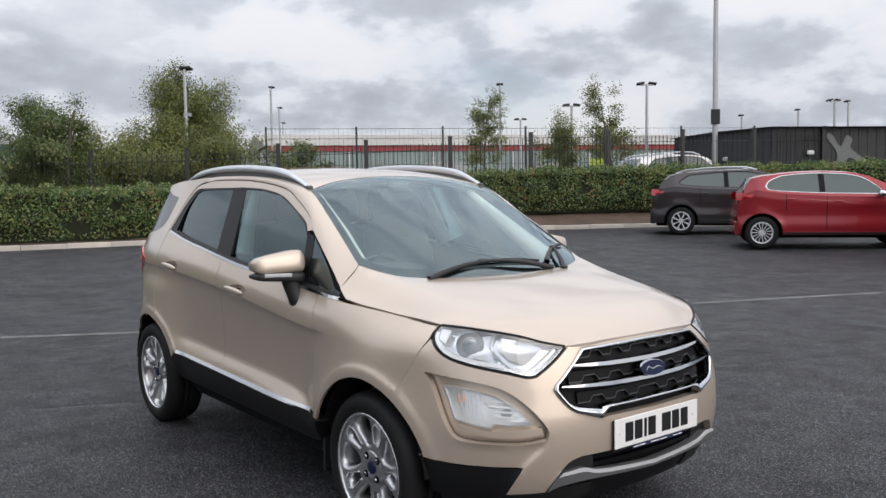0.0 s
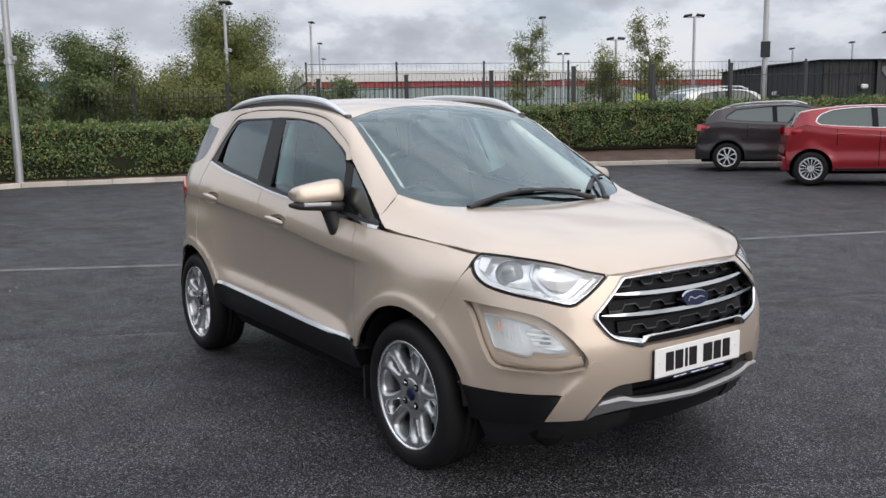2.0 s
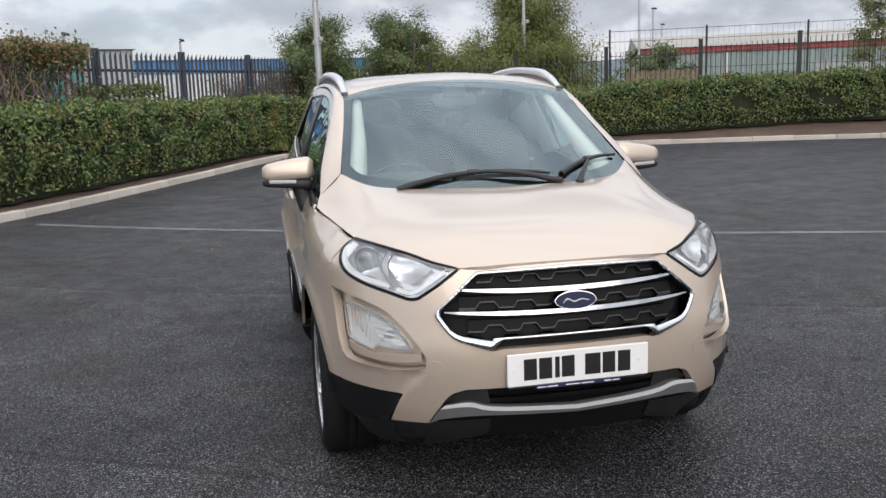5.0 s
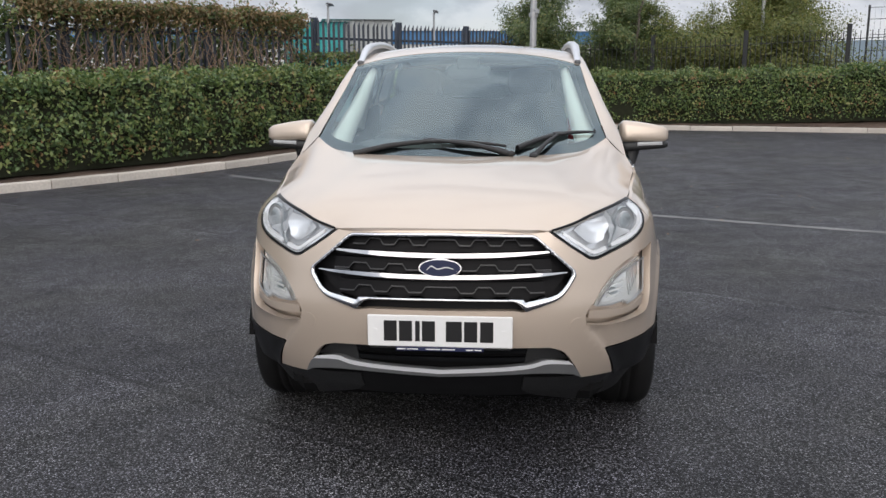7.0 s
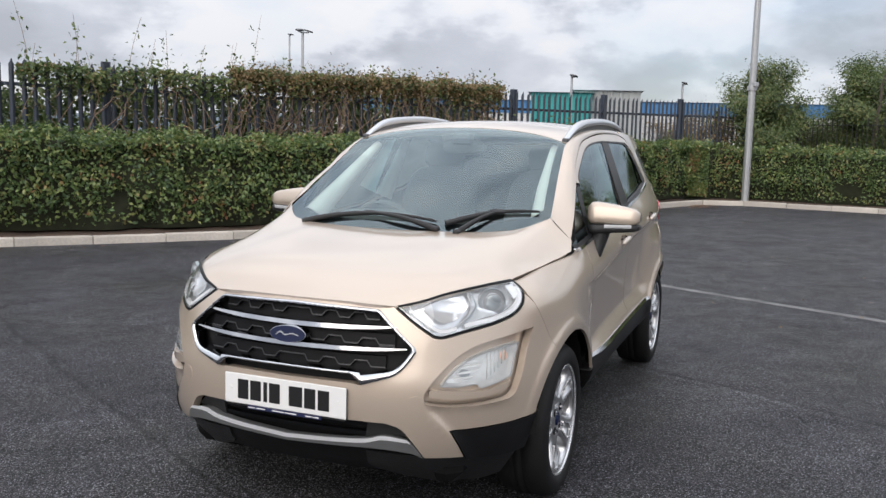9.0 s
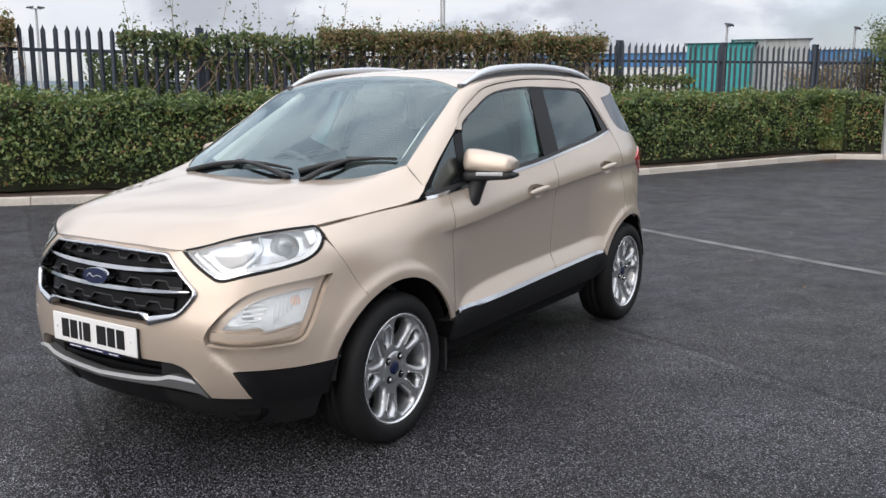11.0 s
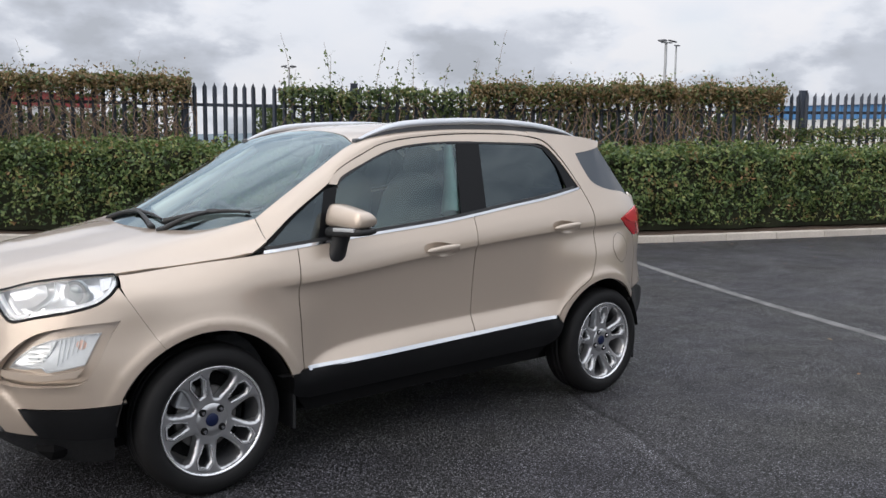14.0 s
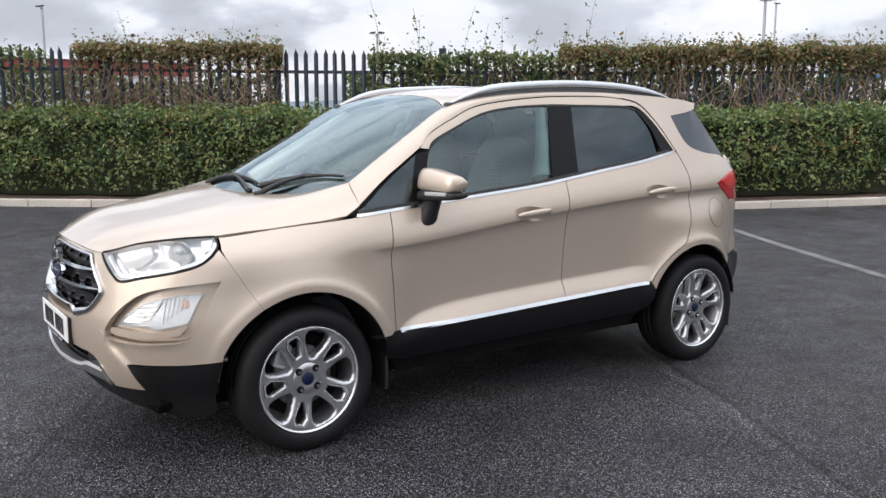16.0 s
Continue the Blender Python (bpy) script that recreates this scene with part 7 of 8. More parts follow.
def plate_bm(outline, holes, y_of, thick, step=0.012, fall=(), drop=0.0, ease=0.012):
    """A face plate in x and z with holes, its front at y_of(r), as thick as given."""
    o = np.array(outline)
    gx, gz = np.meshgrid(np.arange(-0.24, 0.24, step), np.arange(-0.24, 0.24, step))
    g = np.stack([gx.ravel(), gz.ravel()], 1)
    g = g[inside(g, outline)]
    g = g[edge_distance(g, outline) > step * 0.5]
    for h in holes:
        g = g[~inside(g, h)]
        g = g[edge_distance(g, h) > step * 0.5]
    pts, edges = [], []
    for ring in (outline, *holes):
        b = len(pts)
        pts += list(ring)
        edges += [(b + i, b + (i + 1) % len(ring)) for i in range(len(ring))]
    pts += [tuple(q) for q in g]
    co, _, fc, _, _, _ = delaunay_2d_cdt([Vector(p) for p in pts], edges, [], 1, 1e-6)
    cen = np.array([np.mean([tuple(co[i]) for i in f], 0) for f in fc])
    keep = inside(cen, outline)
    for h in holes:
        keep &= ~inside(cen, h)
    bm = bmesh.new()
    # towards the rings in fall the face curves back by drop
    xz = np.array([tuple(c) for c in co])
    back = np.zeros(len(xz))
    for h in fall:
        back = np.maximum(back, drop * (1 - sstep(edge_distance(xz, dense(h)), 0.0, ease)))
    vs = [bm.verts.new((c[0], y_of(math.hypot(c[0], c[1])) - b, c[1])) for c, b in zip(co, back)]
    for f, k in zip(fc, keep):
        if k:
            bm.faces.new([vs[i] for i in f])
    edge = [e for e in bm.edges if e.is_boundary]
    ext = bmesh.ops.extrude_edge_only(bm, edges=edge)
    new_v = [v for v in ext["geom"] if isinstance(v, bmesh.types.BMVert)]
    for v in new_v:
        v.co.y -= thick
    bmesh.ops.recalc_face_normals(bm, faces=bm.faces[:])
    return bm


def polar(r, a):
    return (r * math.cos(radians(a)), r * math.sin(radians(a)))


def build_wheel(parent, x, y_face, side, turn):
    """A tyre on a five-petal alloy wheel; y grows outwards in its own frame."""
    w = new("wheel")
    w.parent = parent
    w["label"] = "silver five-petal alloy wheel with a black tyre"
    w.matrix_basis = Matrix.Translation((x, side * y_face, WHEEL_R)) @ Matrix.Diagonal((1, side, 1, 1))
    R = WHEEL_R
    tyre = [(0.228, -0.150), (0.238, -0.170), (0.285, -0.178), (0.303, -0.168), (R - 0.003, -0.145), (R, -0.10), (R, -0.092), (R - 0.006, -0.090), (R - 0.006, -0.082), (R, -0.080), (R, -0.058), (R - 0.006, -0.056), (R - 0.006, -0.048), (R, -0.046),
            (R, -0.01), (R - 0.003, 0.012), (0.306, 0.028), (0.298, 0.036), (0.282, 0.044), (0.262, 0.046), (0.245, 0.043), (0.238, 0.038), (0.232, 0.030), (0.228, 0.012)]
    part("tyre", lathe(tyre, 72), RUBBER, w, smooth=True)
    barrel = [(0.232, 0.030), (0.2325, 0.036), (0.228, 0.037), (0.223, 0.030), (0.208, -0.01), (0.196, -0.06), (0.19, -0.15), (0.222, -0.15)]
    part("rim", lathe(barrel[:4], 64), ALLOY_CUT, w, "bright rim edge", smooth=True)
    part("barrel", lathe(barrel[3:], 64), BARREL_GREY, w, smooth=True)

    def y_of(r):
        return 0.010 + 0.016 * float(sstep(r, 0.09, 0.215)) - 0.012 * float(sstep(0.075 - r, 0.0, 0.05))

    outline = [polar(0.2245, a) for a in np.arange(0, 360, 4)]
    slot = ((0.104, -7.0), (0.145, -9.6), (0.178, -10.6), (0.203, -5.2), (0.203, 5.2), (0.178, 10.6), (0.145, 9.6), (0.104, 7.0))
    wide, petal = [], []
    for k in range(5):
        a = turn + 72 * k
        # opening inside a petal: an elongated six-sided slot
        petal.append([polar(r, a + d) for r, d in slot])
        b = a + 36
        # wide rounded opening between petals
        wide.append([polar(r, b + d) for r, d in ((0.092, 0), (0.096, -7.5), (0.120, -12.5), (0.150, -16.4), (0.178, -17.4), (0.198, -16.2), (0.210, -13.0), (0.2145, -7), (0.2155, 0), (0.2145, 7), (0.210, 13.0), (0.198, 16.2), (0.178, 17.4), (0.150, 16.4), (0.120, 12.5), (0.096, 7.5))])
    part("spokes", plate_bm(outline, petal + wide, y_of, 0.042, 0.006, wide, 0.010, 0.008), ALLOY, w, "silver alloy petals", smooth=True)
    # bright machined lips round each petal slot, set off from it by a dark groove
    for k in range(5):
        a = turn + 72 * k
        for lo, hi, up, mt, nm in ((0.0030, 0.0098, 0.005, ALLOY_CUT, "petal_lip"), (0.0099, 0.0120, 0.0012, ALLOY_DARK, "petal_groove")):
            grow = [[polar(r + (d0 * (1 if r > 0.1 else -1)) * (1.0 if abs(d) < 8 else 0.15), a + d + math.copysign(math.degrees(d0 / r), d) * (0.9 if d else 0)) for r, d in slot] for d0 in (lo - 0.0035, hi - 0.0035)]
            part(nm, plate_bm(grow[1], [grow[0]], lambda r, up=up: y_of(r) + up, 0.012 if up > 0.002 else 0.001, 0.02), mt, w)
    part("hub", lathe([(0.0, 0.010), (0.032, 0.010), (0.040, 0.012), (0.078, 0.009), (0.084, -0.03)], 40), ALLOY, w, smooth=True)
    cap = part("cap", lathe([(0.0, 0.017), (0.024, 0.017), (0.028, 0.013), (0.028, 0.0)], 28), BADGE_BLUE, w, "dark blue centre cap", smooth=True)
    for k in range(4):
        px, pz = polar(0.056, turn + 45 + 90 * k)
        nut = part("wheel_nut", cyl_bm(0.0105, 0.008, 0, 0.024, 8, m=pose(px, 0.0, pz, -90, 0, 0)), CHROME, w)
        part("nut_well", cyl_bm(0.016, 0.016, 0, 0.0135, 14, m=pose(px, 0.0, pz, -90, 0, 0)), MATT_DARK, w)
    part("brake_disc", lathe([(0.05, -0.045), (0.135, -0.045), (0.137, -0.05), (0.137, -0.065), (0.05, -0.065)], 48), DISC, w, smooth=False)
    part("caliper", box_bm(0.085, 0.155, -0.10, -0.035, 0.01, 0.12, 0.015, 2), SATIN, w, "grey cast brake caliper").rotation_euler = (0, radians(-20), 0)
    part("hub_back", cyl_bm(0.185, 0.185, -0.01, 0.0, 40, m=pose(0, -0.085, 0, -90, 0, 0)), MATT_DARK, w)
    return w


for sd in (1, -1):
    build_wheel(car, 0.0, 0.795, sd, -4)
    build_wheel(car, REAR, 0.795, sd, 20)
    # arch liners
    for cx, r in ((0.01, 0.392), (REAR_ARCH, 0.392)):
        bm = bmesh.new()
        a = [radians(v) for v in np.linspace(8, 172, 26)]
        o = [bm.verts.new((cx + r * math.cos(t), sd * 0.825, WHEEL_R + r * math.sin(t))) for t in a]
        i = [bm.verts.new((cx + (r - 0.012) * math.cos(t), sd * 0.50, WHEEL_R + (r - 0.012) * math.sin(t))) for t in a]
        for k in range(len(a) - 1):
            bm.faces.new((o[k], o[k + 1], i[k + 1], i[k]))
        bm.faces.new(i)
        part("arch_liner", bm, MATT_DARK, car)
        if cx < -1:
            part("mud_flap", box_bm(cx - 0.392, cx - 0.38, min(sd * 0.62, sd * 0.80), max(sd * 0.62, sd * 0.80), 0.16, 0.36, 0.004), BLACK_PLASTIC, car)
        else:
            part("mud_flap", box_bm(cx - 0.41, cx - 0.395, min(sd * 0.66, sd * 0.81), max(sd * 0.66, sd * 0.81), 0.20, 0.40, 0.004), BLACK_PLASTIC, car)

# dark shell under the skin, so that the shut lines are dark
panel("inner_shell", sidepath([(0.36, 0.90), (0.083, 0.955), (-0.42, 1.0), (-1.47, 1.09), (-2.34, 1.21), (-2.60, 1.20), (-2.85, 1.05)], [(-2.85, 1.05), (-2.84, 0.62)], [(-2.84, 0.62), (-2.79, 0.58)], arc_pts(REAR_ARCH, 0.40, 142, 25), [(-2.09, 0.487), (-0.36, 0.47)], arc_pts(0.01, 0.40, 159, 58), [(0.22, 0.66), (0.36, 0.80)], [(0.36, 0.80), (0.36, 0.90)]), raised(-0.016), MATT_DARK, car, mirror=True, step=0.06, rim=0)
panel("inner_frame", sidepath([(-0.23, 1.0), (-0.43, 1.15), (-0.655, 1.29), (-0.72, 1.352), (-0.878, 1.427), (-1.06, 1.49), (-1.43, 1.535), (-1.82, 1.545), (-2.05, 1.535), (-2.17, 1.50), (-2.28, 1.39), (-2.375, 1.22)], [(-2.375, 1.22), (-2.31, 1.235)], [(-2.31, 1.235), (-2.22, 1.37), (-2.12, 1.455), (-2.0, 1.475), (-1.47, 1.475), (-1.24, 1.462), (-1.05, 1.43), (-0.87, 1.362), (-0.75, 1.30), (-0.64, 1.25)], [(-0.64, 1.25), (-0.43, 1.118), (-0.26, 1.0)], [(-0.26, 1.0), (-0.23, 1.0)]), raised(-0.014), MATT_DARK, car, mirror=True, step=0.06, rim=0)
part("underbody", box_bm(-2.95, 0.62, -0.60, 0.60, 0.20, 0.42, 0.05), MATT_DARK, car)
part("engine_bay", box_bm(0.05, 0.68, -0.42, 0.42, 0.40, 0.80, 0.05), MATT_DARK, car)


# ---- door mirrors, handles, rails, wipers ----
def smooth_box(parts_name, size, mat, parent, m, power=3.0, n=14, taper=None, label=""):
    """A rounded block: a superellipsoid of the given half sizes, bent by taper."""
    bm = bmesh.new()
    bmesh.ops.create_uvsphere(bm, u_segments=2 * n, v_segments=n, radius=1)
    for v in bm.verts:
        c = v.co
        k = (abs(c.x) ** power + abs(c.y) ** power + abs(c.z) ** power) ** (-1 / power)
        p = Vector((c.x * k * size[0], c.y * k * size[1], c.z * k * size[2]))
        if taper:
            p = taper(p)
        v.co = m @ p
    return part(parts_name, bm, mat, parent, label, smooth=True)


for sd in (1, -1):
    mirror = new("door_mirror")
    mirror.parent = car
    mirror["label"] = "gold door mirror on a black foot"
    mirror.matrix_basis = Matrix.Translation((-0.632, sd * 0.868, 1.117)) @ Matrix.Diagonal((1.06, sd, 1.06, 1))

    def shell(z0, z1, grow):
        """The housing between two heights: flat below, its top falling to a blunt outer tip, its face raked back."""
        bm = bmesh.new()
        rows, n = [], 22
        for i in range(13):
            f = i / 12
            y = -0.105 + 0.240 * f
            end = math.sqrt(max(0.0, 1 - abs(2 * f - 1) ** 9.0))
            top = 0.080 - 0.034 * f ** 1.6
            low = -0.068 + 0.020 * f
            za, zb = low + (top - low) * z0, low + (top - low) * z1
            zm, h = (za + zb) / 2, (zb - za) / 2 * (0.62 + 0.38 * end)
            front = (0.066 - 0.040 * f ** 1.7) * (0.55 + 0.45 * end) + grow
            back = -0.055 - 0.010 * f
            ring = []
            for k in range(n):
                a = 2 * math.pi * k / n
                ca, sa = math.cos(a), math.sin(a)
                px = math.copysign(abs(ca) ** 0.55, ca)
                pz = math.copysign(abs(sa) ** 0.62, sa)
                depth = front if px > 0 else -back
                # the face is fullest low down and leans back towards the top
                lean = 1 - 0.42 * max(0.0, ((zm + pz * h) - low) / (top - low)) ** 1.8 if px > 0 else 1
                ring.append(bm.verts.new((px * depth * lean, y, zm + pz * h)))
            rows.append(ring)
        for r0, r1 in zip(rows[:-1], rows[1:]):
            for k in range(n):
                bm.faces.new((r0[k], r0[(k + 1) % n], r1[(k + 1) % n], r1[k]))
        bm.faces.new(rows[0])
        bm.faces.new(rows[-1])
        bmesh.ops.recalc_face_normals(bm, faces=bm.faces[:])
        return bm

    part("shell", shell(0.30, 1.0, 0.0), GOLD, mirror, smooth=True)
    part("lower_shell", shell(0.0, 0.34, -0.004), BLACK_PLASTIC, mirror, "black lower shell", smooth=True)
    bm = bmesh.new()
    rows = []
    for f in np.linspace(0.36, 0.87, 9):
        y = -0.105 + 0.240 * f
        end = math.sqrt(max(0.0, 1 - abs(2 * f - 1) ** 9.0))
        x = (0.066 - 0.040 * f ** 1.7) * (0.55 + 0.45 * end) + 0.0015
        low = -0.068 + 0.020 * f
        h = 0.0075 * (0.6 + 0.4 * end)
        top = 0.080 - 0.034 * f ** 1.6
        zc = low + 0.25 * (top - low)
        x *= 0.955
        rows.append([bm.verts.new(p) for p in ((x - 0.02, y, zc - h), (x - 0.001, y, zc - h), (x, y, zc), (x - 0.002, y, zc + h), (x - 0.02, y, zc + h))])
    for r0, r1 in zip(rows[:-1], rows[1:]):
        for k in range(4):
            bm.faces.new((r0[k], r0[k + 1], r1[k + 1], r1[k]))
    bm.faces.new(rows[0])
    bm.faces.new(rows[-1])
    bmesh.ops.recalc_face_normals(bm, faces=bm.faces[:])
    part("turn_lamp", bm, TURN_LENS, mirror, "clear turn signal strip")
    part("mirror_glass", box_bm(-0.064, -0.058, -0.085, 0.055, -0.030, 0.030, 0.01, 2), CHROME, mirror, "mirror glass")
    bm = bmesh.new()
    rows = []
    for t in np.linspace(0, 1, 9):
        c = Vector((0.030 * t ** 1.5, -0.036 - 0.046 * t, -0.04 - 0.160 * t))
        rx, ry = 0.045 - 0.008 * math.sin(t * 3.0) + 0.026 * t ** 2, 0.044
        rows.append([bm.verts.new(c + Vector((rx * math.cos(a), ry * math.sin(a), 0.018 * math.sin(a) * t))) for a in np.linspace(0, 2 * math.pi, 16, endpoint=False)])
    for a, b in zip(rows[:-1], rows[1:]):
        for k in range(16):
            bm.faces.new((a[k], a[(k + 1) % 16], b[(k + 1) % 16], b[k]))
    bm.faces.new(rows[-1])
    part("foot", bm, BLACK_PLASTIC, mirror, "black mirror foot", smooth=True)

def scoop(k, side):
    """A shallow bowl behind the handle."""
    x, z = HANDLES[k]

    def place(a, b, off):
        a, b = np.asarray(a, float), np.asarray(b, float)
        q = ((np.abs(a) - ux(x)) / 0.118) ** 2 + ((b - z + 0.0) / 0.038) ** 2
        return skin(a, b, off - 0.017 * np.clip(1 - q, 0, 1) ** 0.7 - 0.0015)
    return place, [(side * a, b) for a, b in scoop_ring(k)]


for sd, doors in ((1, (front_door[0], rear_door[0])), (-1, (front_door[1], rear_door[1]))):
    for k, door in enumerate(doors):
        x, z = HANDLES[k]
        p = skin(ux(x), z, 0.010)
        smooth_box("handle", (0.108, 0.015, 0.0155), GOLD, door, Matrix.Translation((x - 0.004, sd * float(p[1]), z + 0.005)) @ pose(0, 0, 0, 0, 4.5, 0), 2.5, 14, None, "gold pull handle")
        place, ring_pts = scoop(k, sd)
        panel("handle_bowl", ring_pts, place, GOLD, door, step=0.012, rim=0)
FLAP = runs([(ux(-2.585), 0.935), (ux(-2.64), 0.962), (ux(-2.70), 0.940)], [(ux(-2.70), 0.940), (ux(-2.728), 0.875), (ux(-2.705), 0.81)], [(ux(-2.705), 0.81), (ux(-2.645), 0.785), (ux(-2.590), 0.815)], [(ux(-2.590), 0.815), (ux(-2.565), 0.875), (ux(-2.585), 0.935)], step=0.012)
flap = panel("fuel_flap", FLAP, raised(0.0012), GOLD, car, "round fuel flap", mirror=False, step=0.03, rim=0.003)[0]
panel("flap_gap", FLAP, raised(0.0020), ALLOY_DARK, flap, holes=[inset(FLAP, 0.0028)], step=0.03, rim=0)

# roof rails
for sd in (1, -1):
    # a flat-topped bar that springs from a pointed foot, close over a strip coloured as a shaded gap
    pts = side_line([(-0.890, 0.566, 1.488), (-0.98, 0.568, 1.523), (-1.10, 0.570, 1.558), (-1.30, 0.572, 1.584), (-1.69, 0.574, 1.603), (-2.05, 0.572, 1.595), (-2.34, 0.562, 1.566), (-2.52, 0.553, 1.528)], 0.03)
    section = [(-0.020, -0.016), (0.019, -0.016), (0.024, -0.006), (0.021, 0.008), (0.010, 0.018), (-0.008, 0.019), (-0.020, 0.010)]
    ns = len(section)
    V, F = [], []
    n = len(pts)
    for i, c in enumerate(pts):
        t = i / (n - 1)
        k = min(1.0, 0.20 + 5.0 * t, 0.30 + 4.0 * (1 - t))
        for a, b in section:
            V.append((c[0], sd * (c[1] + a * (0.55 + 0.45 * k)), c[2] + b * k))
    for i in range(n - 1):
        for k in range(ns):
            q = (k + 1) % ns
            F.append((i * ns + k, i * ns + q, (i + 1) * ns + q, (i + 1) * ns + k))
    F += [tuple(range(ns - 1, -1, -1)), tuple(range((n - 1) * ns, n * ns))]
    rail = mesh_object("roof_rail", V, F, RAIL_SILVER, car, "satin silver roof rail", smooth=True)
    # solid strip below the bar; its dark grey is the gap's shade
    base = side_line([(-0.900, 0.566, 1.478), (-1.10, 0.568, 1.534), (-1.45, 0.572, 1.562), (-1.9, 0.572, 1.570), (-2.3, 0.562, 1.548), (-2.52, 0.552, 1.520)], 0.05)
    V, F = [], []
    for c in base:
        V += [(c[0], sd * (c[1] - 0.012), c[2] - 0.012), (c[0], sd * (c[1] + 0.014), c[2] - 0.012), (c[0], sd * (c[1] + 0.012), c[2] + 0.016), (c[0], sd * (c[1] - 0.012), c[2] + 0.016)]
    for i in range(len(base) - 1):
        for k in range(4):
            q = (k + 1) % 4
            F.append((i * 4 + k, i * 4 + q, i * 4 + 4 + q, i * 4 + 4 + k))
    mesh_object("rail_base", V, F, ALLOY_DARK, rail, "dark gap under the rail")
    part("rail_foot", box_bm(-0.955, -0.875, min(sd * 0.552, sd * 0.584), max(sd * 0.552, sd * 0.584), 1.462, 1.498, 0.008, 2), ALLOY_DARK, rail)


def wiper(blade_from, blade_to, pivot, grip):
    w = new("wiper")
    w.parent = car
    w["label"] = "black windscreen wiper at rest"

    def at(x, y, up):
        return Vector(tuple(on_screen(x, y, up)))

    a, b, k = np.array(blade_from), np.array(blade_to), np.array(pivot)
    g = a * (1 - grip) + b * grip
    V, F = tubes([[at(*(a * (1 - t) + b * t + np.array([-0.022 * math.sin(t * math.pi), 0])), 0.012) for t in np.linspace(0, 1, 16)]], [0.0145], 6)
    mesh_object("blade", V, F, BLACK_PLASTIC, w, smooth=True)
    g = g + np.array([-0.022 * math.sin(grip * math.pi), 0])
    V, F = tubes([[at(*(k * (1 - t) + g * t), 0.012 + 0.012 * math.sin(t * 2.8)) for t in np.linspace(0, 1, 9)]], [0.014], 6)
    mesh_object("arm", V, F, BLACK_PLASTIC, w, smooth=True)
    part("blade_clip", box_bm(-0.013, 0.013, -0.030, 0.030, -0.007, 0.006, 0.003), BLACK_PLASTIC, w).matrix_basis = Matrix.Translation(at(*g, 0.017)) @ pose(0, 0, 0, 0, 26, math.degrees(math.atan2(b[1] - a[1], b[0] - a[0])) - 90)
    smooth_box("pivot_cap", (0.018, 0.018, 0.012), BLACK_PLASTIC, w, Matrix.Translation(at(*pivot, 0.016)), 2.5, 10)


wiper((-0.048, -0.455), (-0.052, 0.215), (0.002, 0.235), 0.50)
wiper((-0.045, 0.262), (-0.290, 0.615), (0.000, 0.330), 0.52)


# ---- cabin ----
part("cabin_floor", box_bm(-2.75, -0.1, -0.62, 0.62, 0.40, 0.62, 0.03), CABIN, car)
part("dashboard", box_bm(-0.62, -0.16, -0.64, 0.64, 0.62, 1.055, 0.06, 3), CABIN, car, "dark dashboard", smooth=True)
smooth_box("dash_hood", (0.16, 0.22, 0.05), CABIN, car, pose(-0.56, -0.33, 1.06, 0, 0, 0), 2.6)
for sd in (1, -1):
    seat = new("front_seat")
    seat.parent = car
    seat.location = (-1.15, sd * 0.33, 0.62)
    smooth_box("cushion", (0.26, 0.24, 0.10), CLOTH, seat, pose(0.05, 0, 0.08, 0, -6, 0), 3.5)
    smooth_box("backrest", (0.09, 0.23, 0.31), CLOTH, seat, pose(-0.24, 0, 0.40, 0, -16, 0), 3.2)
    smooth_box("headrest", (0.05, 0.13, 0.085), CLOTH, seat, pose(-0.34, 0, 0.76, 0, -12, 0), 3.0)
    # pale inner lining of the middle pillars
    V, F = tubes([[Vector((-1.40, sd * 0.70, 1.12)), Vector((-1.44, sd * 0.65, 1.28)), Vector((-1.47, sd * 0.585, 1.47))]], [0.055], 8)
    mesh_object("pillar_lining", V, F, LINING, car, "pale grey inner pillar lining", smooth=True)
    V, F = tubes([[Vector((-0.36, sd * 0.600, 1.07)), Vector((-0.62, sd * 0.545, 1.25)), Vector((-0.92, sd * 0.505, 1.44))]], [0.058], 8)
    mesh_object("pillar_lining", V, F, LINING, car, "pale grey inner pillar lining", smooth=True)
smooth_box("rear_bench", (0.14, 0.58, 0.34), CLOTH, car, pose(-2.12, 0, 0.93, 0, -14, 0), 4.0, 16, None, "dark rear seat")
for y in (-0.36, 0.36):
    smooth_box("rear_headrest", (0.05, 0.12, 0.08), CLOTH, car, pose(-2.22, y, 1.28, 0, -10, 0), 3.0)
lining_half = runs([(-1.0, 0.0), (-1.0, 0.48)], [(-1.0, 0.48), (-2.5, 0.48)], [(-2.5, 0.48), (-2.5, 0.0)], step=0.1)
panel("roof_lining", [(x, y) for x, y in lining_half] + [(x, -y) for x, y in reversed(lining_half) if y > 1e-6], over_screen(-0.05), LINING, car, step=0.1, rim=0)
# wheel on the right, for driving on the left
bm = bmesh.new()
V, F = tubes([[Vector((0.185 * math.cos(a), 0.185 * math.sin(a), 0)) for a in np.linspace(0, 2 * math.pi, 33)]], [0.016], 8)
sw = mesh_object("steering_wheel", V, F, CABIN, car, smooth=True)
sw.matrix_basis = pose(-0.70, -0.34, 0.98, 0, -62, 0)
part("steering_hub", box_bm(-0.16, 0.16, -0.05, 0.05, -0.03, 0.0, 0.02), CABIN, sw)
smooth_box("inner_mirror", (0.02, 0.12, 0.04), CABIN, car, pose(-0.93, 0, 1.44, 0, 0, 0), 3.0)
part("mirror_mount", box_bm(-0.965, -0.90, -0.06, 0.06, 1.45, 1.515, 0.01), CABIN, car)


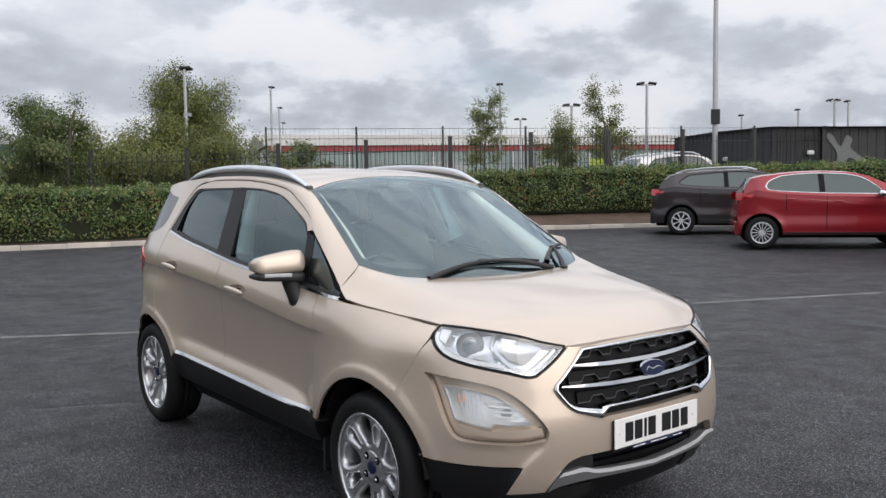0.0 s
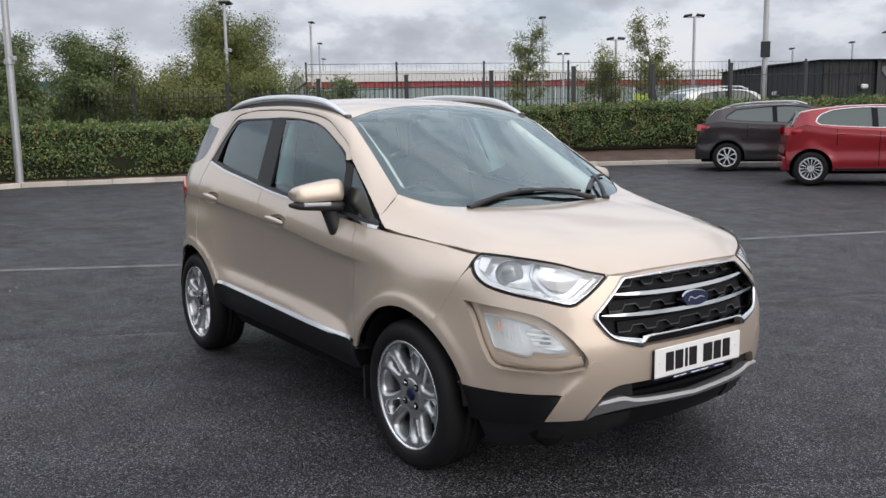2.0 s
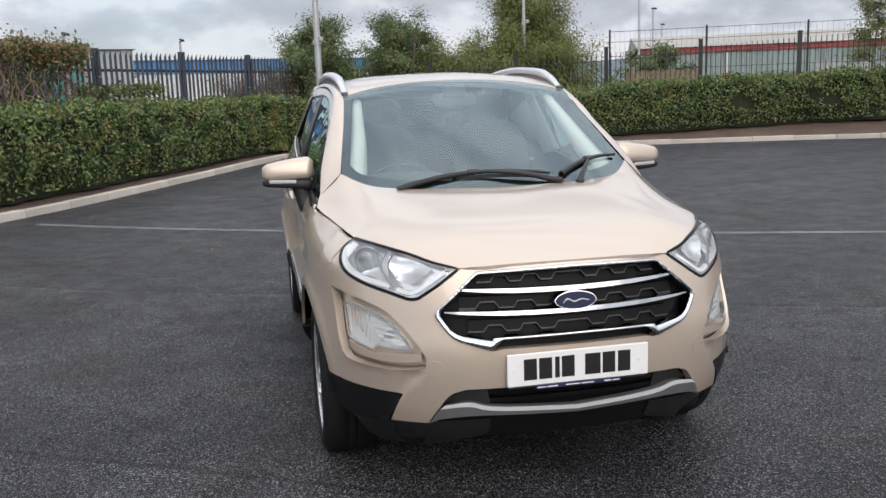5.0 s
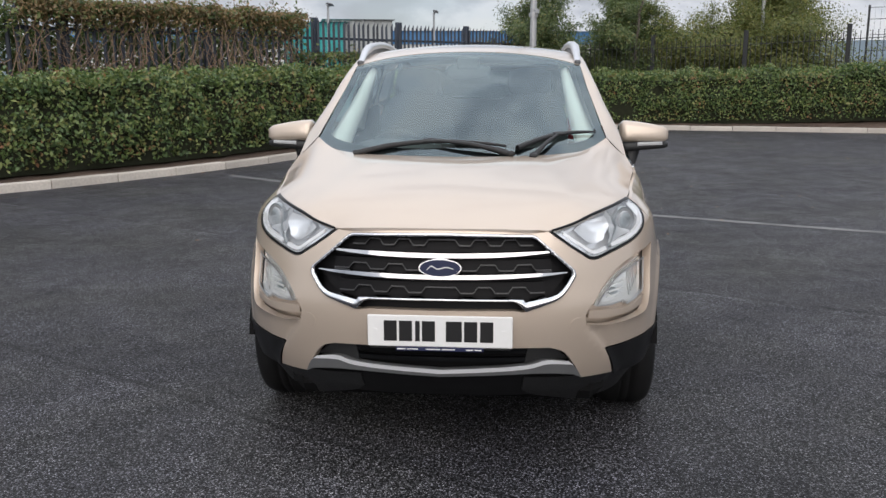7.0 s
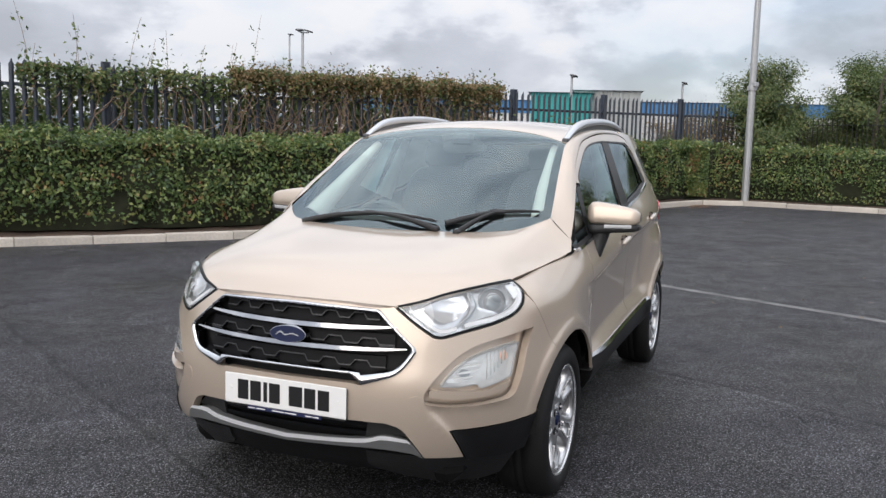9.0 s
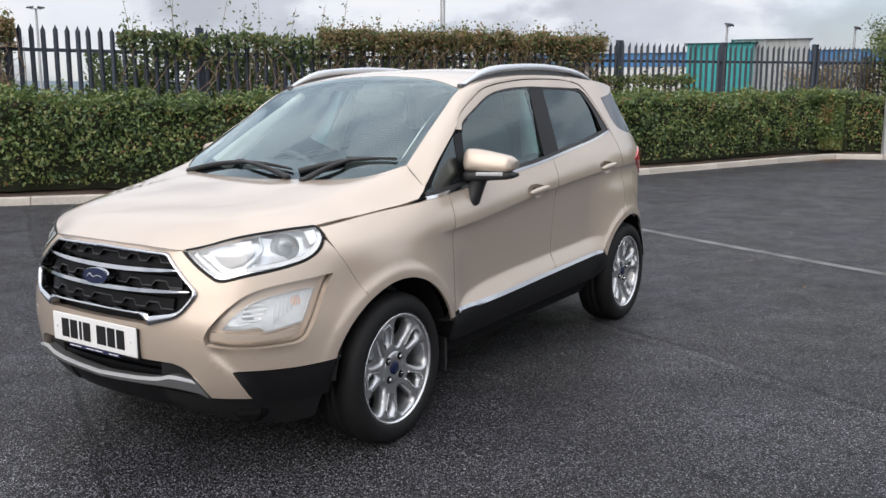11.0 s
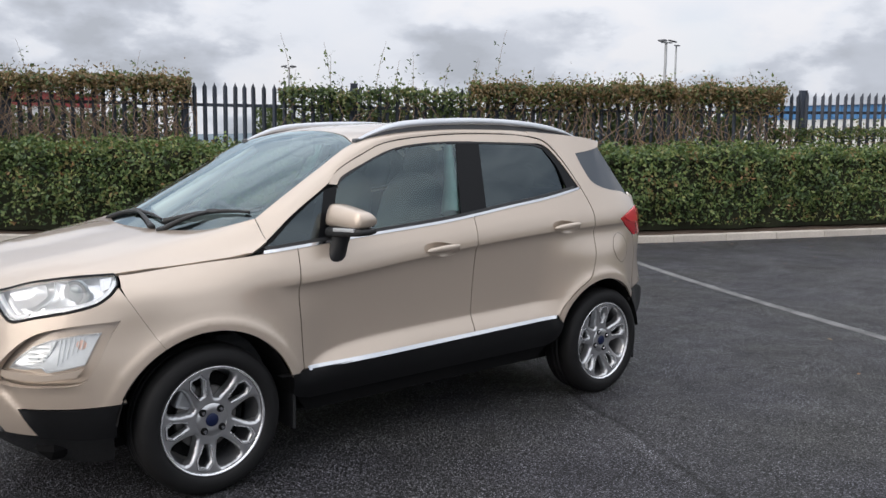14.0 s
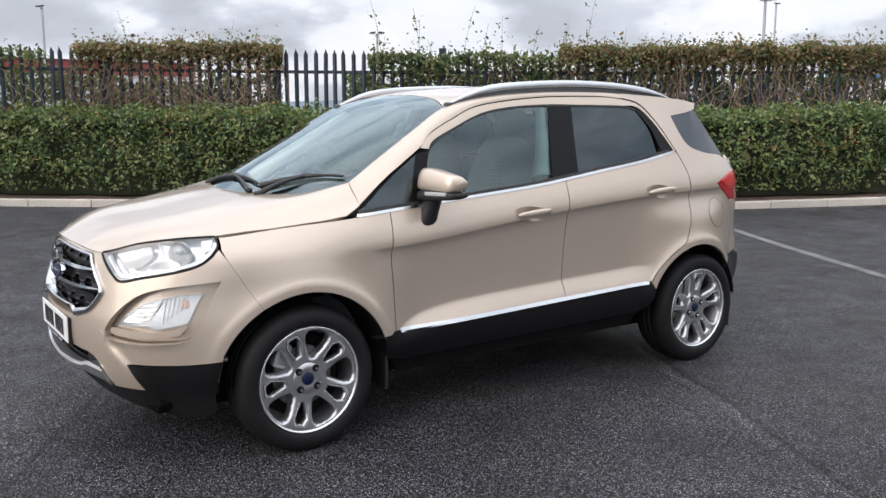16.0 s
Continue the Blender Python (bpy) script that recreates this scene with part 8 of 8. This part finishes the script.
# ---- other parked cars ----
def loft_car(name, label, paint, m, top, belt, width, wheelbase, wheel_r, front, rear, glass_x, side_glass, cladding=False, rails=False, spokes=8):
    """A parked car: skin over a side profile, parts as one sees them. top, belt: x, z knots from nose to tail; glass_x: screen foot, screen top, rear screen top, rear screen foot."""
    thing = tagged(new(name), label, "car", "parked cars in the background")
    thing.matrix_basis = m
    tx, tz = [-p[0] for p in top], [p[1] for p in top]
    bx, bz = [-p[0] for p in belt], [p[1] for p in belt]

    def z_top(x):
        return np.interp(-np.asarray(x, float), tx, tz)

    def z_belt(x):
        return np.interp(-np.asarray(x, float), bx, bz)

    def half(x, z):
        x, z = np.asarray(x, float), np.asarray(z, float)
        plan = width * (1 - 0.30 * np.clip((x - (front - 0.75)) / 0.75, 0, 1) ** 2.2 - 0.22 * np.clip(((rear + 0.6) - x) / 0.6, 0, 1) ** 2.2)
        over = np.clip(z - z_belt(x), 0, 1)
        wave = 0.015 * np.exp(-((z - (z_belt(x) - 0.12)) / 0.05) ** 2) - 0.02 * np.exp(-((z - 0.62) / 0.10) ** 2)
        flare = sum(0.02 * np.exp(-((np.hypot(x - c, z - wheel_r) - wheel_r - 0.06) / 0.06) ** 2) for c in (0, -wheelbase))
        return plan - 0.42 * over - 0.05 * np.clip((0.42 - z) / 0.25, 0, 1) + wave + flare

    def place(x, z, off):
        x, z = np.asarray(x, float), np.asarray(z, float)
        return np.stack([x, half(x, z) + off, z], -1)

    def at(h):
        return lambda a, b, off: place(a, b, off + h)

    R = wheel_r + 0.062

    def arc(cx, a0, a1):
        return [(cx + R * math.cos(radians(a)), wheel_r + R * math.sin(radians(a))) for a in np.linspace(a0, a1, 16)]

    low = 0.27
    s0 = math.degrees(math.asin((low - wheel_r) / R))
    # lower side: everything under the belt
    xs = np.linspace(front - 0.02, rear + 0.02, 40)
    upper = [(x, float(min(z_belt(x), z_top(x) - 0.005))) for x in xs]
    outline = [tuple(p) for p in upper] + [(rear + 0.03, low + 0.1), (rear + 0.10, low)] + arc(-wheelbase, 180 - s0, s0) + arc(0, 180 - s0, s0) + [(front - 0.10, low), (front - 0.03, low + 0.1)]
    panel("body_side", outline, place, paint, thing, mirror=True, step=0.06, rim=0.02)
    # pillars and roof edge above the belt
    x0, x1, x2, x3 = glass_x
    xs = np.linspace(x0 - 0.02, x3 + 0.02, 40)
    up = [(x, float(z_belt(x)) + 0.002) for x in xs] + [(x, float(max(z_top(x) - 0.03, z_belt(x) + 0.004))) for x in xs[::-1]]
    g = path(*side_glass, step=0.05)
    panel("upper_side", up, place, paint, thing, mirror=True, holes=[g], step=0.06, rim=0.01)
    panel("side_window", g, at(-0.010), PARKED_GLASS, thing, "dark side window", mirror=True, step=0.08, rim=0)
    gx = [p[0] for p in g]
    mid = (min(gx) + max(gx)) / 2 - 0.05
    zc = float(z_belt(mid))
    tops = [p[1] for p in g if abs(p[0] - mid) < 0.12]
    panel("window_post", [(mid + 0.05, min(tops)), (mid - 0.05, min(tops)), (mid - 0.07, max(tops)), (mid + 0.03, max(tops))], at(-0.004), GLOSS_BLACK, thing, mirror=True, step=0.08, rim=0.005)
    gp = np.array(g)
    cen = gp.mean(0)
    ringo = [tuple(cen + (p - cen) * np.array([1.02, 1.07])) for p in gp]
    panel("window_trim", ringo, at(0.003), GLOSS_BLACK if rails else CHROME, thing, "bright window surround" if not rails else "", holes=[g], mirror=True, step=0.1, rim=0.012)

    # strips across the car
    def strip(nm, xa, xb, mat, lab="", lift=0.0, n=14, inset=0.0):
        V, F = [], []
        xs_ = np.linspace(xa, xb, n)
        for x in xs_:
            zt = float(z_top(x))
            e = float(half(x, max(min(zt - 0.03, zt), 0.3))) - inset
            for k, s in enumerate(np.linspace(-1, 1, 13)):
                V.append((x, s * e, zt + lift - 0.03 * abs(s) ** 3))
        for i in range(n - 1):
            for k in range(12):
                F.append((i * 13 + k, i * 13 + k + 1, (i + 1) * 13 + k + 1, (i + 1) * 13 + k))
        return mesh_object(nm, V, F, mat, thing, lab, smooth=True)

    strip("front_end", front, front - 0.14, paint)
    strip("bonnet", front - 0.14, x0, paint)
    strip("windscreen", x0, x1, PARKED_GLASS, "dark windscreen", n=8)
    strip("roof", x1, x2, paint)
    strip("rear_window", x2, x3, PARKED_GLASS, "dark rear window", n=8)
    strip("tailgate", x3, rear, paint, n=20)
    ze = float(z_top(rear)) - 0.03
    ye = float(half(rear, 0.5))
    part("rear_bumper", box_bm(rear - 0.015, rear + 0.12, -ye + 0.02, ye - 0.02, 0.25, max(0.35, ze), 0.03, 2), BLACK_PLASTIC if cladding else paint, thing)
    part("underbody", box_bm(rear + 0.12, front - 0.12, -width + 0.22, width - 0.22, 0.20, 0.7, 0.03), MATT_DARK, thing)
    # doors' shut lines as dark narrow grooves
    for xg in (-0.42, -1.42, -wheelbase + 0.42):
        zt = float(z_belt(xg)) - 0.01
        zb = 0.36 if xg > -2 else wheel_r + 0.42
        panel("shut_line", [(xg - 0.006, z) for z in np.linspace(zb, zt, 14)] + [(xg + 0.006, z) for z in np.linspace(zt, zb, 14)], at(0.004), MATT_DARK, thing, mirror=True, step=0.03, rim=0)
    for xh in (-1.22, -2.05):
        for s in (1, -1):
            zz = float(z_belt(xh)) - 0.09
            smooth_box("handle", (0.09, 0.016, 0.014), paint, thing, Matrix.Translation((xh, s * float(half(xh, zz)), zz)), 3.0, 8)
    if cladding:
        panel("cladding", [(-R - 0.02, 0.46), (-wheelbase + R + 0.02, 0.46), (-wheelbase + R, 0.262), (-R, 0.262)], at(0.008), BLACK_PLASTIC, thing, mirror=True, step=0.1, rim=0.02)
        for c in (0, -wheelbase):
            a_out = [(c + (R + 0.05) * math.cos(radians(a)), wheel_r + (R + 0.05) * math.sin(radians(a))) for a in np.linspace(-4, 184, 24)]
            a_in = [(c + R * math.cos(radians(a)), wheel_r + R * math.sin(radians(a))) for a in np.linspace(184, -4, 24)]
            panel("arch_trim", a_out + a_in, at(0.008), BLACK_PLASTIC, thing, mirror=True, step=0.1, rim=0.015)
    # a crease along the doors and lamps
    zc0, zc1 = float(z_belt(-0.3)) - 0.17, float(z_belt(-wheelbase)) - 0.10
    panel("door_crease", [(-0.25, zc0 + 0.006), (-1.3, (zc0 + zc1) / 2 + 0.014), (-wheelbase - 0.1, zc1 + 0.006), (-wheelbase - 0.1, zc1 - 0.002), (-1.3, (zc0 + zc1) / 2 - 0.004), (-0.25, zc0 - 0.002)], at(0.007), paint, thing, mirror=True, step=0.1, rim=0.009)
    panel("sill_strip", [(-R - 0.02, 0.315), (-wheelbase + R + 0.02, 0.315), (-wheelbase + R + 0.02, 0.275), (-R - 0.02, 0.275)], at(0.006), BLACK_PLASTIC, thing, mirror=True, step=0.1, rim=0.02)
    zl = float(z_belt(rear + 0.2)) - 0.05
    panel("tail_lamp", [(rear + 0.01, zl + 0.05), (rear + 0.12, zl + 0.06), (rear + 0.30, zl + 0.015), (rear + 0.26, zl - 0.03), (rear + 0.10, zl - 0.085), (rear + 0.01, zl - 0.09)], at(0.006), RED_LENS, thing, "red tail lamp", mirror=True, step=0.06, rim=0.01)
    zl = float(z_top(front - 0.2)) - 0.10
    panel("headlamp", [(front - 0.05, zl - 0.02), (front - 0.42, zl + 0.10), (front - 0.44, zl + 0.02), (front - 0.05, zl - 0.10)], at(0.006), REFLECTOR, thing, "clear headlamp", mirror=True, step=0.06, rim=0.01)
    for s in (1, -1):
        zz = float(z_belt(-0.5)) + 0.06
        smooth_box("door_mirror", (0.07, 0.10, 0.065), CHROME if not rails else paint, thing, Matrix.Translation((-0.52, s * (width + 0.08), zz)), 2.8, 10)
        if rails:
            rp = [Vector((x, s * (float(half(x, float(z_top(x)) - 0.03)) - 0.04), float(z_top(x)) + 0.035)) for x in np.linspace(x1 - 0.1, x2 + 0.1, 9)]
            rp[0].z -= 0.04
            rp[-1].z -= 0.04
            V, F = tubes([rp], [0.022], 6)
            mesh_object("roof_rail", V, F, RAIL_SILVER, thing, "silver roof rail", smooth=True)
        for cx in (0, -wheelbase):
            w = new("wheel")
            w.parent = thing
            w.matrix_basis = Matrix.Translation((cx, s * (width - 0.03), wheel_r)) @ Matrix.Diagonal((1, s, 1, 1))
            q = wheel_r
            part("tyre", lathe([(q - 0.10, -0.18), (q - 0.02, -0.19), (q, -0.17), (q, -0.02), (q - 0.02, 0.0), (q - 0.09, 0.006), (q - 0.10, 0.0)], 40), RUBBER, w, smooth=True)
            part("rim", lathe([(q - 0.10, 0.0), (q - 0.108, 0.004), (q - 0.118, -0.03), (q - 0.13, -0.16), (q - 0.10, -0.16)], 40), ALLOY, w, smooth=True)
            holes = []
            for k in range(spokes):
                a = 360 / spokes * k
                d = 360 / spokes * 0.34
                holes.append([polar(r, a + e) for r, e in ((0.06, -d * 0.8), (q - 0.135, -d), (q - 0.128, 0), (q - 0.135, d), (0.06, d * 0.8))])
            part("spokes", plate_bm([polar(q - 0.112, a) for a in np.arange(0, 360, 8)], holes, lambda r: -0.006, 0.025, 0.03), ALLOY_CUT, w)
            part("disc", cyl_bm(q - 0.12, q - 0.12, -0.01, 0, 28, m=pose(0, -0.08, 0, -90, 0, 0)), MATT_DARK, w)
            bm = bmesh.new()
            a = [radians(v) for v in np.linspace(0, 180, 16)]
            o = [bm.verts.new((cx + R * math.cos(t), s * (width - 0.005), wheel_r + R * math.sin(t))) for t in a]
            i = [bm.verts.new((cx + R * math.cos(t), s * 0.5, wheel_r + R * math.sin(t))) for t in a]
            for k in range(len(a) - 1):
                bm.faces.new((o[k], o[k + 1], i[k + 1], i[k]))
            bm.faces.new(i)
            part("arch_liner", bm, MATT_DARK, thing)
    return thing


PAINT_RED = car_paint("red_metallic_paint", (0.27, 0.007, 0.014), 0.25, 0.08)
PAINT_GREY = car_paint("dark_plum_grey_paint", (0.030, 0.023, 0.025), 0.35, 0.12)
PAINT_SLATE = car_paint("dark_slate_paint", (0.03, 0.033, 0.038), 0.35, 0.12)
PAINT_SILVER = car_paint("silver_paint", (0.50, 0.51, 0.52), 0.5, 0.08)


def stand(x, y, heading, wheelbase, side):
    """Where a car stands whose rear wheel on the given side meets the ground at x, y."""
    a = radians(heading)
    fx, fy = math.cos(a), math.sin(a)
    lx, ly = -fy, fx
    ox, oy = x + fx * wheelbase - lx * side, y + fy * wheelbase - ly * side
    return pose(ox, oy, ground_z(ox - fx * wheelbase / 2, oy - fy * wheelbase / 2), 0, 0, heading)


HATCH_TOP = [(0.80, 0.50), (0.76, 0.70), (0.62, 0.82), (0.30, 0.93), (0.02, 1.00), (-0.35, 1.20), (-0.72, 1.37), (-1.0, 1.435), (-1.45, 1.462), (-2.0, 1.450), (-2.55, 1.390), (-2.74, 1.345), (-2.88, 1.12), (-2.93, 1.00), (-2.98, 0.80), (-3.00, 0.55)]
HATCH_BELT = [(0.80, 0.60), (0.3, 0.80), (0.0, 0.93), (-0.5, 0.955), (-1.4, 0.975), (-2.2, 1.03), (-2.65, 1.10), (-2.88, 1.02), (-3.00, 0.72)]
loft_car("car", "glossy red hatchback with chrome window line and multi-spoke wheels", PAINT_RED, stand(-6.19, 11.96, 38, 2.54, -0.80), HATCH_TOP, HATCH_BELT, 0.845, 2.54, 0.305, 0.80, -3.00, (-0.05, -0.78, -2.70, -2.88),
         [[(-0.42, 1.02), (-1.4, 1.042), (-2.05, 1.075), (-2.40, 1.105)], [(-2.40, 1.105), (-2.47, 1.16), (-2.40, 1.27), (-2.20, 1.355)], [(-2.20, 1.355), (-1.9, 1.385), (-1.5, 1.395), (-1.05, 1.365), (-0.75, 1.27), (-0.42, 1.02)]], spokes=15)
SUV_TOP = [(0.80, 0.55), (0.77, 0.78), (0.62, 0.90), (0.30, 0.99), (0.0, 1.06), (-0.40, 1.27), (-0.75, 1.44), (-1.05, 1.49), (-1.5, 1.505), (-2.1, 1.49), (-2.60, 1.44), (-2.85, 1.385), (-3.08, 1.16), (-3.18, 1.02), (-3.24, 0.80), (-3.26, 0.55)]
SUV_BELT = [(0.80, 0.62), (0.3, 0.86), (0.0, 0.98), (-0.5, 1.005), (-1.4, 1.02), (-2.2, 1.06), (-2.7, 1.11), (-3.05, 1.06), (-3.26, 0.75)]
SUV_GLASS = [[(-0.45, 1.06), (-1.4, 1.085), (-2.0, 1.105), (-2.45, 1.14)], [(-2.45, 1.14), (-2.62, 1.20), (-2.40, 1.365)], [(-2.40, 1.365), (-1.6, 1.425), (-1.1, 1.415), (-0.80, 1.33), (-0.45, 1.06)]]
loft_car("car", "dark plum-grey small SUV with roof rails and black cladding", PAINT_GREY, stand(-9.5, 13.94, 38, 2.58, -0.82), SUV_TOP, SUV_BELT, 0.865, 2.58, 0.318, 0.80, -3.26, (-0.05, -0.82, -2.80, -3.08), SUV_GLASS, True, True, 8)
loft_car("car", "dark slate hatchback, only its tail in view", PAINT_SLATE, stand(-2.52, 11.10, 38, 2.54, -0.80), HATCH_TOP, HATCH_BELT, 0.845, 2.54, 0.305, 0.80, -3.00, (-0.05, -0.78, -2.70, -2.88),
         [[(-0.42, 1.02), (-1.4, 1.042), (-2.05, 1.075), (-2.40, 1.105)], [(-2.40, 1.105), (-2.47, 1.16), (-2.40, 1.27), (-2.20, 1.355)], [(-2.20, 1.355), (-1.9, 1.385), (-1.5, 1.395), (-1.05, 1.365), (-0.75, 1.27), (-0.42, 1.02)]], spokes=10)
loft_car("car", "silver SUV parked beyond the hedge and railings", PAINT_SILVER, pose(-12.9, 20.2, 0.48, 0, 0, 64.7) @ Matrix.Diagonal((1.0, 1.0, 1.2, 1)), SUV_TOP, SUV_BELT, 0.865, 2.58, 0.318, 0.80, -3.26, (-0.05, -0.82, -2.80, -3.08), SUV_GLASS, True, True, 8)
